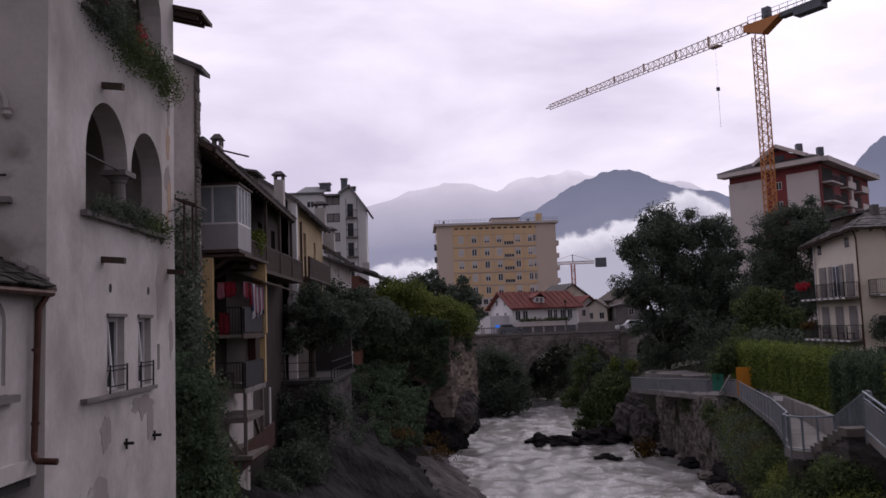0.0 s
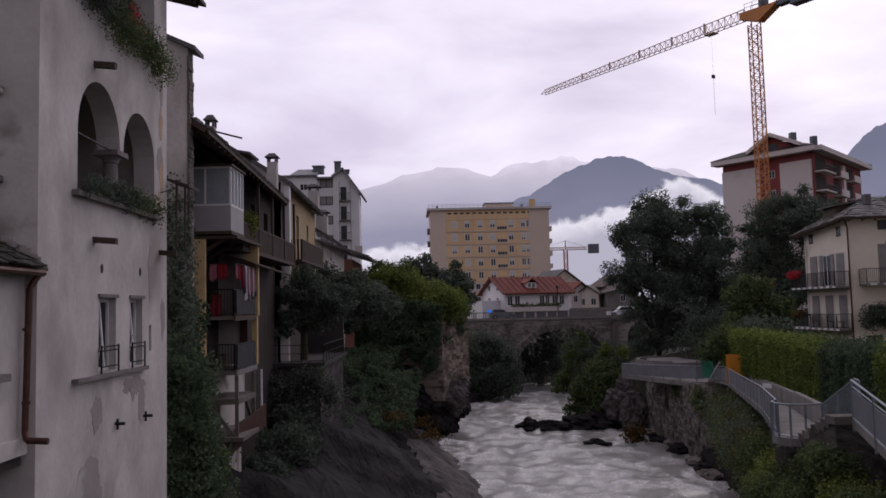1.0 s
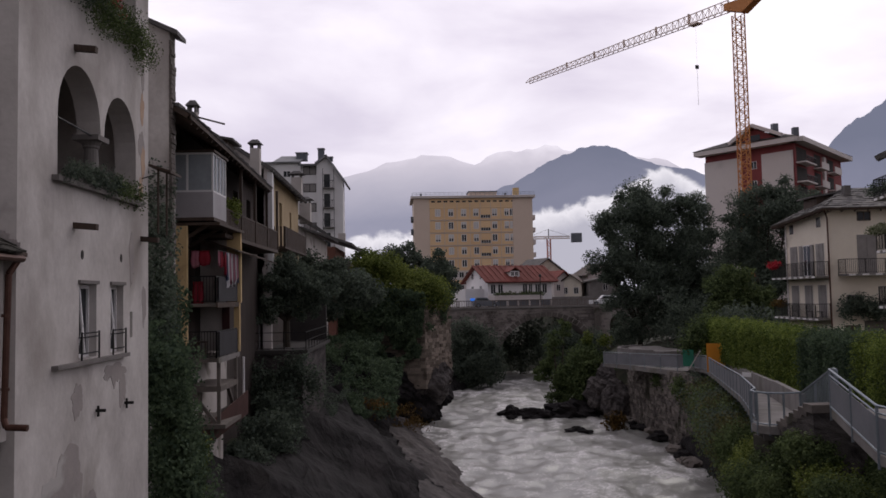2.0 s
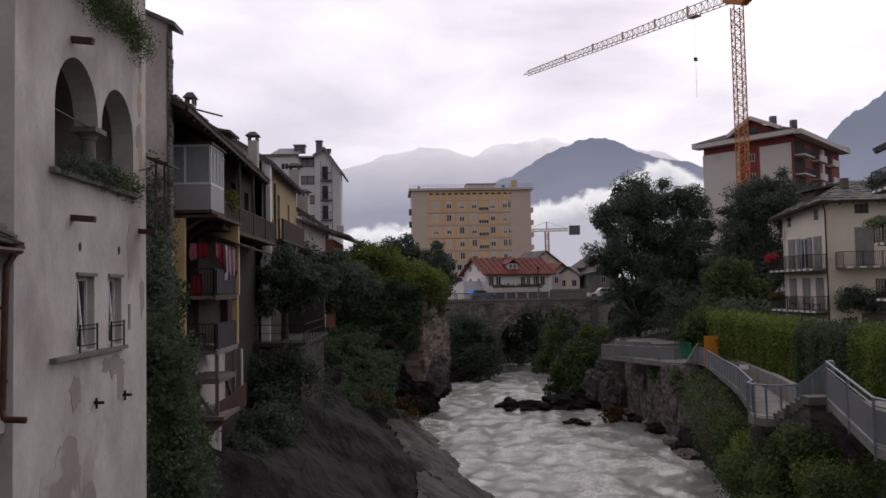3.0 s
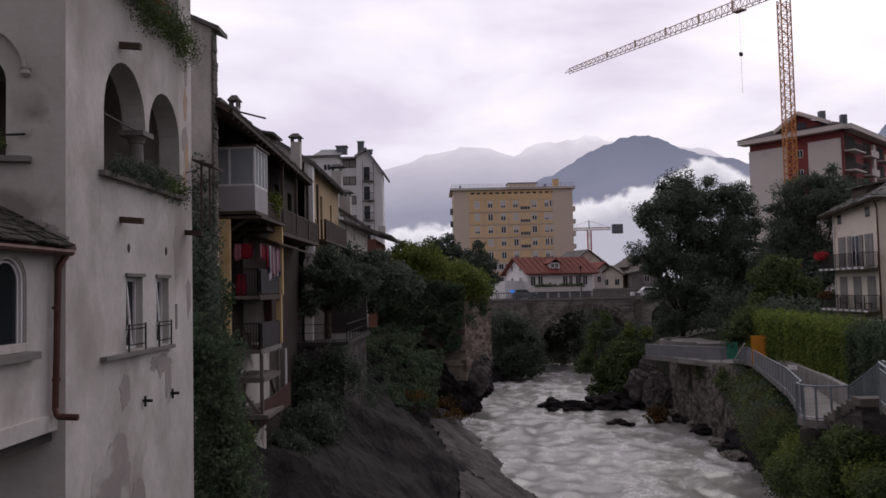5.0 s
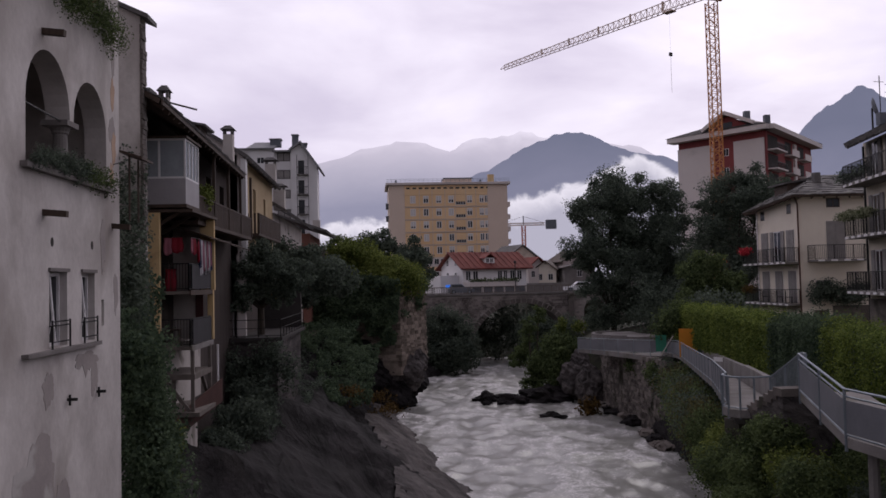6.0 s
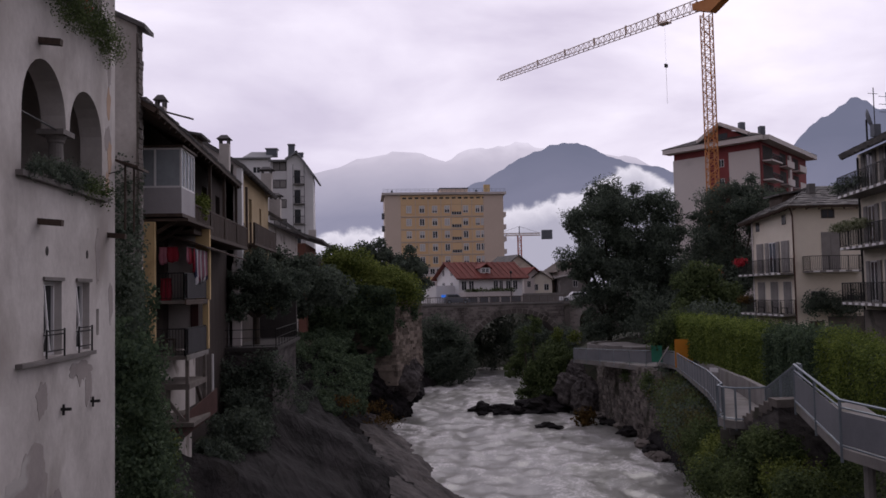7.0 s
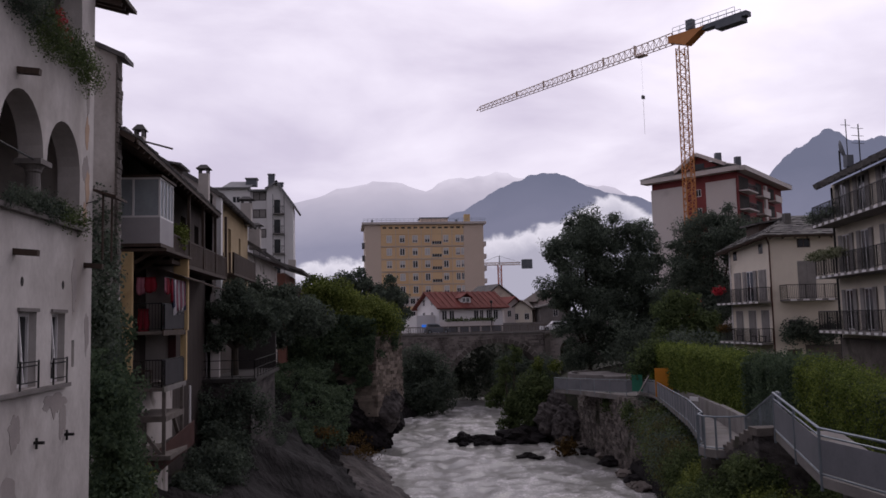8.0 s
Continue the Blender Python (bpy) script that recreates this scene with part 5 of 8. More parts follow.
roof_slab(bm, (-14.9, 118.5, 21.55), (-14.9, 129, 21.55), (-13.15, 129, 22.75), (-13.15, 118.5, 22.75), 0.28)
roof_slab(bm, (-17.3, 118.9, 21.45), (-14.6, 118.9, 21.45), (-14.6, 128, 22.0), (-17.3, 128, 22.0), 0.25)
roof_slab(bm, (-21.0, 118.6, 21.75), (-17.0, 118.6, 21.75), (-16.5, 121.8, 23.1), (-20.2, 121.8, 23.1), 0.25)
roof_slab(bm, (-22.8, 119.8, 21.95), (-20.6, 119.8, 21.95), (-20.6, 127, 22.5), (-22.8, 127, 22.5), 0.25)
part("roof", bm, ROOFSHEET, tower, "grey sheet roof")
FT = fr((-17.0, 119.7, 0), (1, 0))
for z in (8.6, 11.5, 14.4, 17.3, 19.9):
    window(tower, FT, 1.25, z, 1.9, 1.3, SHUTTER, IRON, 0.0)
FT2 = fr((-20.7, 119.1, 0), (1, 0))
for z in (10.8, 13.7, 16.6, 19.5):
    window(tower, FT2, 1.7, z, 1.1, 0.95, GLASS, None, 0.0)
FT3 = fr((-14.6, 119.0, 0), (1, 0.06))
for z in (6.2, 9.1, 12.0, 14.9, 17.8):
    b = part("balcony", fbox(bmesh.new(), FT3, 0.85, 2.5, 0.003, 0.9, z - 0.12, z), CONCRETE, tower)
    bm = bmesh.new()
    for s in np.arange(0.87, 2.5, 0.2):
        fbox(bm, FT3, s, s + 0.04, 0.84, 0.88, z, z + 1.0)
    for s in (0.87, 2.45):
        fbox(bm, FT3, s, s + 0.05, 0.05, 0.83, z + 0.95, z + 1.02)
    fbox(bm, FT3, 0.85, 2.5, 0.82, 0.9, z + 1.0, z + 1.07)
    part("balustrade", bm, IRON, b)
    part("doorway", fbox(bmesh.new(), FT3, 1.0, 1.9, -0.3, -0.25, z, z + 2.1), GLASS, b)
for s in (0.85, 2.46):
    part("balcony_pole", fbox(bmesh.new(), FT3, s, s + 0.07, 0.8, 0.9, 4.0, 20.6), IRON, tower)
for x, y, w, h in ((-17.0, 120.8, 1.5, 1.0), (-14.1, 120.5, 0.9, 1.6), (-12.9, 121.5, 0.8, 0.5)):
    ch = chimney(tower, x, y, 22.2, w, h, CRANE_GREY, False)
    part("chimney_cap", bx(x - w * 0.6, x + w * 0.6, y - w * 0.6, y + w * 0.6, 22.2 + h, 22.35 + h), ROOFSHEET, ch)

# ---- ochre high-rise ----
hotel = thing("high_rise", "nine-storey ochre and beige high-rise with regular windows", "apartment block", (13.7, 200, -0.5))
FH = fr((-0.7, 195, 0), (1, 0.03))


def hcol(cu):
    return -0.6 + (cu - 98) / 569 * 30


part("body", fbox(bmesh.new(), FH, 0, 28.9, -14, -0.3, -0.5, 25.2), HOTEL_B, hotel, "beige plaster body")
part("end_panel", fbox(bmesh.new(), FH, 0, hcol(180), -0.3, 0.1, -0.5, 25.1), HOTEL_B, hotel)
part("end_panel", fbox(bmesh.new(), FH, hcol(566), 28.9, -0.3, 0.1, -0.5, 25.1), HOTEL_B, hotel)
part("cornice", fbox(bmesh.new(), FH, -0.7, 29.6, -14.5, 0.7, 25.2, 25.75), PALE, hotel, "pale flat roof slab")
bm = bmesh.new()
for s in np.arange(-0.4, 29.4, 1.1):
    fbox(bm, FH, s, s + 0.06, 0.45, 0.5, 25.75, 26.6)
for z in (26.2, 26.6):
    fbox(bm, FH, -0.4, 29.3, 0.45, 0.51, z - 0.05, z)
part("roof_railing", bm, STEEL, hotel)
part("penthouse", fbox(bmesh.new(), FH, hcol(370), hcol(500), -8, -3, 25.75, 27.0), HOTEL_B, hotel)
part("penthouse_roof", fbox(bmesh.new(), FH, hcol(366), hcol(504), -8.3, -2.7, 27.0, 27.25), CRANE_GREY, hotel)
part("flue", fbox(bmesh.new(), FH, hcol(578), hcol(606), -4, -3, 25.75, 28.0), YELLOW, hotel)
for cu in (140, 535):
    part("flue", fbox(bmesh.new(), FH, hcol(cu), hcol(cu) + 0.5, -3, -2.5, 25.75, 26.7), CRANE_GREY, hotel)
cols = [219, 279, 338, 395, 481, 537, 561]
edges = [180, 249, 308, 367, 415, 463, 510, 566]
rows_h = [20.75, 17.65, 14.6, 11.5, 8.45]
rq = random.Random(12)
for r, z in enumerate(rows_h):
    for k in range(7):
        s0, s1 = hcol(edges[k]) + 0.09, hcol(edges[k + 1]) - 0.09
        part("facade_panel", fbox(bmesh.new(), FH, s0, s1, -0.3, 0.02, z - 0.72, z + 2.0), HOTEL_Y, hotel)
    part("floor_band", fbox(bmesh.new(), FH, hcol(180), hcol(566), -0.3, 0.1, z - 0.98, z - 0.76), HOTEL_B, hotel)
    for c in cols:
        window(hotel, fr(FH(0, 0.03, 0), (1, 0.03)), hcol(c), z, 1.3 if c < 500 else 1.1, 1.8, GLASS, None, rq.choice([0, 0, 0.4, 0.93, 0.55, 0.7]), bar=0.15)
    if r < 5:
        ww = part("stair_window", fbox(bmesh.new(), FH, hcol(417), hcol(461), -0.28, 0.06, z - 0.45, z + 0.3), GLASS, hotel, "dark stair window strip")
        bm = bmesh.new()
        for q in range(5):
            s = hcol(417) + q * (hcol(461) - hcol(417)) / 4
            fbox(bm, FH, s - 0.04, s + 0.04, 0.06, 0.1, z - 0.45, z + 0.3)
        fbox(bm, FH, hcol(417), hcol(461), 0.06, 0.09, z - 0.47, z - 0.4)
        part("mullion", bm, WHITE, ww)
for k in range(8):
    s = hcol(edges[k])
    part("pilaster", fbox(bmesh.new(), FH, s - 0.08, s + 0.08, -0.3, 0.12, 7.6, 24.0), HOTEL_B, hotel)
for s in np.linspace(hcol(190), hcol(560), 14):
    part("vent", fbox(bmesh.new(), FH, s, s + 0.9, -0.28, 0.04, 24.2, 24.6), GLASS, hotel)
part("top_band", fbox(bmesh.new(), FH, hcol(180), hcol(566), -0.3, 0.03, 22.8, 25.1), HOTEL_Y, hotel)
for z in (5.9, 2.8):
    part("white_band", fbox(bmesh.new(), FH, hcol(180), hcol(566), -0.3, 0.05, z - 0.55, z + 1.7), PALE, hotel)
    part("ochre_band", fbox(bmesh.new(), FH, hcol(180), hcol(566), -0.3, 0.03, z - 1.3, z - 0.56), HOTEL_Y, hotel)
    for s in np.arange(hcol(205), hcol(560), 1.55):
        window(hotel, fr(FH(0, 0.06, 0), (1, 0.03)), s, z, 1.15, 1.35, GLASS, None, 0)
part("plinth", fbox(bmesh.new(), FH, 0.1, 28.8, -0.3, 0.0, -0.5, 1.4), CRANE_GREY, hotel)
for z in rows_h:
    part("side_balcony", bx(-1.5, -0.7, 198, 203, z - 0.7, z + 0.4), CRANE_GREY, hotel)
    part("side_balcony", bx(28.3, 29.3, 199, 203, z - 0.7, z + 0.4), PALE, hotel)


# ---- stone bridge downstream ----
bridge = tagged(part("bridge", wall_cells(bmesh.new(), (-40, 118), (1, 0), 120, -12.5, -0.3, 6.5, [(40 + 11.2, 40 + 26.0, -12.4, -9.0, 7.3), (40 + 27.9, 40 + 31.3, -12.4, -3.1, 1.7)]), surf("bridge_masonry", (0.22, 0.195, 0.18), (0.38, 0.34, 0.32), 0.95, 0.5, 3.0, 0.6, stain=(0.08, 0.07, 0.065), stain_scale=0.25)), "old grey masonry arch bridge over the river", "bridge")
bm = bmesh.new()
rq = random.Random(5)
for c in range(36):
    z = -0.75 - c * 0.27
    x = -2.0 + rq.random() * 0.5
    while x < 42:
        w = 0.28 + 0.42 * rq.random()
        xm = x + w / 2
        hit = (abs(xm - 18.6) < 8.2 and z < -9.0 + 7.9 * math.sqrt(max(0, 1 - ((xm - 18.6) / 8.2) ** 2)) + 0.3) or (27.5 < xm < 31.7 and z < -1.0)
        if not hit:
            d = 0.03 + 0.06 * rq.random()
            box(bm, x, x + w - 0.03, 118 - d, 118.05, z - 0.25, z)
        x += w
tagged(part("stone_facing", bm, surf("bridge_stone", (0.11, 0.094, 0.088), (0.31, 0.27, 0.25), 0.95, 0.35, 6, 0.5, island=0.4, stain=(0.09, 0.075, 0.068), stain_scale=0.3), bridge, "coursed grey facing stones"), kind="stuff")
for i in range(30):
    a, b = math.pi * i / 30 + 0.012, math.pi * (i + 1) / 30 - 0.012
    o = [(18.6 - 8.1 * math.cos(t), -9.0 + 7.95 * math.sin(t)) for t in (a, b)]
    n = [(18.6 - 7.4 * math.cos(t), -9.0 + 7.3 * math.sin(t)) for t in (a, b)]
    bm = bmesh.new()
    hexa(bm, [(n[0][0], 117.86, n[0][1]), (n[1][0], 117.86, n[1][1]), (n[1][0], 118.2, n[1][1]), (n[0][0], 118.2, n[0][1])], [(o[0][0], 117.86, o[0][1]), (o[1][0], 117.86, o[1][1]), (o[1][0], 118.2, o[1][1]), (o[0][0], 118.2, o[0][1])])
    part("voussoir", bm, STONE, bridge)
part("coping", bx(-14, 48, 117.75, 118.3, -0.42, -0.18), CONCRETE, bridge)
part("coping", bx(-14, 48, 124.2, 124.7, -0.42, -0.18), CONCRETE, bridge)
part("pier", bx(25.6, 26.4, 117.7, 118.1, -10, -0.4), STONE, bridge)
for y in (118.0, 124.4):
    part("parapet_railing", railing(bmesh.new(), [(-14, y, -0.2), (48, y, -0.2)], 0.95, 0.35, 0.04, 0.08, 0.09, 2.5), WOOD_GREY, bridge, "grey metal parapet railing")
tagged(part("road", bx(-40, 80, 118.4, 124.1, -0.4, -0.28), ASPHALT), "grey asphalt road across the bridge", "road", kind="structure")


def car(name, label, at, turn, body_m, length=4.2, height=1.5, van=False):
    ob = thing(name, label, "car", at)
    m = pose(*at, 0, 0, turn)
    L = length / 2

    def tr(bm):
        bmesh.ops.transform(bm, matrix=m, verts=bm.verts)
        return bm
    bm = bmesh.new()
    hexa(bm, [(-L, -0.85, 0.25), (L, -0.85, 0.25), (L, 0.85, 0.25), (-L, 0.85, 0.25)], [(-L * 0.98, -0.82, 0.85), (L * 0.96, -0.82, 0.78), (L * 0.96, 0.82, 0.78), (-L * 0.98, 0.82, 0.85)])
    back = -L * 0.92
    front = L * (0.72 if van else 0.42)
    hexa(bm, [(back, -0.8, 0.84), (front, -0.8, 0.8), (front, 0.8, 0.8), (back, 0.8, 0.84)], [(back * 0.86, -0.66, height), (front - 0.75, -0.66, height), (front - 0.75, 0.66, height), (back * 0.86, 0.66, height)])
    bmesh.ops.bevel(bm, geom=bm.edges[:], offset=0.07, segments=2)
    part("body", tr(bm), body_m, ob)
    bm = bmesh.new()
    for sgn in (-1, 1):
        hexa(bm, [(back * 0.8, sgn * 0.74 - 0.02, 0.95), (front - 0.35, sgn * 0.74 - 0.02, 0.95), (front - 0.35, sgn * 0.74 + 0.06, 0.95), (back * 0.8, sgn * 0.74 + 0.06, 0.95)], [(back * 0.78, sgn * 0.69 - 0.02, height - 0.12), (front - 0.78, sgn * 0.69 - 0.02, height - 0.12), (front - 0.78, sgn * 0.69 + 0.03, height - 0.12), (back * 0.78, sgn * 0.69 + 0.03, height - 0.12)])
    part("side_glass", tr(bm), GLASS, ob)
    for x in (-L * 0.62, L * 0.62):
        for y in (-0.8, 0.8):
            bm = rod(bmesh.new(), (x, y - 0.09, 0.32), (x, y + 0.09, 0.32), 0.32, 14)
            wh = part("wheel", tr(bm), IRON, ob)
            part("rim", tr(rod(bmesh.new(), (x, y - 0.1, 0.32), (x, y + 0.1, 0.32), 0.19, 10)), STEEL, wh)
    return ob


CARW = surf("white_car_paint", (0.7, 0.7, 0.72), (0.76, 0.76, 0.78), 0.25, 1, 8, 0.0, spec=0.5)
car("car", "white estate car crossing the stone bridge", (27.6, 120.3, -0.28), 180, CARW)
car("car", "dark car waiting at the end of the bridge", (10.2, 122.3, -0.28), 0, CRANE_GREY, 3.9)
lampst = thing("street_lamp", "slim dark street lamp beside the bridge railing", "street lamp", (18.9, 124.9, -0.3))
part("pole", rod(bmesh.new(), (18.9, 124.9, -0.3), (18.9, 124.9, 4.2), 0.07, 8), IRON, lampst)
part("lantern", lathe(bmesh.new(), (18.9, 124.9, 4.2), [(0.1, 0), (0.22, 0.1), (0.2, 0.35), (0.05, 0.5)], 8), IRON, lampst)

# ---- white house with the red roof ----
rr = thing("red_roof_house", "white two-storey house with a red tiled roof and planted terrace", "house", (14, 131, -0.4))
RU, RV = V(0.93, 0.37, 0), V(-0.37, 0.93, 0)
RO = V(10.9, 126.5, 0)


def rp(s, d, z):
    return RO + RU * s + RV * d + V(0, 0, z)


def rbox(bm, s0, s1, d0, d1, z0, z1):
    hexa(bm, [rp(s0, d0, z0), rp(s1, d0, z0), rp(s1, d1, z0), rp(s0, d1, z0)], [rp(s0, d0, z1), rp(s1, d0, z1), rp(s1, d1, z1), rp(s0, d1, z1)])
    return bm


bm = rbox(bmesh.new(), 0, 11.5, 0, 8, -0.4, 3.9)
hexa(bm, [rp(0, 0, 3.9), rp(0.3, 0, 3.9), rp(0.3, 8, 3.9), rp(0, 8, 3.9)], [rp(0, 3.9, 6.0), rp(0.3, 3.9, 6.0), rp(0.3, 4.1, 6.0), rp(0, 4.1, 6.0)])
part("wall", bm, WHITE, rr)
bm = roof_slab(bmesh.new(), rp(-0.7, -0.9, 3.6), rp(12.2, -0.9, 3.6), rp(12.2, 4, 6.35), rp(-0.7, 4, 6.35), 0.2)
roof_slab(bm, rp(-0.7, 8.9, 3.6), rp(12.2, 8.9, 3.6), rp(12.2, 4, 6.35), rp(-0.7, 4, 6.35), 0.2)
roof_r = part("roof", bm, REDROOF, rr, "red clay tile roof")
for i in range(14):
    s = -0.65 + i * 0.99
    part("roof_rib", beam(bmesh.new(), rp(s, -0.85, 3.66), rp(s, 3.95, 6.4), 0.5, 0.05), REDROOF, roof_r)
dm = part("dormer", rbox(bmesh.new(), 4.2, 6.0, 0.6, 3.0, 4.4, 5.35), WHITE, rr, "small white dormer")
bm = roof_slab(bmesh.new(), rp(3.9, 0.3, 5.25), rp(3.9, 3.5, 5.25), rp(5.1, 3.5, 6.0), rp(5.1, 0.3, 6.0), 0.12)
roof_slab(bm, rp(6.3, 0.3, 5.25), rp(6.3, 3.5, 5.25), rp(5.1, 3.5, 6.0), rp(5.1, 0.3, 6.0), 0.12)
part("dormer_roof", bm, REDROOF, dm)
for s in (4.75, 5.45):
    window(rr, fr(rp(0, 0.6, 0), (RU.x, RU.y)), s, 4.55, 0.55, 0.7, GLASS)
FR = fr(rp(0, 0, 0), (RU.x, RU.y))
for s, w in ((0.9, 0.9), (2.2, 0.9), (6.6, 0.9), (7.6, 0.7), (8.9, 0.9), (10.2, 0.9)):
    window(rr, FR, s, 1.75, w, 1.5, GLASS)
FR2 = fr(rp(0, 8, 0), (-RV.x, -RV.y))
for s in (2.5, 5.5):
    window(rr, FR2, s, 1.7, 0.95, 1.4, GLASS)
    window(rr, FR2, s, 4.1, 0.8, 1.0, GLASS)
part("terrace", rbox(bmesh.new(), 0.0, 8.5, -2.2, -0.003, 0.7, 1.5), PALE, rr, "pale terrace front")
part("terrace_base", rbox(bmesh.new(), 0.0, 12.5, -2.0, -0.003, -0.4, 0.7), CRANE_GREY, rr)
for k in range(7):
    part("shop_pillar", rbox(bmesh.new(), 0.2 + 1.95 * k, 0.5 + 1.95 * k, -2.1, -2.0, -0.4, 0.7), PALE, rr)
bush("terrace_plant", "green and red plants along the terrace edge", [(tuple(rp(0.6 + 1.1 * k, -1.9, 1.65)), (0.55, 0.3, 0.25 + 0.1 * (k % 3))) for k in range(8)], 41, LEAF_MID, 1200, 0.2, "plant")
bsign = thing("blue_sign", "small lit blue sign on the ground floor", "sign", tuple(rp(-1.6, -0.6, 0)))
BLUE = surf("blue_sign_face", (0.02, 0.12, 0.5), (0.03, 0.2, 0.7), 0.4, 2, 8, 0)
BLUE.node_tree.nodes["Principled BSDF"].inputs["Emission Color"].default_value = (0.05, 0.22, 0.9, 1)
BLUE.node_tree.nodes["Principled BSDF"].inputs["Emission Strength"].default_value = 0.45
part("board", rbox(bmesh.new(), -3.6, -1.9, -1.2, -1.1, 0.75, 1.15), BLUE, bsign)
part("post", rbox(bmesh.new(), -2.8, -2.7, -1.1, -1.0, -0.4, 0.9), IRON, bsign)
part("flank", rbox(bmesh.new(), -3.2, -0.003, 1.5, 7.5, -0.4, 2.6), WHITE, rr)


def small_house(name, label, x, y, w, d, h, rise, wall_m, roof_m, turn=0.0, wins=3):
    ob = thing(name, label, "house", (x, y, -0.5))
    m = pose(x, y, 0, 0, 0, turn)

    def put(pn, bm, mt):
        bmesh.ops.transform(bm, matrix=m, verts=bm.verts)
        return part(pn, bm, mt, ob)
    bm = bx(-w / 2, w / 2, -d / 2, d / 2, -0.5, h)
    hexa(bm, [(-w / 2, -d / 2, h), (w / 2, -d / 2, h), (w / 2, d / 2, h), (-w / 2, d / 2, h)], [(-0.05, -d / 2, h + rise), (0.05, -d / 2, h + rise), (0.05, d / 2, h + rise), (-0.05, d / 2, h + rise)])
    put("wall", bm, wall_m)
    bm = roof_slab(bmesh.new(), (-w / 2 - 0.6, -d / 2 - 0.6, h - 0.1), (-w / 2 - 0.6, d / 2 + 0.6, h - 0.1), (0, d / 2 + 0.6, h + rise + 0.2), (0, -d / 2 - 0.6, h + rise + 0.2), 0.2)
    roof_slab(bm, (w / 2 + 0.6, -d / 2 - 0.6, h - 0.1), (w / 2 + 0.6, d / 2 + 0.6, h - 0.1), (0, d / 2 + 0.6, h + rise + 0.2), (0, -d / 2 - 0.6, h + rise + 0.2), 0.2)
    put("roof", bm, roof_m)
    p = m @ V(-w / 2, -d / 2, 0)
    u = m.to_3x3() @ V(1, 0, 0)
    F = fr(p, (u.x, u.y))
    for i in range(wins):
        window(ob, F, w * (i + 0.5) / wins, h - 1.9, 0.9, 1.2, GLASS)
    return ob


small_house("village_house", "small grey village house with a brown roof", 25.0, 152, 4.5, 7, 4.0, 1.7, PALE, REDROOF, 30, 2)
small_house("village_house", "brown-roofed house behind the red roof", 24.5, 165, 6.5, 8, 6.2, 2.4, CREAM, SLATE_J, 20, 2)
small_house("village_house", "small cream village house with a dark roof", 29.3, 152, 4.0, 7, 3.4, 1.6, CREAM, WOOD, -20, 2)
small_house("village_house", "grey house with a wide brown roof and balcony", 34.5, 156, 6.5, 8, 5.0, 2.0, PALE, WOOD, 10, 3)
small_house("village_house", "low concrete house with a dark opening", 33.8, 148, 5.6, 5, 3.9, 0.3, CONCRETE, CONCRETE, 0, 1)
tagged(part("road_wall", bx(21, 40, 126.5, 127.0, -0.3, 1.1), CONCRETE), "long grey concrete wall behind the road", "wall", kind="structure")

# ---- small far crane ----
cr2 = thing("far_crane", "small distant red tower crane with a grey counterweight", "crane", (49, 300, -0.5))


def lattice(bm, p, q, w, n, r, up=(0, 0, 1)):
    """Four chords and zigzag braces from p to q."""
    p, q = Vector(p), Vector(q)
    d = (q - p).normalized()
    s = d.cross(Vector(up)).normalized() if d.cross(Vector(up)).length > 1e-3 else V(1, 0, 0)
    t = s.cross(d)
    c = [s * (a * w / 2) + t * (b * w / 2) for a, b in ((-1, -1), (1, -1), (1, 1), (-1, 1))]
    for k in c:
        rod(bm, p + k, q + k, r, 4)
    for i in range(n):
        a, b = p.lerp(q, i / n), p.lerp(q, (i + 1) / n)
        for j in range(4):
            k0, k1 = c[j], c[(j + 1) % 4]
            if i % 2:
                k0, k1 = k1, k0
            rod(bm, a + k0, b + k1, r * 0.6, 3)
            rod(bm, a + c[j], a + c[(j + 1) % 4], r * 0.5, 3)
    return bm


part("mast", lattice(bmesh.new(), (49, 300, -0.5), (49, 300, 22), 1.3, 12, 0.16), surf("red_crane_paint", (0.4, 0.09, 0.05), (0.5, 0.13, 0.08), 0.5, 1, 8, 0), cr2)
part("jib", lattice(bmesh.new(), (41, 300, 22.5), (57, 300, 22.5), 0.9, 10, 0.14), CRANE_PALE, cr2)
part("counterweight", bx(57.5, 61.3, 299, 301, 20.6, 24), CRANE_GREY, cr2)
bm = rod(bmesh.new(), (49, 300, 25.5), (41, 300, 22.9), 0.05, 3)
rod(bm, (49, 300, 25.5), (57, 300, 22.9), 0.05, 3)
rod(bm, (49, 300, 22), (49, 300, 25.6), 0.2, 4)
part("tie", bm, IRON, cr2)

# ---- big orange tower crane ----
CX, CY, CZ = 49.6, 120.0, 43.6
crane = thing("tower_crane", "tall orange lattice tower crane with a long pale jib", "crane", (CX, CY, 0))
part("mast", lattice(bmesh.new(), (CX, CY, -0.5), (CX, CY, CZ), 1.4, 44, 0.105, (0, 1, 0)), CRANE, crane, "orange lattice mast")
jd = V(22.75 - CX, 160 - CY, 0).normalized()
tip = V(22.75, 160, 43.9)
root = V(CX, CY, CZ + 1.0) + jd * 1.0
bm = bmesh.new()
js = V(jd.y, -jd.x, 0)
NJ = 40


def jh(s):
    return 1.75 - 0.95 * s


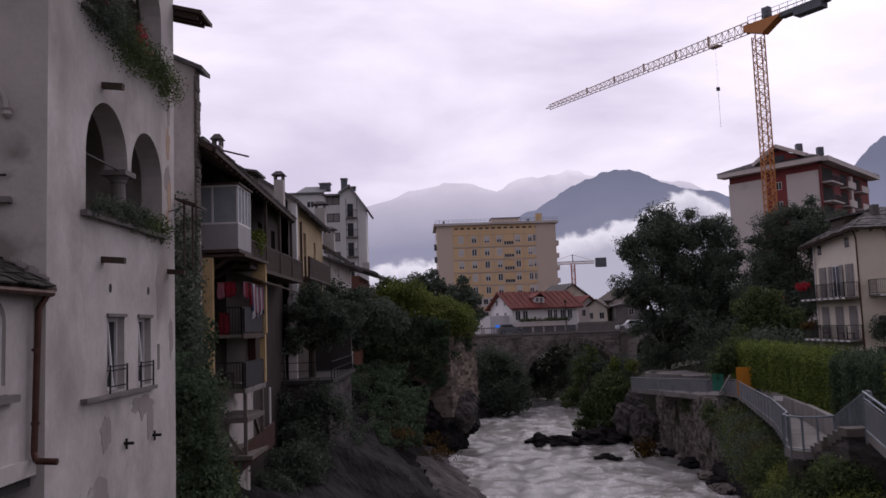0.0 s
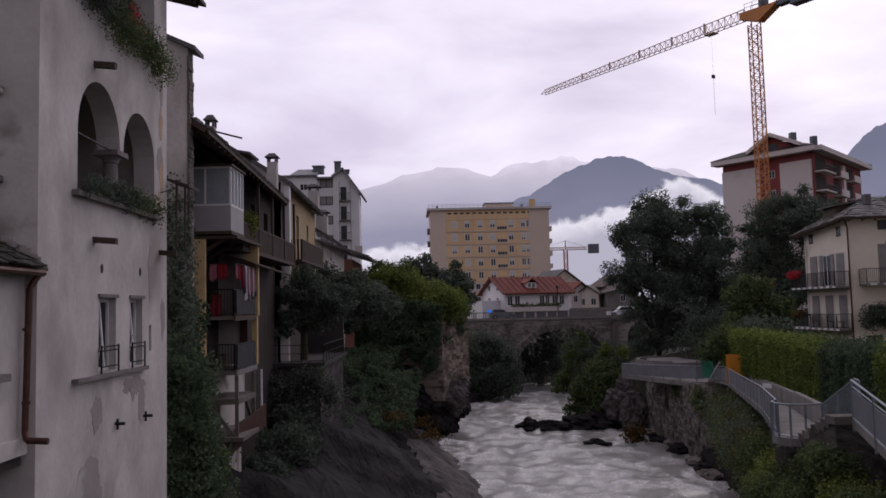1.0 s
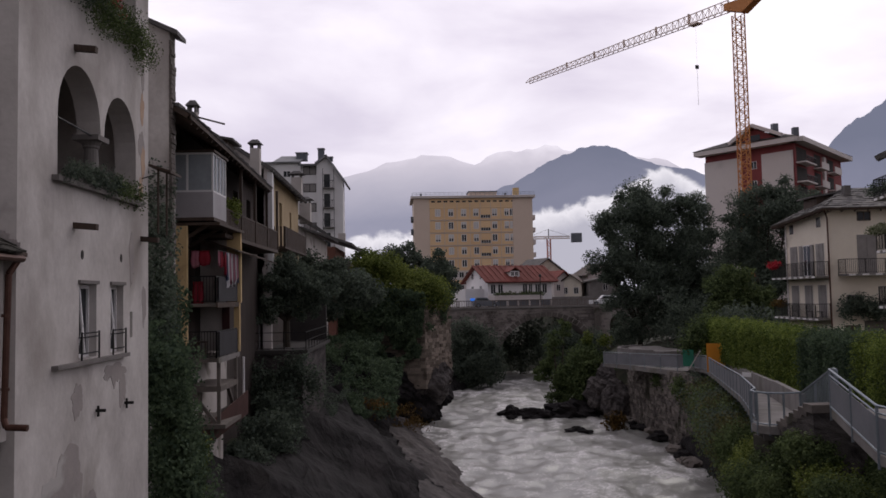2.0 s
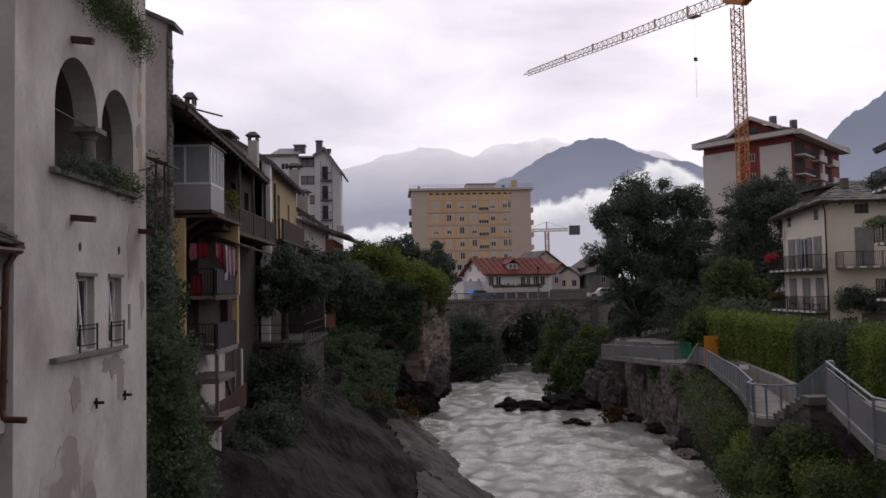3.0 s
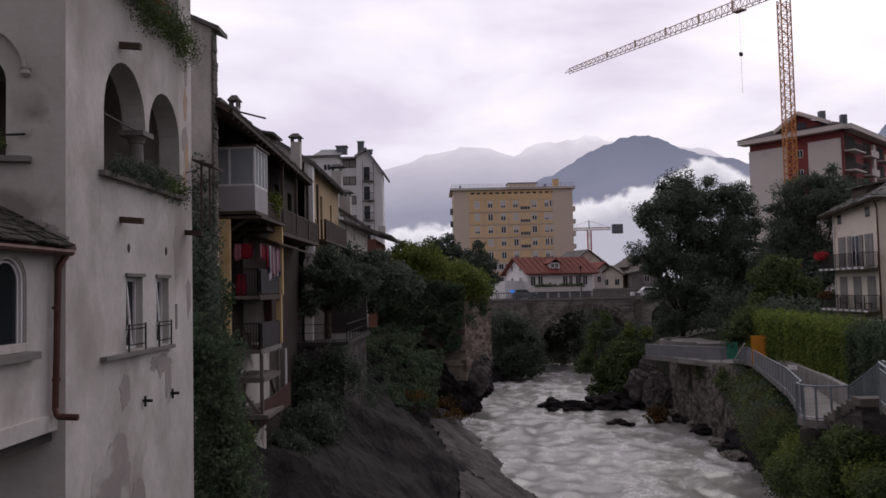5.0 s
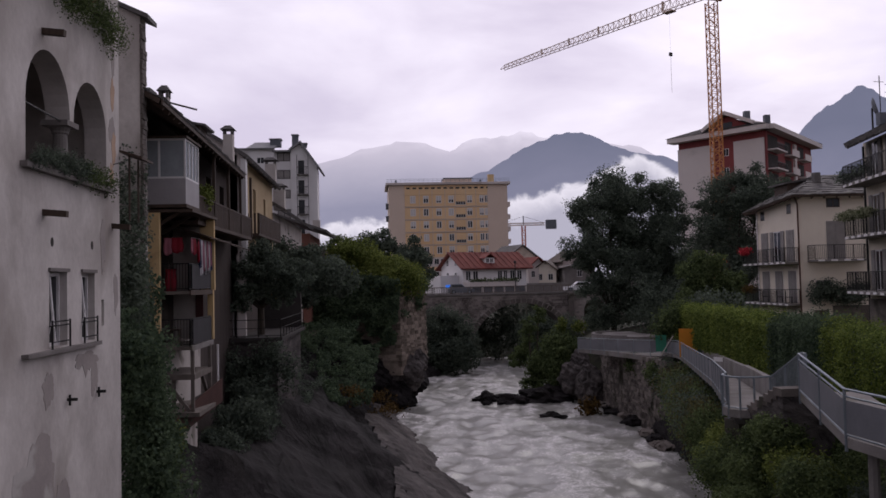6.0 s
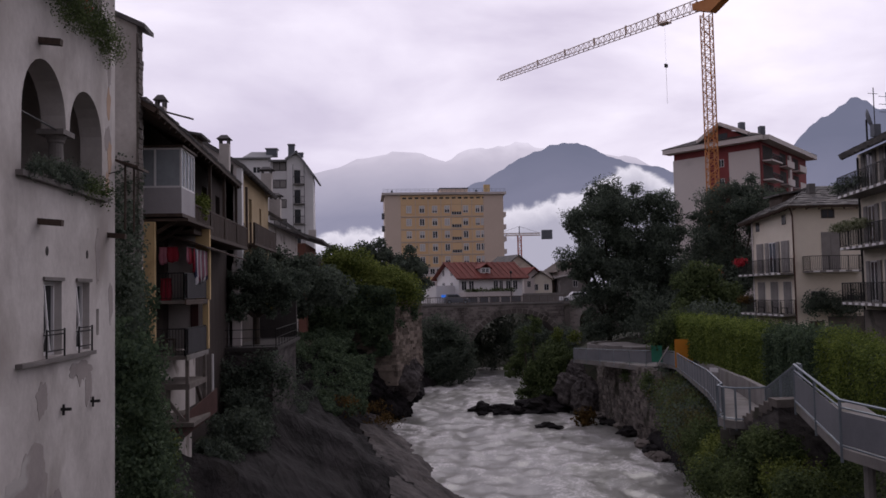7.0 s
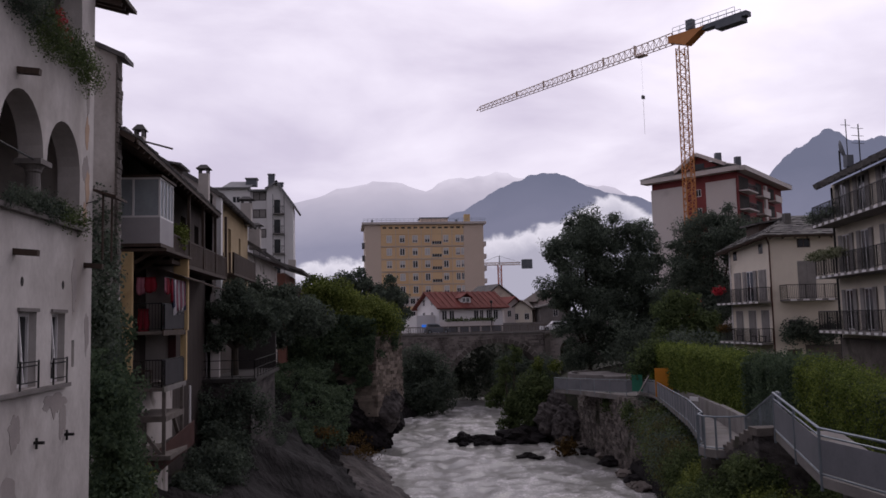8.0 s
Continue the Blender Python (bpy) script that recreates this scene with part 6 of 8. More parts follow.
for i in range(NJ):
    a, b = i / NJ, (i + 1) / NJ
    pa, pb = root.lerp(tip, a), root.lerp(tip, b)
    for sg in (-1, 1):
        rod(bm, pa + js * 0.55 * sg, pb + js * 0.55 * sg, 0.075, 4)
        rod(bm, pa + js * 0.55 * sg, pa.lerp(pb, 0.5) + V(0, 0, jh(a)), 0.05, 3)
        rod(bm, pa.lerp(pb, 0.5) + V(0, 0, jh(a)), pb + js * 0.55 * sg, 0.05, 3)
    rod(bm, pa - js * 0.55, pb + js * 0.55, 0.04, 3)
    if i < NJ - 1:
        rod(bm, pa.lerp(pb, 0.5) + V(0, 0, jh(a)), pb.lerp(root.lerp(tip, (i + 2) / NJ), 0.5) + V(0, 0, jh(b)), 0.085, 4)
part("jib", bm, CRANE_PALE, crane, "pale lattice jib")
for s in (0.16, 0.3, 0.45, 0.6, 0.75):
    c = root.lerp(tip, s)
    bm = beam(bmesh.new(), c - js * 0.6 + V(0, 0, 0.1), c - js * 0.6 + V(0, 0, jh(s)), 0.3, 0.25)
    part("jib_joint", bm, CRANE_PALE, crane)
trol = root.lerp(tip, 0.143)
part("trolley", beam(bmesh.new(), trol - jd * 0.9 - V(0, 0, 0.25), trol + jd * 0.9 - V(0, 0, 0.25), 1.3, 0.2), CRANE_PALE, crane)
hk = V(trol.x, trol.y, 1.6 + 0.2827 * trol.y)
bm = beam(bmesh.new(), hk - js * 0.28, hk + js * 0.28, 0.3, 0.55)
part("hook_block", bm, IRON, crane)
bm = rod(bmesh.new(), trol, hk, 0.012, 3)
rod(bm, hk, hk - V(0, 0, 6.2), 0.022, 4)
part("cable", bm, IRON, crane)
bk = V(CX, CY, CZ + 0.9)
cd = -jd
bm = bmesh.new()
lo = [bk + jd * 2.0 - js * 0.7 + V(0, 0, 0.2), bk + jd * 2.0 + js * 0.7 + V(0, 0, 0.2), bk + cd * 1.2 + js * 0.8 - V(0, 0, 1.0), bk + cd * 1.2 - js * 0.8 - V(0, 0, 1.0)]
hi = [bk + jd * 2.0 - js * 0.7 + V(0, 0, 1.2), bk + jd * 2.0 + js * 0.7 + V(0, 0, 1.2), bk + cd * 4.6 + js * 0.8 + V(0, 0, 1.0), bk + cd * 4.6 - js * 0.8 + V(0, 0, 1.0)]
hexa(bm, lo, hi)
part("slewing_frame", bm, CRANE, crane, "solid orange slewing frame")
part("counter_jib", beam(bmesh.new(), bk + cd * 4.2 + V(0, 0, 0.8), bk + cd * 11.5 + V(0, 0, 0.9), 1.4, 0.7), CRANE_GREY, crane, "dark grey counter-jib")
part("ballast", beam(bmesh.new(), bk + cd * 6.5 + V(0, 0, 0.3), bk + cd * 10.8 + V(0, 0, 0.35), 1.7, 1.0), CRANE_GREY, crane)
bm = bmesh.new()
for sg in (-1, 1):
    for k in range(9):
        c = bk + cd * (k * 1.35 - 1.0) + js * 0.8 * sg + V(0, 0, 1.1)
        rod(bm, c, c + V(0, 0, 1.15), 0.04, 4)
    for z in (1.65, 2.25):
        rod(bm, bk + cd * -1.0 + js * 0.8 * sg + V(0, 0, z), bk + cd * 9.8 + js * 0.8 * sg + V(0, 0, z), 0.04, 4)
part("guard_rail", bm, STEEL, crane)
part("control_box", beam(bmesh.new(), bk + cd * 1.2 + V(0, 0, 2.1), bk + cd * 2.3 + V(0, 0, 2.1), 1.0, 1.6), CRANE_GREY, crane)

# ---- red and pale apartment building ----
redb = thing("apartment_building", "pale apartment building with dark red stripes and a broad gabled roof", "apartment building", (60, 132, 0))
LA, LB, LC = V(48.6, 133.5, 0), V(58.1, 121.5, 0), V(75.4, 140.5, 0)
uL, uR = (LB - LA).normalized(), (LC - LB).normalized()
wL, wR = (LB - LA).length, (LC - LB).length
FL, FRR = fr(LA, (uL.x, uL.y)), fr(LB, (uR.x, uR.y))
bm = bmesh.new()
prism(bm, [(LA.x, LA.y), (LB.x, LB.y), (LC.x, LC.y), (LC.x - 9.5, LC.y + 12)], -1, 24.0)
part("body", bm, REDWALL, redb, "dark red plaster body")
part("pale_panel", fbox(bmesh.new(), FL, -0.05, wL * 0.42, 0.003, 0.25, -1, 22.9), PALE, redb)
part("pale_panel", fbox(bmesh.new(), FL, wL * 0.655, wL * 0.985, 0.003, 0.25, -1, 22.9), PALE, redb)
for z in (11.5, 14.6, 17.7, 20.8):
    window(redb, FL, wL * 0.56, z, 1.0, 1.2, GLASS)
for z in (9.0, 12.0, 15.0, 18.0, 21.0):
    b = part("balcony", fbox(bmesh.new(), FRR, 0.6, 6.0, 0, 1.5, z - 0.1, z + 0.12), PALE, redb, "pale balcony slab")
    bm = bmesh.new()
    for s in np.arange(0.6, 6.1, 0.22):
        fbox(bm, FRR, s, s + 0.04, 1.42, 1.46, z + 0.1, z + 1.0)
    fbox(bm, FRR, 0.6, 6.05, 1.4, 1.48, z + 1.0, z + 1.08)
    part("balustrade", bm, IRON, b)
    # flat dark plate painted as the shade of a balcony recess
    part("recess_shade", fbox(bmesh.new(), FRR, 0.8, 5.8, -0.02, 0.03, z + 0.12, z + 2.5), DARK, b)
    for s in (9.5, 17.0):
        b = part("balcony", fbox(bmesh.new(), FRR, s, s + 4.0, 0, 1.3, z - 0.1, z + 0.12), PALE, redb)
        part("balustrade", fbox(bmesh.new(), FRR, s, s + 4.0, 1.22, 1.3, z + 0.12, z + 1.0), PALE, b)
        # recess shade again as a thin dark plate on the wall
        part("recess_shade", fbox(bmesh.new(), FRR, s + 0.3, s + 3.7, -0.02, 0.03, z + 0.12, z + 2.4), DARK, b)
    part("pale_pier", fbox(bmesh.new(), FRR, 14.2, 15.4, 0.003, 0.35, z - 0.6, z + 2.4), PALE, redb)
for k, (p, q, out) in enumerate(((LA, LB, FL), (LB, LC, FRR))):
    w = (wL, wR)[k]
    part("cornice", fbox(bmesh.new(), out, -1.2 if not k else -0.9, w + (0.9 if not k else 1.5), -0.6, 1.6, 24.0, 24.75), PALE, redb, "pale deep eave fascia")
mid = LA.lerp(LB, 0.55)
bm = bmesh.new()
e = [FL(-1.4, 1.7, 24.8), FL(wL + 1.0, 1.7, 24.8), FRR(wR + 1.5, 1.7, 24.8), Vector((LC.x - 10, LC.y + 13, 24.8))]
rt = [mid + uR * 5 + V(0, 0, 27.5), mid + uR * 17 + V(0, 0, 27.8)]
for tri in ((e[0], e[1], rt[0]), (e[1], e[2], rt[1], rt[0]), (e[2], e[3], rt[1]), (e[3], e[0], rt[0], rt[1])):
    bm.faces.new([bm.verts.new(p) for p in tri])
bmesh.ops.solidify(bm, geom=bm.faces[:], thickness=0.25)
part("roof", bm, surf("grey_brown_roof", (0.10, 0.09, 0.09), (0.16, 0.145, 0.14), 0.8, 0.5, 5, 0.2), redb, "grey-brown hipped roof")
bm = bmesh.new()
ga, gb, gt = FL(wL * 0.34, 1.3, 25.2), FL(wL * 0.92, 1.3, 25.3), FL(wL * 0.60, 1.3, 27.6)
for a, b in ((ga, gt), (gb, gt)):
    beam(bm, a, b, 0.5, 0.55)
    c, d = a + uR * 6 + V(0, 0, 0.8), b + uR * 6
    roof_slab(bm, a, b, d, c, 0.2)
part("gable_front", bm, PALE, redb, "pale front gable")
bm = bmesh.new()
hexa(bm, [FL(wL * 0.38, 0.5, 24.76), FL(wL * 0.88, 0.5, 24.76), FL(wL * 0.88, 0.3, 24.76), FL(wL * 0.38, 0.3, 24.76)], [FL(wL * 0.58, 0.5, 27.1), FL(wL * 0.62, 0.5, 27.1), FL(wL * 0.62, 0.3, 27.1), FL(wL * 0.58, 0.3, 27.1)])
part("gable_wall", bm, REDWALL, redb, "dark red gable wall")
part("attic_window", fbox(bmesh.new(), FL, wL * 0.54, wL * 0.66, 0.45, 0.56, 25.1, 26.1), GLASS, redb)
for s, d, w, h, z in ((0.3, 6, 0.9, 1.7, 27.0), (0.55, 12, 0.9, 1.5, 27.2), (-0.45, 2.5, 0.7, 0.8, 25.4)):
    c = mid + uL * (s * 6) + uR * d
    chimney(redb, c.x, c.y, z, w, h, CRANE_GREY, False)


# ---- houses above the hedge ----
def balcony(parent, F, s0, s1, z, depth=1.1, plants=0):
    b = part("balcony", fbox(bmesh.new(), F, s0, s1, 0.003, depth, z - 0.14, z), CONCRETE, parent, "concrete balcony with an iron railing")
    for k in np.arange(s0 + 0.2, s1, 0.9):
        part("edge_block", fbox(bmesh.new(), F, k, k + 0.45, depth, depth + 0.02, z - 0.13, z - 0.01), WHITE, b)
    pts = [F(s0 + 0.03, 0.05, z), F(s0 + 0.03, depth - 0.05, z), F(s1 - 0.03, depth - 0.05, z), F(s1 - 0.03, 0.05, z)]
    part("railing", railing(bmesh.new(), pts, 1.0, 0.13, 0.018, 0.04, 0.035, 1.4), IRON, b, "thin iron railing")
    return b


def shutters(parent, F, s, z, w, h, open_=True):
    """A tall window with a pair of louvred shutters."""
    ob = window(parent, F, s, z, w, h, GLASS)
    for k in (-1, 1):
        a = s + k * (w / 2 + 0.02) - (0 if k > 0 else w / 2) if open_ else s + (0 if k > 0 else -w / 2)
        sh = part("shutter", fbox(bmesh.new(), F, a, a + w / 2 - 0.02, 0.035, 0.075, z, z + h), SHUTTER, ob)
        bm = bmesh.new()
        for zz in np.arange(z + 0.1, z + h - 0.1, 0.14):
            fbox(bm, F, a + 0.05, a + w / 2 - 0.07, 0.075, 0.09, zz, zz + 0.08)
        part("louvre", bm, SHUTTER, sh)
    return ob


h1 = thing("balcony_house", "cream three-storey house with iron balconies and a slate roof", "house", (33, 58, -3))
F1 = fr((28.7, 62.0, 0), (0, -1))
S1 = fr((28.7, 55.6, 0), (1, -0.06))
part("river_wall", wall_cells(bmesh.new(), (28.7, 62.0), (0, -1), 6.4, -3.2, 6.5, 0.4, [], lambda u: 6.55 + 0.08 * u), CREAM, h1)
part("front_wall", fbox(bmesh.new(), S1, 0.002, 9.8, -0.4, 0, -3.2, 7.1), CREAM, h1)
part("side_wall", bx(29.1, 38, 61.6, 62.0, -3.2, 6.5), CREAM, h1)
balcony(h1, F1, -0.5, 6.3, 2.45)
balcony(h1, F1, -0.3, 6.3, -0.5)
balcony(h1, S1, 0.55, 4.6, 2.55, 1.2)
for s, z in ((1.2, 2.45), (3.2, 2.45), (5.2, 2.45), (1.2, -0.5), (3.3, -0.5), (5.3, -0.5)):
    shutters(h1, F1, s, z + 0.02, 1.1, 2.3, s == 3.2)
shutters(h1, S1, 2.6, 2.57, 1.3, 2.7, False)
for s, z in ((0.9, 5.75), (5.1, 5.95)):
    window(h1, F1, s, z, 0.6, 0.7, GLASS, WOOD)
window(h1, S1, 2.5, 6.25, 0.95, 0.65, GLASS, WOOD)
window(h1, S1, 1.6, -0.2, 1.1, 1.3, GLASS, SHUTTER)
# opening drawn as a flat plate; its shade is in the dark colour
part("dark_opening", fbox(bmesh.new(), S1, 0.9, 1.9, -0.05, 0.02, -3.2, -1.0), WOOD, h1, "dark wood plate painted for a shaded opening")
part("stone_panel", fbox(bmesh.new(), S1, 2.2, 9.6, 0.003, 0.12, -3.2, -0.7), STONE, h1, "rubble stone wall at the foot")
part("downpipe", rod(bmesh.new(), F1(0.05, 0.09, 6.5), F1(0.05, 0.09, -3.2), 0.05, 8), WHITE, h1, "white downpipe")
bm = rod(bmesh.new(), (28.2, 55.0, 6.95), (28.62, 55.5, 6.5), 0.06, 8)
rod(bm, (28.62, 55.5, 6.5), (28.62, 55.5, -3.2), 0.06, 8)
part("downpipe", bm, COPPER, h1, "dark brown downpipe at the corner")
E1, E2, E3, E4 = V(27.9, 62.9, 6.5), V(27.9, 54.8, 7.1), V(38.6, 54.1, 7.1), V(38.6, 62.9, 6.9)
G0, G1 = V(31.6, 58.8, 8.9), V(38.6, 58.4, 8.95)
bm = roof_slab(bmesh.new(), E1, E2, G0, G0 + V(0, 0.05, 0), 0.16)
roof_slab(bm, E2, E3, G1, G0, 0.16)
roof_slab(bm, E4, E1, G0, G1, 0.16)
rafters(bm, E1, E2, V(29.0, 56, 7.6), V(29.0, 61.6, 7.1), 10)
rafters(bm, E2, E3, V(38, 55.6, 7.6), V(29.2, 55.8, 7.6), 12)
rf1 = part("roof", bm, WOOD, h1, "dark stone-slate hipped roof")
slate_cover(rf1, E1, E2, G0, G0 + V(0, 0.1, 0), 10, 18, 2)
slate_cover(rf1, E2, E3, G1, G0, 10, 24, 3)
dmr = part("dormer", bx(29.3, 30.9, 58.2, 60.2, 7.4, 8.35), WOOD, h1, "dark timber dormer")
part("dormer_roof", roof_slab(bmesh.new(), (28.9, 57.9, 8.35), (28.9, 60.5, 8.35), (31.4, 60.5, 8.75), (31.4, 57.9, 8.75), 0.12), SLATE_J, dmr)
chimney(h1, 31.0, 57.2, 8.2, 0.45, 0.75, SLATE_J, False)
bush("geranium", "red geraniums on the balcony rail", [(tuple(F1(-0.4 + 0.35 * k, 1.15, 3.45)), (0.32, 0.35, 0.25)) for k in range(4)], 61, PETAL, 320, 0.14, "flower")
bush("balcony_plant", "dull red plants on the lower balcony", [(tuple(F1(-0.1 + 0.6 * k, 1.0, 0.5)), (0.36, 0.3, 0.25)) for k in range(3)], 62, LEAF_RUST, 300, 0.13, "plant")
bush("climber", "dark climbing plant on the house wall", [(tuple(S1(0.9 + 0.75 * k, 0.6, 0.2 + 0.25 * math.sin(1.7 * k))), (0.65, 0.45, 0.7)) for k in range(5)], 63, LEAF_DARK, 2600, 0.15, "plant")


def chair(x, y, z, turn, m):
    ob = thing("balcony_chair", "small dark chair on the balcony", "chair", (x, y, z), "balcony chairs")
    t = pose(x, y, z, 0, 0, turn)

    def put(n, bm):
        bmesh.ops.transform(bm, matrix=t, verts=bm.verts)
        part(n, bm, m, ob)
    put("seat", bx(-0.22, 0.22, -0.22, 0.22, 0.43, 0.47))
    put("backrest", bx(-0.22, 0.22, 0.19, 0.23, 0.55, 0.88))
    for a in (-0.2, 0.17):
        for b in (-0.2, 0.19):
            put("leg", bx(a, a + 0.03, b, b + 0.03, 0, 0.43 if b < 0 else 0.88))


for s, z in ((2.2, -0.5), (4.4, -0.5), (4.2, 2.45), (5.8, -0.5)):
    p = F1(s, 0.6, z)
    chair(p.x, p.y, p.z, 70, IRON)

h2 = thing("balcony_house", "dark cream house with three long balconies and a satellite dish", "house", (29, 37, -3))
U2 = V(-0.21, -0.978, 0)
F2 = fr((25.5, 42.6, 0), (U2.x, U2.y))
W2 = 20.0
part("river_wall", fbox(bmesh.new(), F2, 0.8, W2, -0.4, 0, -3.4, 8.5), CREAM, h2)
part("side_wall", fbox(bmesh.new(), F2, 0.8, 1.2, -10, -0.4, -3.4, 8.6), CREAM, h2)
part("end_wall", fbox(bmesh.new(), F2, W2 - 0.4, W2, -10, -0.4, -3.4, 8.6), CREAM, h2)
part("stone_base", fbox(bmesh.new(), F2, 1.2, W2, 0.003, 0.15, -3.4, 0.2), STONE, h2, "grey rubble stone ground floor")
for z in (6.25, 3.5, 0.62):
    balcony(h2, F2, 1.0, W2, z, 1.2)
    for s in (2.5, 5.0, 7.9, 10.8, 14.0):
        shutters(h2, F2, s, z + 0.02, 1.0, 2.1)
part("downpipe", rod(bmesh.new(), F2(1.1, 0.1, 8.3), F2(1.1, 0.1, -3.3), 0.06, 8), IRON, h2)
a, b = F2(0.95, 1.0, 8.45), F2(W2 + 1, 1.0, 8.45)
c, d = F2(W2 + 1, -5, 11.3), F2(0.95, -5, 11.3)
bm = roof_slab(bmesh.new(), a, b, c, d, 0.2)
rafters(bm, a, b, F2(W2, -0.6, 9.2), F2(1.0, -0.6, 9.2), 22)
rf2 = part("roof", bm, SLATE_J, h2, "dark stone-slate roof with rafters")
slate_cover(rf2, a, b, c, d, 12, 40, 5)
part("roof_back", roof_slab(bmesh.new(), d, c, F2(W2 + 1, -10.5, 8.6), F2(0.95, -10.5, 8.6), 0.2), SLATE_J, h2)
bush("balcony_plant", "pale flowering plants hanging over the balcony rail", [(tuple(F2(0.9 + 0.5 * k, 1.25, 4.55 + 0.05 * (k % 2))), (0.35, 0.3, 0.22)) for k in range(9)], 71, foliage("pale_green_leaves", (0.06, 0.08, 0.03), (0.32, 0.33, 0.22)), 1300, 0.11, "plant")
bush("balcony_plant", "dark pot plants along the top balcony", [(tuple(F2(0.3 + 0.9 * k, 1.0, 6.75)), (0.35, 0.25, 0.3)) for k in range(5)], 72, LEAF_DARK, 900, 0.1, "plant")
dish = thing("satellite_dish", "dark grey satellite dish on the roof edge", "satellite dish", (25.0, 40.3, 9.0))
bm = lathe(bmesh.new(), (0, 0, 0), [(0.02, 0), (0.3, 0.05), (0.52, 0.16), (0.53, 0.19), (0.28, 0.09), (0.02, 0.04)], 20)
bmesh.ops.transform(bm, matrix=pose(25.0, 40.3, 10.1, 75, 0, 60), verts=bm.verts)
part("reflector", bm, CRANE_GREY, dish)
part("mount", rod(bmesh.new(), (25.0, 40.3, 8.7), (25.0, 40.3, 10.1), 0.05), IRON, dish)
ant = thing("aerial", "thin roof aerial with cross bars", "aerial", (25.5, 39.3, 9.0))
bm = rod(bmesh.new(), (25.5, 39.3, 8.8), (25.5, 39.3, 11.3), 0.03)
for z in (10.3, 10.7, 11.1):
    rod(bm, (25.1, 39.3, z), (25.9, 39.5, z), 0.015, 4)
rod(bm, (25.2, 39.9, 8.8), (25.2, 39.9, 11.7), 0.025)
rod(bm, (24.9, 39.9, 11.4), (25.5, 40.0, 11.4), 0.015, 4)
part("mast", bm, IRON, ant)
chimney(h2, 24.4, 38.6, 8.9, 0.35, 0.6, CRANE_GREY, False)


# ---- rocks ----
def crag(name, label, centre, radii, seed, material, subdiv=5, amp=0.35, strata=0.12, tilt=(0.5, 0.25, 0.8), kind=""):
    """A weathered boulder or cliff: broad facets, slanting beds and cracks."""
    bm = bmesh.new()
    bmesh.ops.create_icosphere(bm, subdivisions=subdiv, radius=1.0)
    ax = Vector(tilt).normalized()
    for v in bm.verts:
        d = v.co.normalized()
        r = 1 + amp * noise.fractal(d * 1.3 + Vector((seed, 0, 0)), 0.9, 2.1, 5) - amp * 0.5 * abs(noise.noise(d * 3.1 + Vector((0, seed, 0))))
        p = Vector((d.x * radii[0], d.y * radii[1], d.z * radii[2])) * r
        k = p.dot(ax) * 1.6 + 1.2 * noise.noise(p * 0.35 + Vector((seed, seed, 0)))
        saw = k - math.floor(k)
        p += d * strata * (1 - saw) * min(radii)
        v.co = p + Vector(centre)
    ob = part(name, bm, material, None, smooth=False, fix=False)
    return tagged(ob, label, "rock", kind=kind)


def bank_sheet():
    """The bedded rock face between the houses and the water."""
    ys, ss = np.arange(20, 88, 0.3), np.linspace(0, 1, 70)
    vs = []
    for y in ys:
        xl = lerp(y, Y_L, X_L)
        top = lerp(y, [20, 34, 45, 60, 75, 88], [-5.6, -5.2, -4.8, -4.4, -3.8, -3.6])
        for s in ss:
            x = xl - 2.9 - 12.0 * s
            z = -12.0 + (top + 12.0) * (1 - (1 - s) ** 1.8)
            p = Vector((x, y, z))
            bed = 0.3 * x - 0.15 * y + 0.94 * z
            k = bed * 0.42 + 0.8 * noise.noise(p * 0.09)
            saw = k - math.floor(k)
            k2 = bed * 1.7 + 0.8 * noise.noise(p * 0.2)
            out = 1.5 * (1 - saw) ** 1.6 + 0.16 * (1 - (k2 - math.floor(k2))) + 1.1 * noise.fractal(p * 0.14, 0.9, 2.1, 3) + 0.1 * noise.fractal(p * 0.8, 0.8, 2.1, 3)
            vs.append((x + 0.45 * out, y - 0.2 * out, z + 0.7 * out))
    n = len(ss)
    me = bpy.data.meshes.new("gorge_rock")
    me.from_pydata(vs, [], [(j * n + i, j * n + i + 1, (j + 1) * n + i + 1, (j + 1) * n + i) for j in range(len(ys) - 1) for i in range(n - 1)])
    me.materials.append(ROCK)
    return tagged(new("gorge_rock", me), "dark wet bedded rock face falling to the river", "rock", kind="structure")


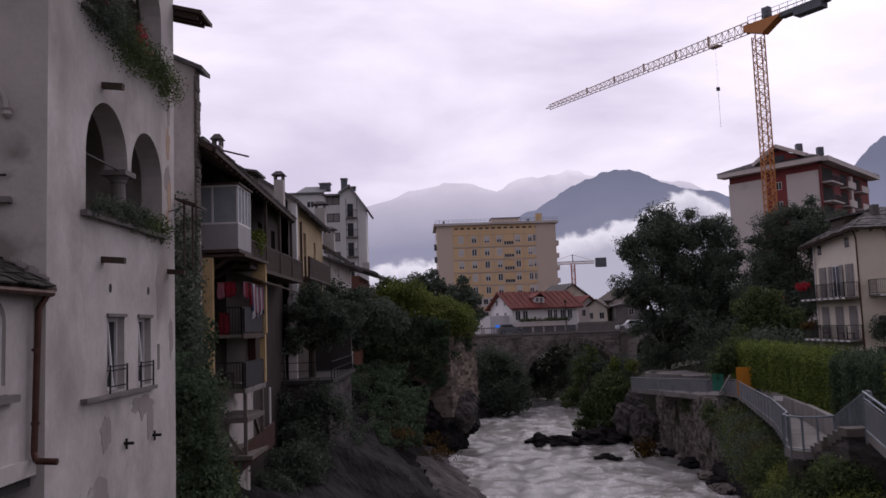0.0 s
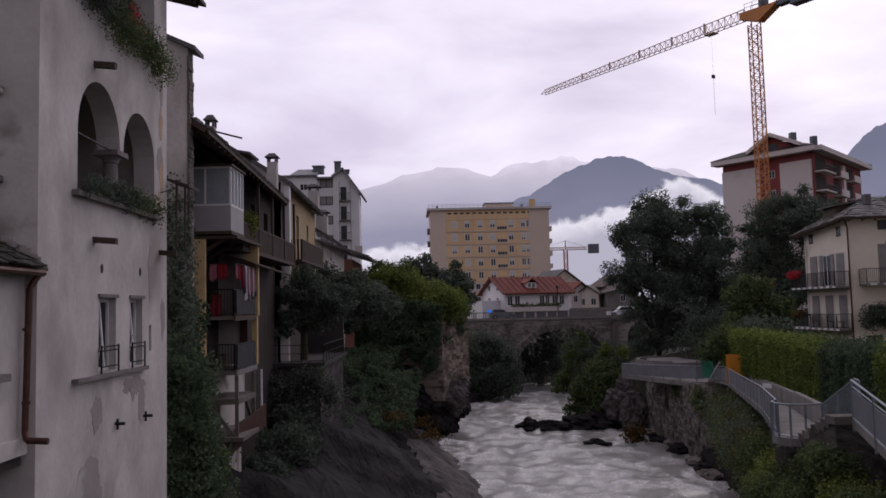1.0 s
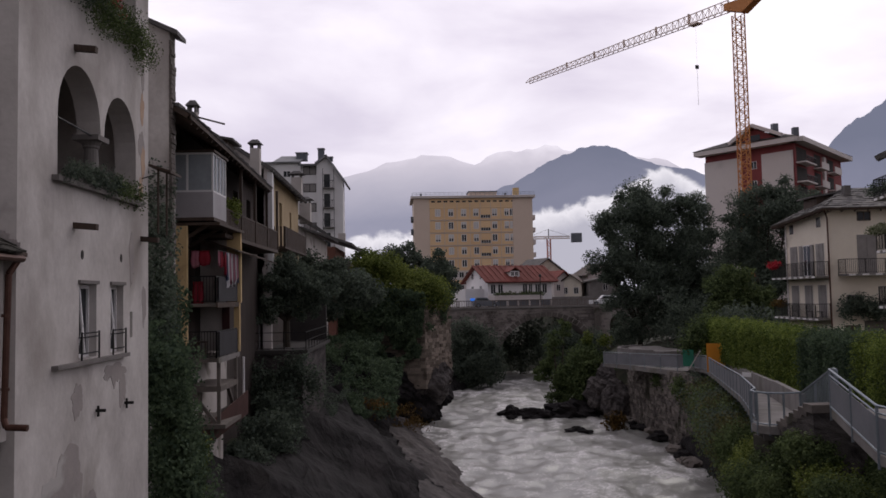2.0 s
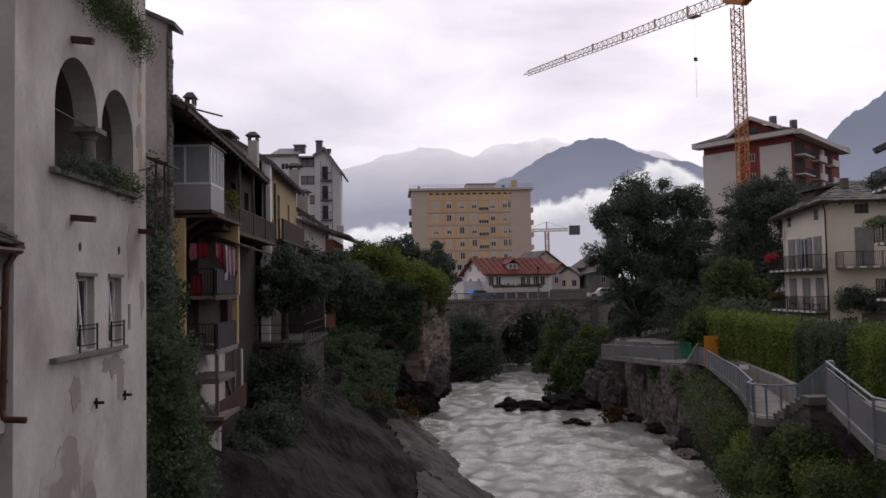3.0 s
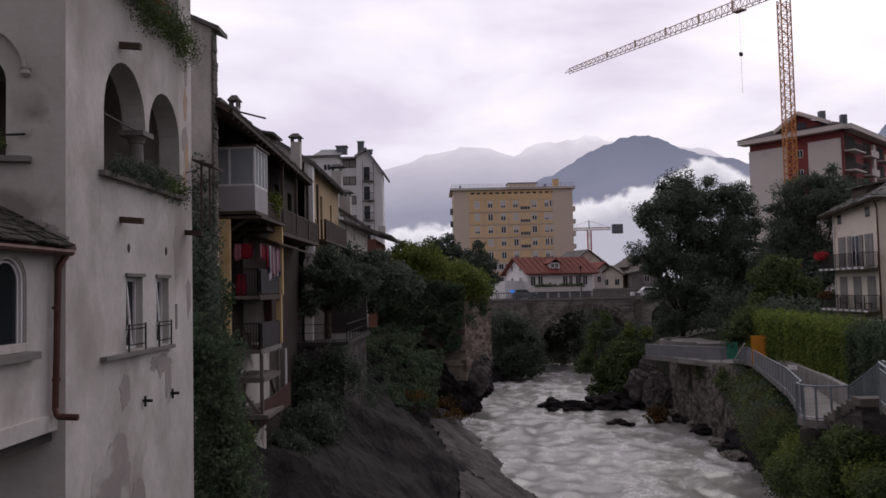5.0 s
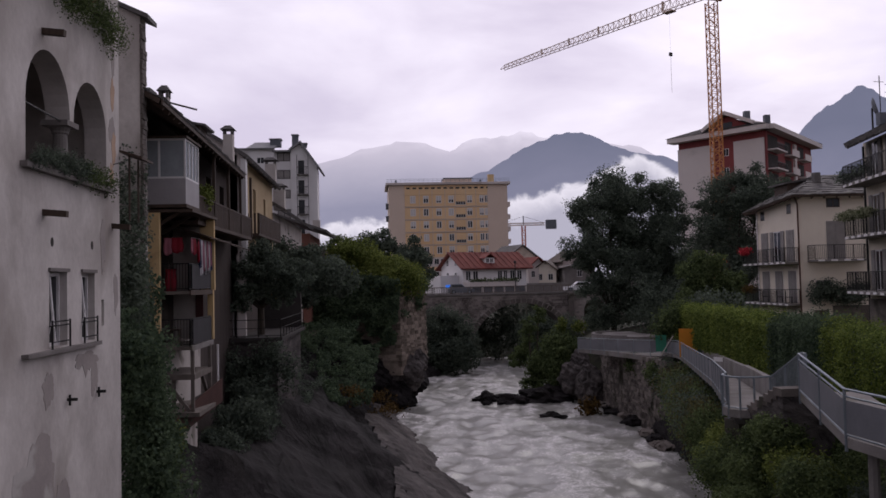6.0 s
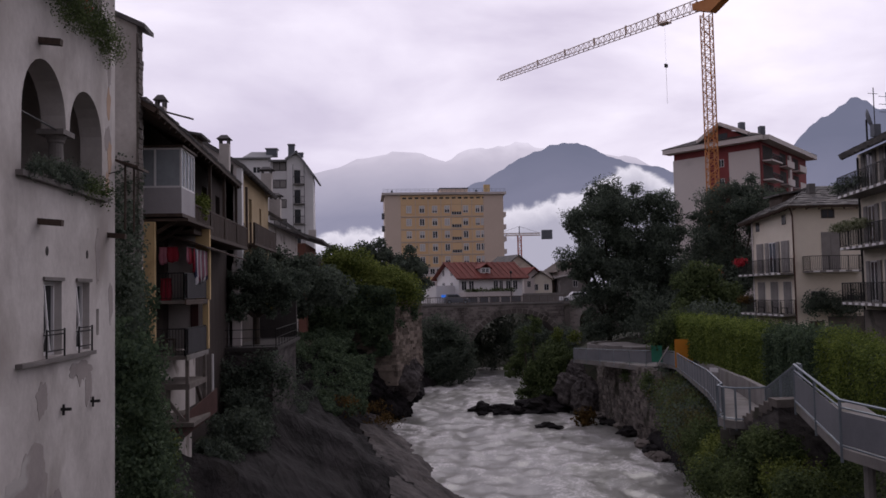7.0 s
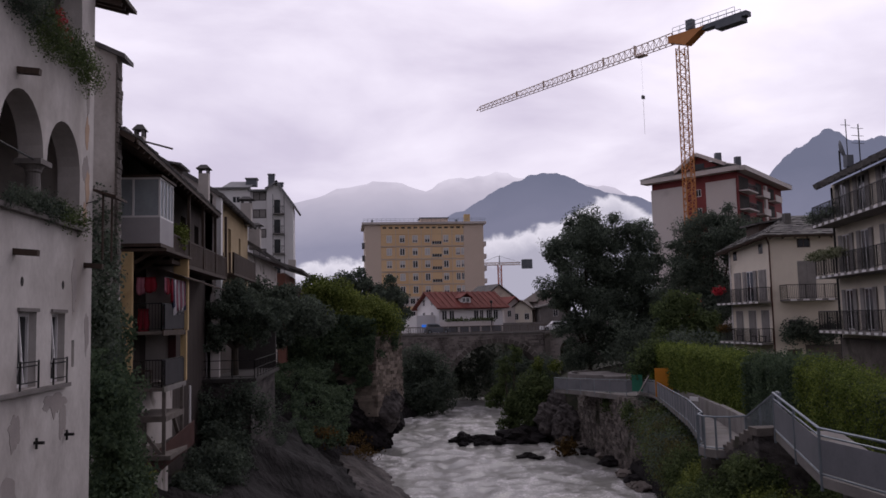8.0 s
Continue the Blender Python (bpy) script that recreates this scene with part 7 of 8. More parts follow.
def shore_slab():
    """The long pale slab that dips into the river along the foot of the dark rock."""
    ys, ss = np.arange(24, 77, 0.3), np.linspace(0, 1, 26)
    vs = []
    for y in ys:
        x1 = lerp(y, Y_L, X_L) + 0.5
        x0 = lerp(y, [24, 30, 36, 45, 56, 70, 77], [0.6, 0.2, 0.0, -0.3, -1.4, -3.0, -3.4])
        zt = lerp(y, [24, 36, 45, 56, 70, 77], [-7.9, -8.0, -8.5, -9.0, -9.3, -9.4])
        for s in ss:
            p = Vector((x0 + (x1 - x0) * s, y, zt + (-11.7 - zt) * s ** 1.3))
            bed = 0.3 * p.x - 0.15 * y + 0.94 * p.z
            k = bed * 0.8 + noise.noise(p * 0.15)
            out = 0.35 * (1 - (k - math.floor(k))) ** 2 + 0.5 * noise.fractal(p * 0.22, 0.9, 2.1, 4) + 0.12 * noise.fractal(p * 1.1, 0.8, 2.1, 3)
            vs.append((p.x + 0.5 * out, p.y, p.z + 0.6 * out))
    n = len(ss)
    me = bpy.data.meshes.new("rock_slab")
    me.from_pydata(vs, [], [(j * n + i, j * n + i + 1, (j + 1) * n + i + 1, (j + 1) * n + i) for j in range(len(ys) - 1) for i in range(n - 1)])
    me.materials.append(ROCK_PALE)
    return tagged(new("rock_slab", me), "pale grey slanting rock slab dipping into the river", "rock", kind="structure")


shore_slab()
bank_sheet()
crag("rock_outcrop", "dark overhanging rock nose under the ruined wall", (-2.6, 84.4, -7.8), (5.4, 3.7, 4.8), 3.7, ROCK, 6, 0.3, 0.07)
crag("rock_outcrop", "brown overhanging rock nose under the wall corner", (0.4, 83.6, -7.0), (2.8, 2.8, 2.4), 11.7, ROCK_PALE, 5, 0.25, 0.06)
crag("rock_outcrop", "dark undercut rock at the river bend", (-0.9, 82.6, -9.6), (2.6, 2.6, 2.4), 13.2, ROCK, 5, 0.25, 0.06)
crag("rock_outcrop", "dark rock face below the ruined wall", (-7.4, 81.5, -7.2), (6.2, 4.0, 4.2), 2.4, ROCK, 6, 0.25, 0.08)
crag("boulder", "wet dark boulder among the rapids", (9.4, 83.5, -10.9), (1.7, 1.4, 0.95), 1.1, ROCK, 4, 0.5, 0.1)
crag("boulder", "wet dark boulder among the rapids", (12.0, 83.0, -10.9), (2.0, 1.6, 0.85), 6.1, ROCK, 4, 0.5, 0.1)
crag("boulder", "wet dark boulder among the rapids", (14.1, 73.2, -11.1), (1.3, 0.8, 0.6), 4.1, ROCK, 4, 0.5, 0.1)
crag("boulder", "small wet stone in the rapids", (20.2, 68.5, -10.9), (0.7, 0.6, 0.5), 9.4, ROCK, 4, 0.5, 0.1)
crag("boulder", "brown boulder below the walkway wall", (18.9, 83.0, -8.6), (1.7, 1.6, 2.4), 7.3, ROCK_PALE, 5, 0.35, 0.08)
crag("boulder", "flat pale boulder under the far platform", (19.4, 80.0, -9.2), (1.5, 1.6, 2.0), 5.9, ROCK_PALE, 5, 0.35, 0.08)
crag("boulder", "low rock at the gravel spit", (15.6, 83.5, -10.7), (2.6, 2.2, 1.3), 3.1, ROCK, 4, 0.45, 0.1)
for i in range(26):
    rng0_ = random.Random(100 + i)
    y = 57 + 24 * rng0_.random()
    crag("bank_stone", "grey broken stone along the foot of the bank wall", (lerp(y, Y_R, X_R) - 0.2 - 0.7 * rng0_.random(), y, -10.85 + 0.25 * rng0_.random()), (0.4 + 0.5 * rng0_.random(), 0.4 + 0.5 * rng0_.random(), 0.35), 20.3 + i, STONE if i % 2 else ROCK, 3, 0.5, 0.1)


def rubble(bm, a, b, z0, z1, course, seed, thick=0.35, stone=0.5, batter=0.0, gaps=0.0):
    """Courses of uneven stones along a to b (outer side to the right of a to b)."""
    rq = random.Random(seed)
    a, b = Vector((*a, 0)), Vector((*b, 0))
    L = (b - a).length
    u = (b - a).normalized()
    o = V(u.y, -u.x, 0)
    z = z0
    while z < z1:
        h = course * (0.75 + 0.5 * rq.random())
        s = -0.2 * rq.random()
        while s < L:
            w = stone * (0.55 + 0.9 * rq.random())
            if rq.random() > gaps:
                k = o * (0.05 + 0.13 * rq.random() - batter * (z - z0))
                p, q = a + u * max(0, s), a + u * min(L, s + w - 0.03)
                if (q - p).length > 0.05:
                    j = [u * rq.uniform(-0.03, 0.03) + V(0, 0, rq.uniform(-0.03, 0.03)) for _ in range(4)]
                    n = -o * thick
                    hexa(bm, [p + k + V(0, 0, z) + j[0], q + k + V(0, 0, z) + j[1], q + n + V(0, 0, z), p + n + V(0, 0, z)], [p + k + V(0, 0, z + h - 0.03) + j[2], q + k + V(0, 0, z + h - 0.03) + j[3], q + n + V(0, 0, z + h - 0.03), p + n + V(0, 0, z + h - 0.03)])
            s += w
        z += h
    return bm


RUIN = surf("ruin_masonry", (0.13, 0.105, 0.085), (0.33, 0.27, 0.225), 0.95, 1.2, 9, 0.6, island=0.7)
ruin = thing("ruined_wall", "ruined rubble stone wall overgrown with ivy", "wall", (-3, 83, -6))
part("core", prism(bmesh.new(), [(0.6, 80.4), (3.2, 84.6), (2.0, 89), (-11, 89), (-11, 83.6)], -7.5, 0.8), RUIN, ruin)
bm = rubble(bmesh.new(), (0.6, 80.3), (3.3, 84.6), -6.6, 1.2, 0.3, 3, 0.4, 0.6, 0.02)
tagged(part("rubble_facing", bm, RUIN, ruin, "rough brown-grey stones"), kind="stuff")
bm = rubble(bmesh.new(), (-11, 83.5), (0.6, 80.3), -6.0, 0.9, 0.3, 4, 0.4, 0.6, 0.0)
tagged(part("rubble_facing", bm, RUIN, ruin, "rough brown-grey stones"), kind="stuff")
bm = rubble(bmesh.new(), (-12.5, 79.0), (-7.0, 79.5), -5.5, -2.6, 0.3, 6, 0.4, 0.55)
tagged(part("rubble_facing", bm, RUIN, ruin), kind="stuff")


def sheet_leaves(name, label, quads, n, size, seed, material, thick=0.4, category="ivy", hold=0.42, parent=None):
    """A skin of leaves over slanting patches, broken up by gaps."""
    rng = np.random.default_rng(seed)
    n = int(1.8 * n)
    pts, nor = [], []
    for a, b, c, d in quads:
        a, b, c, d = (np.array(v, float) for v in (a, b, c, d))
        s, t = rng.random(n), rng.random(n)
        p = a + (b - a) * s[:, None] + (d - a) * t[:, None] + (c - b - d + a) * (s * t)[:, None]
        nn = np.cross(b - a, d - a)
        nn /= np.linalg.norm(nn)
        g = np.array([noise.fractal(Vector(v * 0.55), 0.9, 2.1, 3) for v in p])
        h = np.array([noise.noise(Vector(v * 0.9 + 7)) for v in p])
        keep = g > (hold - 0.5)
        p = p + nn * (thick * (0.2 + 0.8 * rng.random(n) + 0.9 * h))[:, None]
        pts.append(p[keep])
        nor.append(np.repeat(nn[None], keep.sum(), 0))
    ob = fast_leaves(name, rng, np.concatenate(pts), np.concatenate(nor), size, material, parent)
    return tagged(ob, label, category)


sheet_leaves("ivy", "dense dark ivy hanging over the ruined wall", [((-11.5, 83.0, -5.6), (0.2, 80.0, -4.4), (0.8, 79.7, 2.2), (-11.5, 83.2, 3.0))], 15000, 0.3, 5, LEAF_IVY, 1.0, hold=0.12)
sheet_leaves("ivy", "ivy trailing over the wall corner", [((0.5, 79.9, -2.5), (3.2, 84.3, -0.6), (3.3, 84.3, 1.6), (0.6, 79.9, 2.2))], 1100, 0.3, 6, LEAF_IVY, 0.4, hold=0.62)
rngb = np.random.default_rng(77)
bush("ivy_mound", "yellow-green creeper heaped on top of the ruin", [((-7.6 + 0.85 * k, 82.6 - 0.2 * k + 1.0 * rngb.random(), 2.4 + 2.0 * math.exp(-((k - 3.5) / 3.6) ** 2) + 0.35 * rngb.normal()), (1.5, 1.3, 1.3)) for k in range(12)] + [((-6 + 1.2 * k, 84.5, 4.2 - 0.3 * abs(k - 1.0)), (1.5, 1.3, 1.2)) for k in range(7)] + [((-3.5 + 1.2 * k, 81.0 - 0.3 * k, 1.8), (1.2, 0.9, 1.1)) for k in range(4)], 9, LEAF_LIGHT, 15000, 0.26, "creeper", inner=0.5)
bush("ivy_mound", "dark creeper on the shoulder of the ruin", [((-11.2 + 0.9 * k, 82.2 - 0.2 * k, 1.6 + 0.5 * math.sin(k)), (1.4, 1.0, 1.6)) for k in range(7)] + [((-10 + 1.0 * k, 81.6 - 0.25 * k, -0.6 + 0.6 * math.sin(2.2 * k)), (1.1, 0.7, 1.4)) for k in range(9)] + [((1.0 + 0.6 * k, 81.2 + 0.9 * k, 1.5 + 0.2 * math.sin(k)), (0.9, 0.9, 0.7)) for k in range(4)], 10, LEAF_IVY, 13000, 0.26, "creeper", inner=0.5)

# ivy and bushes by the near houses
sheet_leaves("ivy", "dark ivy climbing the foot of the grey house", [((-8.2, 21.5, -7.5), (-6.7, 24.2, -7.5), (-7.2, 24.2, 1.0), (-8.0, 21.5, 1.2)), ((-8.6, 24.0, -7.0), (-7.2, 26.8, -7.0), (-8.0, 26.8, 2.0), (-8.6, 24.0, 3.0))], 6500, 0.14, 15, LEAF_IVY, 0.6, hold=0.2)
bush("shrub", "dark tangled shrub against the grey gable", [((-7.6 - 0.15 * k, 24.0 + 0.35 * k, 1.2 + 0.75 * k + 0.3 * math.sin(3 * k)), (0.55, 0.6, 0.7)) for k in range(6)], 16, LEAF_DARK, 3000, 0.12)
bush("shrub", "dark green ivy mass below the houses", [((-7.15 - 0.2 * math.sin(k) + 0.05 * k, 23.2 + 0.3 * (k % 4), -0.2 - 0.7 * k), (0.75, 0.9, 0.8)) for k in range(10)], 17, LEAF_IVY, 8000, 0.13, "ivy")
bush("shrub", "green shrub with yellow tips at the foot of the balconies", [((-8.1, 27.6, -2.6), (0.45, 0.6, 0.8)), ((-7.9, 28.0, -3.8), (0.5, 0.6, 0.9)), ((-7.8, 27.2, -5.0), (0.6, 0.7, 0.9))], 18, LEAF_MID, 2400, 0.13)
bush("shrub", "small yellow-green sprig below the landing", [((-7.5, 28.2, -3.5), (0.25, 0.25, 0.55))], 19, LEAF_LIGHT, 350, 0.12)
sheet_leaves("ivy", "dark ivy trailing down from the ruin over the rock", [((-4.8, 56.5, -6.9), (-2.2, 62, -7.8), (-1.6, 73, -4.4), (-7.7, 67, -3.9)), ((-8.6, 64, -4.2), (-4.4, 68, -4.6), (-3.4, 78, -2.6), (-9.6, 76, -2.6))], 7000, 0.22, 25, LEAF_IVY, 0.8, hold=0.4)
sheet_leaves("undergrowth", "low dark undergrowth on the ledges of the gorge rock", [((-8.6, 47, -4.4), (-5.6, 47, -6.0), (-5.2, 58, -5.6), (-9.0, 60, -3.6))], 5200, 0.15, 26, LEAF_DARK, 0.8, "undergrowth", hold=0.5)
for i, (x, y, z, r) in enumerate([(-7.0, 38, -4.4, 1.0), (-7.4, 35.5, -5.2, 0.8), (-7.6, 47, -4.0, 1.0), (-8.6, 70, -4.2, 1.3), (-7.2, 42, -3.8, 0.9), (-6.9, 41.5, -5.2, 0.9), (-6.2, 44, -5.6, 0.8), (-7.3, 39, -6.0, 0.8)]):
    bush("shrub", "dark green shrub rooted in the gorge rock", [((x, y, z), (r, r, r * 0.8)), ((x + 0.5 * r, y + 0.5, z - 0.7 * r), (r * 0.7, r * 0.8, r * 0.8)), ((x - 0.6 * r, y - 0.4, z + 0.1), (r * 0.6, r * 0.7, r * 0.6))], 200 + i, LEAF_DARK, 2000, 0.17, inner=0.3)
bush("dry_shrub", "rust-brown dry leaves on the rock ledge", [((-2.0, 64, -7.2), (1.6, 1.2, 0.5)), ((-0.6, 70, -9.2), (1.4, 1.5, 0.4)), ((-3.4, 60, -6.2), (1.0, 1.0, 0.4))], 222, LEAF_RUST, 700, 0.2, inner=0.2)


# ---- trees ----
def wide_tree(name, label, base, blobs, seed, material, n, leaf, inner=0.45):
    rng = np.random.default_rng(seed)
    ob = thing(name, label, "tree", base)
    bm = bmesh.new()
    zc = min(c[2] for c, _ in blobs)
    fork = V(base[0], base[1], (base[2] + zc) / 2 + 0.5)
    girth = 0.1 + 0.035 * max(1.0, max(c[2] for c, _ in blobs) - base[2])
    rod(bm, V(*base) - V(0, 0, 1), fork, min(0.34, girth), 9, min(0.34, girth) * 0.75)
    part("trunk", bm, BARK, ob)
    bm = bmesh.new()
    lumpy = []
    for c, r in blobs:
        c = np.array(c, float)
        m = fork.lerp(Vector(c), 0.55) + V(rng.normal() * 0.3, rng.normal() * 0.3, 0.3)
        rod(bm, fork, m, 0.16, 6, 0.1)
        rod(bm, m, Vector(c), 0.1, 5, 0.04)
        for _ in range(9):
            d = rng.normal(size=3)
            d /= np.linalg.norm(d)
            k = 0.55 + 0.5 * rng.random()
            s = (0.24 + 0.24 * rng.random()) * min(r)
            lumpy.append((c + d * np.array(r) * k, np.array((s * 1.15, s * 1.15, s * 0.85))))
            if rng.random() < 0.4:
                rod(bm, Vector(c), Vector(c + d * np.array(r) * k), 0.05, 4, 0.015)
        lumpy.append((c, np.array(r) * 0.482))
    part("branchwork", bm, BARK, ob)
    pts, d = blob_points(rng, lumpy, n, inner)
    fast_leaves("crown", rng, pts, d, leaf, material, ob)
    return ob


DT = "large dark green broadleaf tree above the river bank"
wide_tree("tree", DT, (26.0, 95, -4), [((25.8, 95, 9.8), (3.6, 3.4, 3.4)), ((23.4, 94, 6.4), (2.8, 3.0, 3.0)), ((28.8, 95, 6.6), (3.6, 3.4, 4.0)), ((25.8, 93, 3.0), (3.6, 3, 3.6)), ((29.6, 94, 1.6), (3.2, 3, 3.6)), ((26.8, 96, 12.4), (2.2, 2.0, 1.6)), ((22.6, 95, 9.0), (1.6, 1.5, 1.4)), ((27.4, 95, 9.0), (3.4, 3, 3.4)), ((27.6, 94, -1.4), (3.0, 2.4, 2.6)), ((27.0, 96.5, 6.0), (4.4, 2.6, 4.6)), ((24.6, 96, 11.2), (2.0, 2.0, 1.6)), ((24.0, 94, 1.0), (2.6, 2.4, 3.0)), ((25.0, 93.5, -2.6), (2.6, 2.2, 2.0)), ((22.2, 94.5, 4.0), (1.6, 1.6, 1.8))], 1, LEAF_DARK, 50000, 0.25)
wide_tree("tree", DT, (31.6, 96, -4), [((31.4, 96, 10.6), (3.4, 3.2, 2.9)), ((32.8, 95, 6.4), (3.2, 3.2, 3.4)), ((33.8, 95, 2.4), (2.8, 3.0, 3.0)), ((34.0, 96, 8.4), (1.8, 2.0, 1.8)), ((30.4, 95, -0.6), (2.8, 2.6, 2.8)), ((29.6, 96, 11.8), (2.4, 2.2, 2.0)), ((32.2, 94, -1.2), (3.0, 2.6, 2.6)), ((32.0, 97, 5.5), (4.0, 2.6, 4.6))], 2, LEAF_DARK, 34000, 0.25)
wide_tree("tree", DT, (37.6, 86, -3), [((36.2, 86, 5.6), (3.0, 3.0, 4.0)), ((38.2, 86, 10.6), (3.0, 3.0, 3.0)), ((40.8, 85, 8.4), (3.2, 3.2, 3.4)), ((36.6, 85, 1.4), (3.2, 3.0, 3.6)), ((41.0, 86, 3.2), (3.4, 3.0, 4.0)), ((43.4, 86, 7.4), (2.4, 2.6, 3.0)), ((34.8, 86, 8.8), (1.8, 1.7, 2.2)), ((37.6, 87, 7.0), (3.4, 2.6, 4.4)), ((40.0, 86, 12.0), (2.2, 2.0, 1.8)), ((42.6, 86, 10.0), (2.0, 2.0, 1.8)), ((34.2, 86, 3.4), (2.4, 2.2, 3.2))], 3, LEAF_DARK, 46000, 0.24)
wide_tree("tree", "rounded green willow-like tree behind the hedge", (31.0, 78, -3), [((31.2, 78, 2.0), (2.4, 2.2, 2.6)), ((29.0, 77, 0.2), (2.2, 2.0, 2.0)), ((32.6, 78, -0.6), (2.0, 2.0, 2.0))], 4, LEAF_MID, 9000, 0.28)
wide_tree("tree", "dark spreading tree beside the riverside houses", (-8.5, 61, -4), [((-10.6, 60, 2.6), (2.4, 2.4, 2.0)), ((-8.2, 60, 3.4), (2.4, 2.4, 2.0)), ((-5.8, 61, 2.6), (2.2, 2.4, 1.9)), ((-4.6, 63, 1.6), (1.8, 2.0, 1.4)), ((-10.2, 59, 0.8), (2.0, 2.2, 1.2)), ((-7.0, 59, 1.0), (2.2, 2.2, 1.1))], 5, LEAF_DARK, 15000, 0.24)
wide_tree("tree", "dark low tree shading the terrace", (-7.6, 47, -1.2), [((-8.0, 46, 2.6), (1.5, 1.5, 1.4)), ((-6.8, 45.5, 2.9), (1.4, 1.5, 1.2)), ((-5.8, 46, 2.2), (1.2, 1.4, 1.0)), ((-8.2, 45, 1.0), (1.0, 1.2, 0.8)), ((-6.2, 46, 1.2), (1.2, 1.2, 0.7)), ((-9.2, 47, 3.0), (1.2, 1.4, 1.2))], 6, LEAF_DARK, 14000, 0.16)
bush("shrub", "dark shrubs at the foot of the terrace", [((-8.6 + 0.75 * k, 43.2, -2.6 - 0.5 * math.sin(1.7 * k)), (0.7, 0.6, 0.9)) for k in range(5)] + [((-8.4 + 0.2 * k, 43.5 + 1.2 * k, -3.4), (0.7, 0.8, 0.9)) for k in range(4)], 245, LEAF_DARK, 4500, 0.17, inner=0.3)
wide_tree("tree", "round dark tree behind the ruined wall", (-5.0, 102, -1), [((-6.2, 102, 6.4), (2.0, 2.0, 2.2)), ((-3.6, 102, 5.2), (2.2, 2.0, 2.6)), ((-6.6, 101, 3.6), (2.0, 2.0, 2.0))], 7, LEAF_MID, 8000, 0.32)
wide_tree("tree", "round dark tree behind the ruined wall", (0.0, 102, -1), [((-1.2, 102, 6.4), (2.3, 2.2, 2.0)), ((1.6, 102, 5.4), (2.4, 2.2, 2.2)), ((0.4, 101, 3.2), (3.0, 2.2, 2.0)), ((3.4, 102, 3.0), (1.8, 2.0, 2.2))], 8, LEAF_DARK, 11000, 0.32)
wide_tree("tree", "dark green tree on the slope behind the roofs", (44.0, 70, -2), [((43.6, 70, 7.2), (2.6, 2.4, 1.9)), ((41.6, 70, 6.4), (1.8, 2.0, 1.4))], 9, LEAF_MID, 5000, 0.28)
bush("shrub", "dark bushes under the bridge on the bank", [((5.6 + 1.25 * k, 110 + 0.8 * (k % 3), -4.6 - 0.2 * k + 0.8 * math.sin(2 * k)), (1.5, 1.4, 2.3)) for k in range(4)] + [((5.5 + 1.3 * k, 109, -8.0), (1.8, 1.5, 2.2)) for k in range(4)], 231, LEAF_DARK, 12000, 0.32, inner=0.35)
# bushes added behind the bridge so that the arches look dark
bush("shrub", "added dark bushes standing in for shade through the bridge arches", [((11 + 1.7 * k, 128 + (k % 3), -6.5 + 1.8 * math.sin(1.9 * k)), (1.9, 1.5, 3.6)) for k in range(14)], 230, LEAF_DARK, 12000, 0.4, inner=0.2)
bush("shrub", "dark bushes filling the bridge arch", [((18.6 + 1.5 * k, 113.5 + (k % 2), -6.0 + 0.9 * math.sin(1.7 * k)), (1.5, 1.4, 1.9)) for k in range(5)] + [((19.8 + 1.4 * k, 112.0, -8.8), (1.5, 1.4, 1.8)) for k in range(4)], 232, LEAF_DARK, 11000, 0.3, inner=0.35)
wide_tree("tree", "slender pale green sapling on the river spit", (15.2, 88, -10.6), [((14.6, 86.5, -9.2), (1.3, 1.2, 1.2)), ((15.4, 86.5, -8.0), (1.3, 1.2, 1.3)), ((14.2, 89, -5.6), (1.2, 1.2, 1.6)), ((14.8, 89, -3.4), (0.9, 1.0, 1.3)), ((13.4, 89, -7.4), (1.0, 1.0, 1.1)), ((16.0, 89.5, -2.4), (0.8, 0.8, 1.0))], 10, LEAF_MID, 4600, 0.24, 0.2)
bush("shrub", "leafy green bush on the river spit", [((17.2, 87, -6.2), (1.7, 1.6, 1.6)), ((18.6, 87, -5.8), (1.6, 1.6, 1.4)), ((16.0, 86.5, -7.4), (1.5, 1.5, 1.4)), ((17.6, 86, -8.4), (1.9, 1.6, 1.5)), ((19.4, 87, -7.6), (1.4, 1.4, 1.6)), ((18.0, 88, -4.6), (0.9, 1.0, 1.0)), ((16.4, 85.6, -9.6), (1.6, 1.4, 1.0))], 233, LEAF_MID, 9500, 0.27, inner=0.3)
bush("shrub", "low yellow-green sprigs above the spit", [((18.2, 87.5, -3.4), (0.5, 0.5, 0.8)), ((20.2, 88, -3.6), (0.7, 0.6, 0.6))], 234, LEAF_LIGHT, 500, 0.25, inner=0.2)
bush("dry_shrub", "dry brown reeds at the foot of the wall", [((17.6, 73.4, -10.2), (0.9, 0.7, 0.8))], 235, LEAF_RUST, 420, 0.3, inner=0.1)
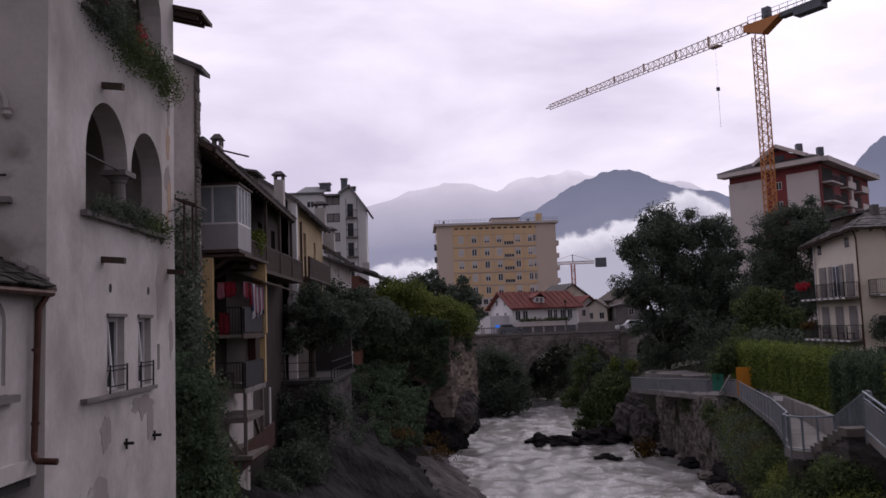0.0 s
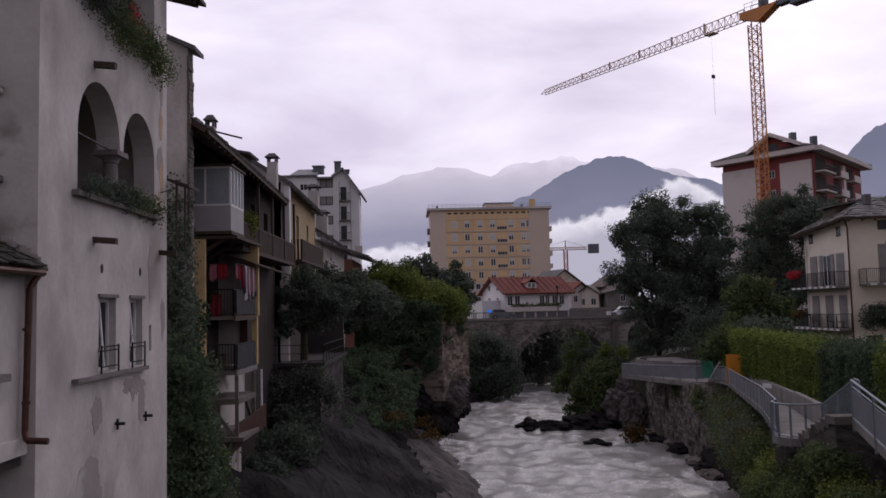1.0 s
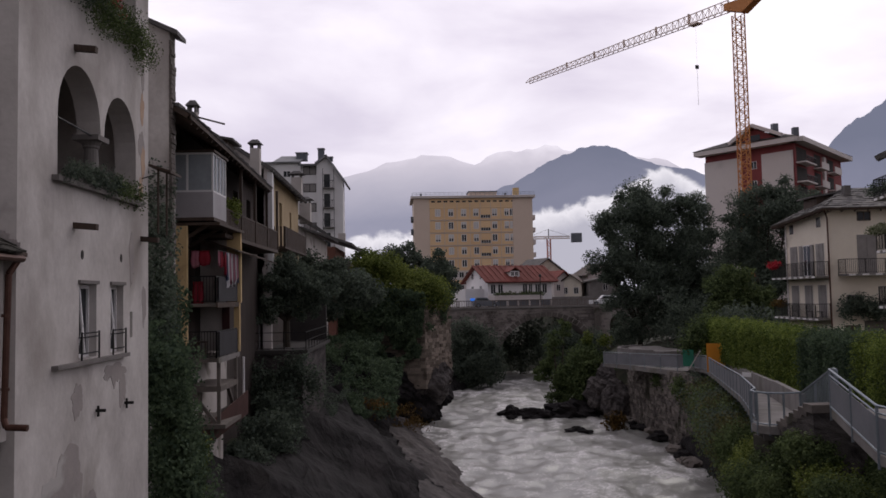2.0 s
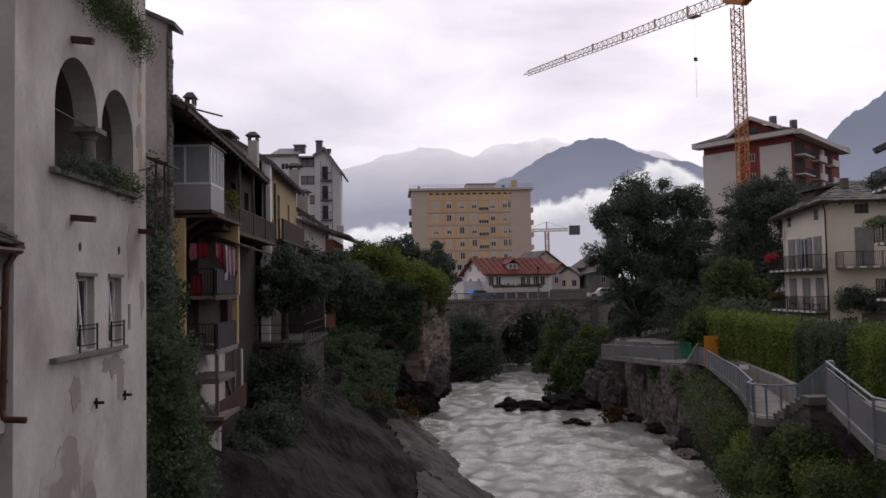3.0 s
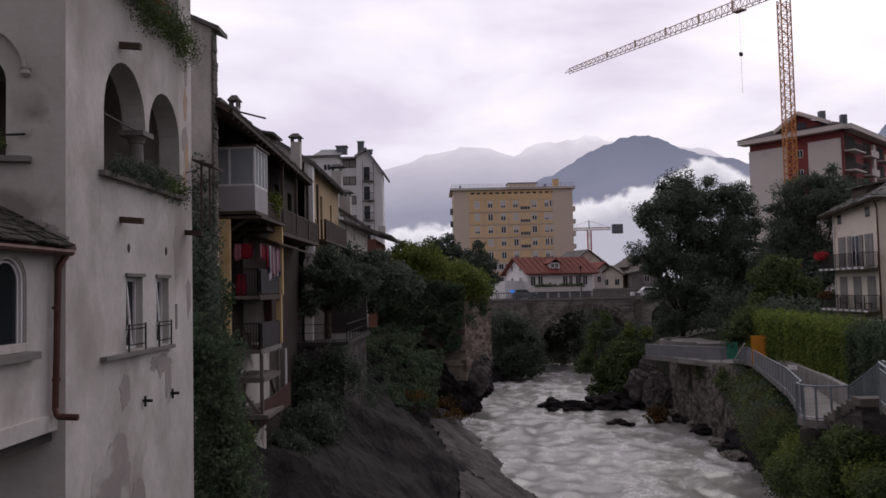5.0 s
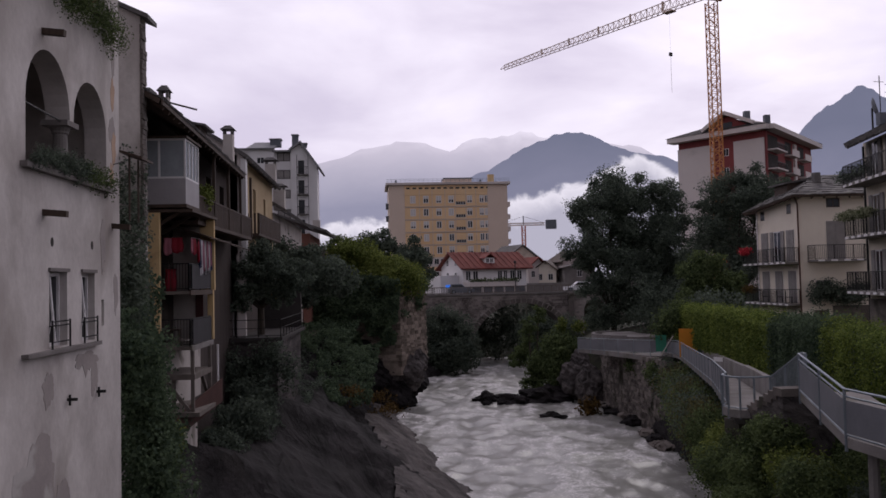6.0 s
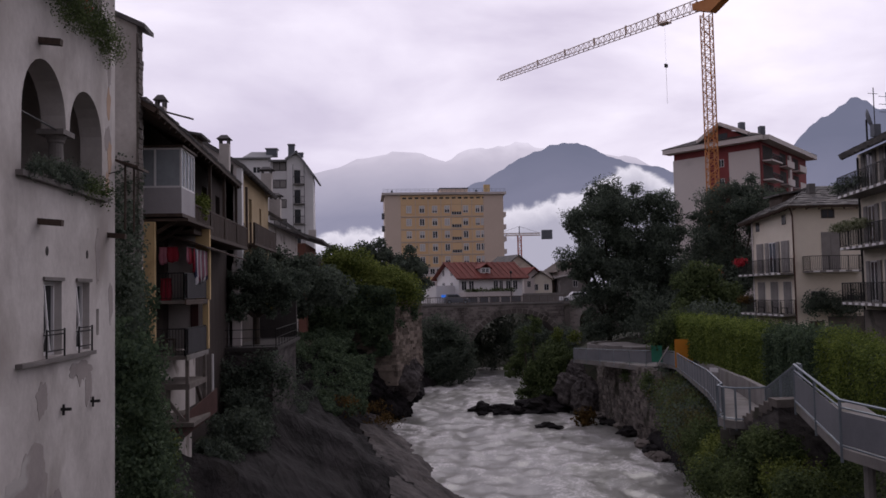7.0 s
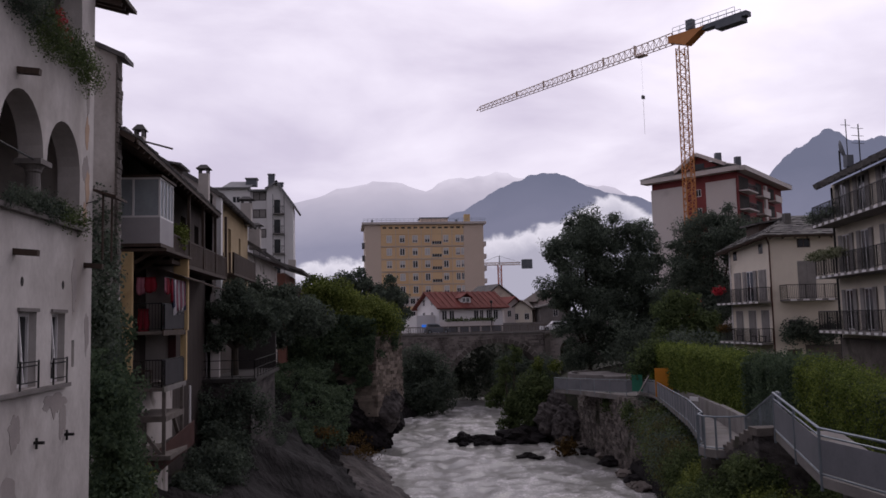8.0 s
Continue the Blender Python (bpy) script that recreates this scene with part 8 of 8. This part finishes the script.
# shrubs down the slope below the walkway
for i, (x, y, z, r, k) in enumerate([(22.2, 62, -6.4, 1.7, 0), (21.6, 57, -6.8, 1.8, 0), (20.6, 52, -6.2, 1.9, 0), (19.6, 47, -6.4, 1.9, 0), (18.2, 43, -5.9, 1.8, 0), (16.6, 39, -5.8, 1.7, 1), (15.4, 35.5, -5.4, 1.4, 0), (13.6, 32, -5.4, 1.5, 1), (12.2, 29.0, -4.8, 1.0, 2), (11.4, 27.2, -4.6, 0.9, 2), (12.9, 26.6, -5.2, 1.2, 1), (13.2, 24.0, -4.2, 1.0, 1), (12.6, 22.4, -3.6, 0.8, 1), (11.7, 24.2, -5.2, 1.1, 1), (12.4, 20.6, -4.4, 1.2, 1), (11.4, 21.6, -5.4, 1.1, 1), (11.4, 18.4, -4.4, 1.0, 0), (15.6, 34, -6.6, 1.4, 1), (13.2, 26, -7.0, 1.5, 1), (12.6, 28.5, -6.4, 1.2, 1)]):
    bush("shrub", ("dark green shrub on the slope below the walkway", "leafy green shrub below the landing", "yellow-green shrub under the landing edge")[k], [((x, y, z), (r, r, r * 0.85)), ((x + 0.6 * r, y + 0.6 * r, z - 0.3 * r), (r * 0.7, r * 0.7, r * 0.7)), ((x - 0.5 * r, y - 0.5 * r, z - 0.4 * r), (r * 0.7, r * 0.7, r * 0.6)), ((x - 0.2 * r, y + 0.4 * r, z + 0.4 * r), (r * 0.5, r * 0.5, r * 0.5))], 300 + i, (LEAF_DARK, LEAF_MID, LEAF_LIGHT)[k], 4200, 0.05 + 0.0023 * y, inner=0.3)
for i, (x, y, z, r) in enumerate([(20.2, 57, -5.9, 1.3), (19.2, 53.5, -5.7, 1.4), (18.0, 49.5, -5.7, 1.4), (17.0, 46, -5.5, 1.3), (15.8, 42.5, -5.3, 1.3), (14.8, 39.5, -5.1, 1.1), (13.6, 35.5, -4.8, 1.0), (12.3, 31.5, -4.4, 0.9), (18.2, 46.5, -7.4, 1.6), (16.6, 41, -7.0, 1.5), (20.0, 52.5, -7.6, 1.5)]):
    bush("shrub", "brown-green shrub on the bank under the path railing", [((x, y, z), (r, r, r * 0.8)), ((x + 0.5 * r, y + 0.8 * r, z - 0.2 * r), (r * 0.8, r * 0.8, r * 0.7)), ((x - 0.3 * r, y - 0.7 * r, z - 0.5 * r), (r * 0.8, r * 0.8, r * 0.7))], 420 + i, (LEAF_OLIVE, LEAF_MID, LEAF_DARK)[i % 3], 3000, 0.05 + 0.0023 * y, inner=0.2)
for i, (x, y, z, r) in enumerate([(11.3, 24.6, -3.5, 0.55), (11.0, 23.2, -3.0, 0.55), (10.7, 22.2, -2.9, 0.5), (10.9, 24.0, -4.3, 0.8), (10.6, 21.0, -3.6, 0.7), (10.2, 19.6, -3.6, 0.7), (11.6, 26.3, -4.2, 0.7), (10.6, 25.6, -4.6, 0.9), (10.0, 22.6, -5.0, 0.9), (9.8, 18.2, -4.4, 0.8), (21.6, 70, -6.0, 1.2), (21.4, 64, -6.2, 1.2)]):
    bush("shrub", "fresh green shrub growing beside the stairs", [((x, y, z), (r, r, r * 0.8)), ((x + 0.6 * r, y - 0.5 * r, z - 0.4 * r), (r * 0.7, r * 0.7, r * 0.6)), ((x - 0.5 * r, y + 0.3 * r, z + 0.1 * r), (r * 0.6, r * 0.6, r * 0.6))], 370 + i, LEAF_LIGHT if i == 4 else LEAF_MID, 3200, 0.045 + 0.0022 * y, inner=0.2)
bush("shrub", "light green sapling by the orange barrier", [((22.0, 64, -1.9), (1.0, 1.0, 0.9)), ((22.9, 65, -1.2), (0.9, 0.9, 0.8)), ((23.8, 66, -2.0), (0.8, 0.9, 0.8)), ((21.4, 64, -2.8), (0.8, 0.8, 0.7))], 340, LEAF_MID, 2000, 0.22, inner=0.3)
bush("shrub", "dark undergrowth behind the hedge", [((26 + 1.5 * k, 68 + 1.2 * (k % 3), -1.8 + 0.5 * math.sin(k)), (1.7, 1.7, 1.5)) for k in range(6)] + [((27 + 2 * k, 84, -1.5), (2.2, 2, 2.6)) for k in range(5)], 341, LEAF_DARK, 9000, 0.27, inner=0.3)

# ---- clipped hedge ----
HED = [(24.6, 68, -1.05), (20.5, 49, -0.75), (17.3, 35, -0.53), (16.2, 28.5, -0.3), (14.9, 22.5, -0.7), (14.6, 16, -1.0), (15.6, 10, -1.2)]
for i, (a, b) in enumerate(zip(HED, HED[1:])):
    rng = np.random.default_rng(400 + i)
    L = math.dist(a[:2], b[:2])
    n = int(L * (1700 if i < 2 else 3400))
    size = (0.13, 0.11, 0.085, 0.07, 0.065, 0.065)[i]
    s = rng.random(n)
    u = np.array([b[0] - a[0], b[1] - a[1], 0]) / L
    o = np.array([u[1], -u[0], 0.0])
    topz = a[2] + (b[2] - a[2]) * s
    face = rng.random(n)
    p = np.array([a[0], a[1], 0]) + u * (L * s)[:, None]
    top = face < 0.3
    lat = np.where(top, rng.uniform(-0.6, 0.6, n), np.where(rng.random(n) < 0.9, 0.6, -0.6))
    zz = np.where(top, topz + rng.normal(0, 0.19, n) + 0.1 * np.sin(3.1 * s * L), topz - 2.6 * rng.random(n))
    p = p + o * (lat + rng.normal(0, 0.14, n) + 0.16 * np.sin(4.3 * s * L) * np.sin(1.7 * s * L))[:, None]
    p[:, 2] = zz
    d = np.where(top[:, None], np.array([0, 0, 1.0]), o * np.sign(lat)[:, None])
    ob = fast_leaves("hedge", rng, p, d, size * 1.25, LEAF_IVY if i == 2 else LEAF_HEDGE, None, 0.4)
    tagged(ob, "dark green clipped hedge along the walkway" if i == 2 else "clipped yellow-green hedge along the walkway", "hedge", "hedge lengths")
    q = bmesh.new()
    hexa(q, [Vector((a[0], a[1], a[2] - 3)) + Vector(o) * 0.48, Vector((b[0], b[1], b[2] - 3)) + Vector(o) * 0.48, Vector((b[0], b[1], b[2] - 3)) - Vector(o) * 0.48, Vector((a[0], a[1], a[2] - 3)) - Vector(o) * 0.48], [Vector((a[0], a[1], a[2] - 0.12)) + Vector(o) * 0.48, Vector((b[0], b[1], b[2] - 0.12)) + Vector(o) * 0.48, Vector((b[0], b[1], b[2] - 0.12)) - Vector(o) * 0.48, Vector((a[0], a[1], a[2] - 0.12)) - Vector(o) * 0.48])
    part("hedge_core", q, LEAF_DARK, ob)

# ---- riverside walkway ----
OUT = [(22.0, 66, -4.6), (21.3, 60, -4.3), (18.6, 50, -4.0), (14.7, 37, -3.35), (11.2, 27, -2.75)]
INN = [(23.9, 66, -4.6), (22.5, 59.5, -4.3), (19.7, 49.4, -4.0), (16.0, 36.6, -3.35), (12.9, 27.4, -2.75)]
pav = thing("walkway", "concrete riverside walkway with steel railings", "walkway", (16, 45, -5))
for i in range(4):
    a, b, c, d = OUT[i], OUT[i + 1], INN[i + 1], INN[i]
    bm = bmesh.new()
    hexa(bm, [V(*p) - V(0, 0, 0.25) for p in (a, b, c, d)], [V(*p) for p in (a, b, c, d)])
    part("deck", bm, CONCRETE, pav)
    bm = bmesh.new()
    hexa(bm, [V(*d) - V(0, 0, 1.2), V(*c) - V(0, 0, 1.2), V(*c) + V(0.25, 0.1, -1.2), V(*d) + V(0.25, 0.1, -1.2)], [V(*d) + V(0, 0, 0.8), V(*c) + V(0, 0, 0.75), V(*c) + V(0.25, 0.1, 0.75), V(*d) + V(0.25, 0.1, 0.8)])
    part("side_wall", bm, CONCRETE, pav, "low concrete wall along the path")
LAND = [(11.2, 27.1), (10.82, 26.5), (10.8, 26.0), (11.05, 25.65), (11.5, 25.5), (12.1, 25.6), (12.9, 27.4)]
part("landing_slab", prism(bmesh.new(), LAND[::1], -3.0, -2.75), CONCRETE, pav, "concrete landing slab")
part("landing_beam", prism(bmesh.new(), [(11.0, 26.0), (11.9, 26.0), (12.5, 27.2), (11.4, 27.0)], -3.25, -3.0), CONCRETE, pav)
part("landing_pier", bx(11.2, 12.6, 26.1, 27.3, -7.5, -3.25), STONE, pav)


def panel_rail(parent, pts, height=1.05, every=1.9, panel=True, double=False):
    """Steel posts and rails with sheet panels hung between them."""
    posts = []
    for p, q in zip(pts, pts[1:]):
        p, q = Vector(p), Vector(q)
        n = max(1, round((q - p).length / every))
        posts += [p.lerp(q, i / n) for i in range(n)]
    posts.append(Vector(pts[-1]))
    for c in posts:
        part("post", rod(bmesh.new(), c - V(0, 0, 0.3), c + V(0, 0, height), 0.035, 6), STEEL, parent)
    for p, q in zip(posts, posts[1:]):
        part("top_rail", rod(bmesh.new(), p + V(0, 0, height), q + V(0, 0, height), 0.032, 6), STEEL, parent)
        part("bottom_rail", rod(bmesh.new(), p + V(0, 0, 0.06), q + V(0, 0, 0.06), 0.025, 5), STEEL, parent)
        if double:
            part("middle_rail", rod(bmesh.new(), p + V(0, 0, height - 0.16), q + V(0, 0, height - 0.16), 0.025, 5), STEEL, parent)
        if panel:
            u = (q - p).normalized()
            a, b = p + u * 0.05, q - u * 0.05
            n = V(u.y, -u.x, 0) * 0.008
            bm = bmesh.new()
            h = height - (0.24 if double else 0.1)
            hexa(bm, [a - n + V(0, 0, 0.1), b - n + V(0, 0, 0.1), b + n + V(0, 0, 0.1), a + n + V(0, 0, 0.1)], [a - n + V(0, 0, h), b - n + V(0, 0, h), b + n + V(0, 0, h), a + n + V(0, 0, h)])
            part("panel", bm, PANEL, parent)


rail1 = thing("railing", "blue-grey steel railing with mesh panels along the path", "railing", (16, 45, -4))
panel_rail(rail1, OUT, 1.05)
panel_rail(rail1, [(11.2, 27, -2.75), (10.84, 26.5, -2.75), (10.83, 26.0, -2.75), (11.08, 25.68, -2.75), (11.5, 25.55, -2.75), (12.1, 25.66, -2.75)], 1.05, panel=False)
# far platform and the stone wall below it
plat = thing("far_platform", "railed viewing platform on a stone river wall", "platform", (20, 71, -6))
PL = [(17.4, 76.5, -5.1), (19.6, 70.5, -4.9), (21.2, 66.5, -4.75), (22.0, 65.6, -4.6)]
bm = bmesh.new()
prism(bm, [(17.4, 76.5), (19.6, 70.5), (21.2, 66.5), (24.4, 66.0), (24.4, 77.0)], -5.35, -4.95)
part("slab", bm, CONCRETE, plat)
panel_rail(plat, PL, 1.1, 2.2)
bm = rubble(bmesh.new(), (20.3, 79.0), (20.7, 71.0), -11.4, -5.4, 0.28, 21, 0.8, 0.5)
rubble(bm, (20.7, 71.0), (21.0, 62.0), -11.4, -5.2, 0.28, 22, 0.8, 0.5)
rubble(bm, (21.0, 62.0), (19.6, 52.0), -11.4, -7.6, 0.3, 23, 0.8, 0.5, 0.05)
rubble(bm, (19.6, 52.0), (18.4, 40.0), -11.4, -8.2, 0.3, 24, 0.8, 0.5, 0.05)
tagged(part("river_wall", bm, STONE, plat, "rough stone river wall"), kind="stuff")
part("wall_core", prism(bmesh.new(), [(20.5, 79.0), (20.95, 71.0), (21.3, 62.0), (24.4, 62.0), (24.4, 79)], -11.4, -5.4), CONCRETE, plat)
bm = bmesh.new()
for k in range(12):
    a0, a1 = radians(100 + 12 * k), radians(100 + 12 * (k + 1))
    c = V(25.0, 84, 0)
    p = [c + V(3.6 * math.cos(t) * 1.2, 4.5 * math.sin(t), 0) for t in (a0, a1)]
    q = [c + V(3.3 * math.cos(t) * 1.2, 4.2 * math.sin(t), 0) for t in (a0, a1)]
    hexa(bm, [p[0] + V(0, 0, -6), p[1] + V(0, 0, -6), q[1] + V(0, 0, -6), q[0] + V(0, 0, -6)], [p[0] + V(0, 0, -4.15), p[1] + V(0, 0, -4.15), q[1] + V(0, 0, -4.15), q[0] + V(0, 0, -4.15)])
prism(bm, [(21.6, 81), (24, 79.5), (29, 80), (29, 88), (22.5, 88)], -5.5, -4.3)
tagged(part("curved_ramp", bm, CONCRETE), "curved concrete ramp wall beyond the platform", "ramp")
obar = thing("orange_barrier", "orange boards closing the path", "barrier", (21.3, 57.8, -4.25))
ORANGE = surf("orange_board", (0.62, 0.22, 0.02), (0.72, 0.30, 0.03), 0.6, 1, 10, 0.05)
part("board", prism(bmesh.new(), [(20.65, 58.0), (21.5, 57.7), (21.5, 57.76), (20.67, 58.06)], -4.25, -2.2), ORANGE, obar)
part("board", prism(bmesh.new(), [(21.52, 57.7), (22.05, 57.9), (22.05, 57.96), (21.52, 57.76)], -4.25, -2.15), surf("amber_board", (0.72, 0.36, 0.02), (0.8, 0.42, 0.03), 0.6, 1, 10, 0.05), obar)
tagged(part("green_net", prism(bmesh.new(), [(20.7, 63.5), (21.4, 63.0), (21.42, 63.05), (20.72, 63.55)], -4.3, -3.0), surf("green_net", (0.02, 0.14, 0.09), (0.04, 0.2, 0.13), 0.8, 2, 20, 0.2)), "green safety net beside the barrier", "net")
tagged(part("prop_board", beam(bmesh.new(), (20.6, 62, -4.5), (21.4, 61.5, -3.0), 0.25, 0.05), PALE), "pale board leaning on the railing", "board")
tagged(part("notice", prism(bmesh.new(), [(14.9, 37.3), (15.15, 36.9), (15.17, 36.92), (14.92, 37.32)], -2.4, -2.2), WHITE), "small white notice on the path railing", "sign")
# stairs up from the landing
st = thing("stairs", "short stone stairs with steel railings", "stairs", (11.9, 24, -2.75))
for i in range(7):
    y = 25.7 - i * 0.52
    z = -2.75 + 0.165 * (i + 1)
    x = 12.05 - 0.1 * i
    part("step", bx(x - 0.75, x + 0.75, y - 0.52, y, z - 0.22, z), STONE, st)
part("stair_base", prism(bmesh.new(), [(11.3, 22.2), (12.2, 22.2), (12.6, 25.6), (11.5, 25.6)], -6, -3.0), STONE, st)
bm = railing(bmesh.new(), [(12.1, 25.7, -2.75), (11.55, 22.5, -1.65), (11.2, 21.6, -1.6)], 1.0, 0.14, 0.02, 0.05, 0.05, 1.4)
part("stair_railing", bm, STEEL, st, "steel baluster railing")
bm = bmesh.new()
hexa(bm, [(11.35, 25.6, -5), (12.8, 25.6, -5), (12.2, 22.1, -5), (10.75, 22.1, -5)], [(11.35, 25.6, -2.8), (12.8, 25.6, -2.8), (12.2, 22.1, -1.75), (10.75, 22.1, -1.75)])
part("stair_mass", bm, ROCK_PALE, st, "dark rubble under the steps")
# near ramp
rmp = thing("footbridge_ramp", "steel-railed footway running along the bank", "footway", (10, 17, -2))
RA = [(10.95, 21.5, -1.62), (9.75, 17.2, -1.98), (9.95, 15.0, -2.0), (11.2, 10.0, -2.0), (12.4, 5.5, -2.0)]
RB = [(12.6, 21.3, -1.62), (11.6, 17.0, -1.98), (11.9, 15.0, -2.0), (13.1, 10.3, -2.0), (14.3, 6.0, -2.0)]
for i in range(4):
    bm = bmesh.new()
    hexa(bm, [V(*p) - V(0, 0, 0.22) for p in (RA[i], RA[i + 1], RB[i + 1], RB[i])], [V(*p) for p in (RA[i], RA[i + 1], RB[i + 1], RB[i])])
    part("deck", bm, CONCRETE, rmp)
panel_rail(rmp, RA, 1.05, 2.1, True, True)
bm = bmesh.new()
for p in RA[1:]:
    rod(bm, V(p[0] + 0.6, p[1], -8), V(p[0] + 0.6, p[1], p[2] - 0.2), 0.12, 8)
part("support", bm, CONCRETE, rmp)
# the bridge on which the camera stands, behind and under it
tagged(part("near_bridge", bx(-16, 22, -6, 0.4, -1.2, 0.0), CONCRETE), "old stone bridge deck over the gorge", "bridge", kind="structure")
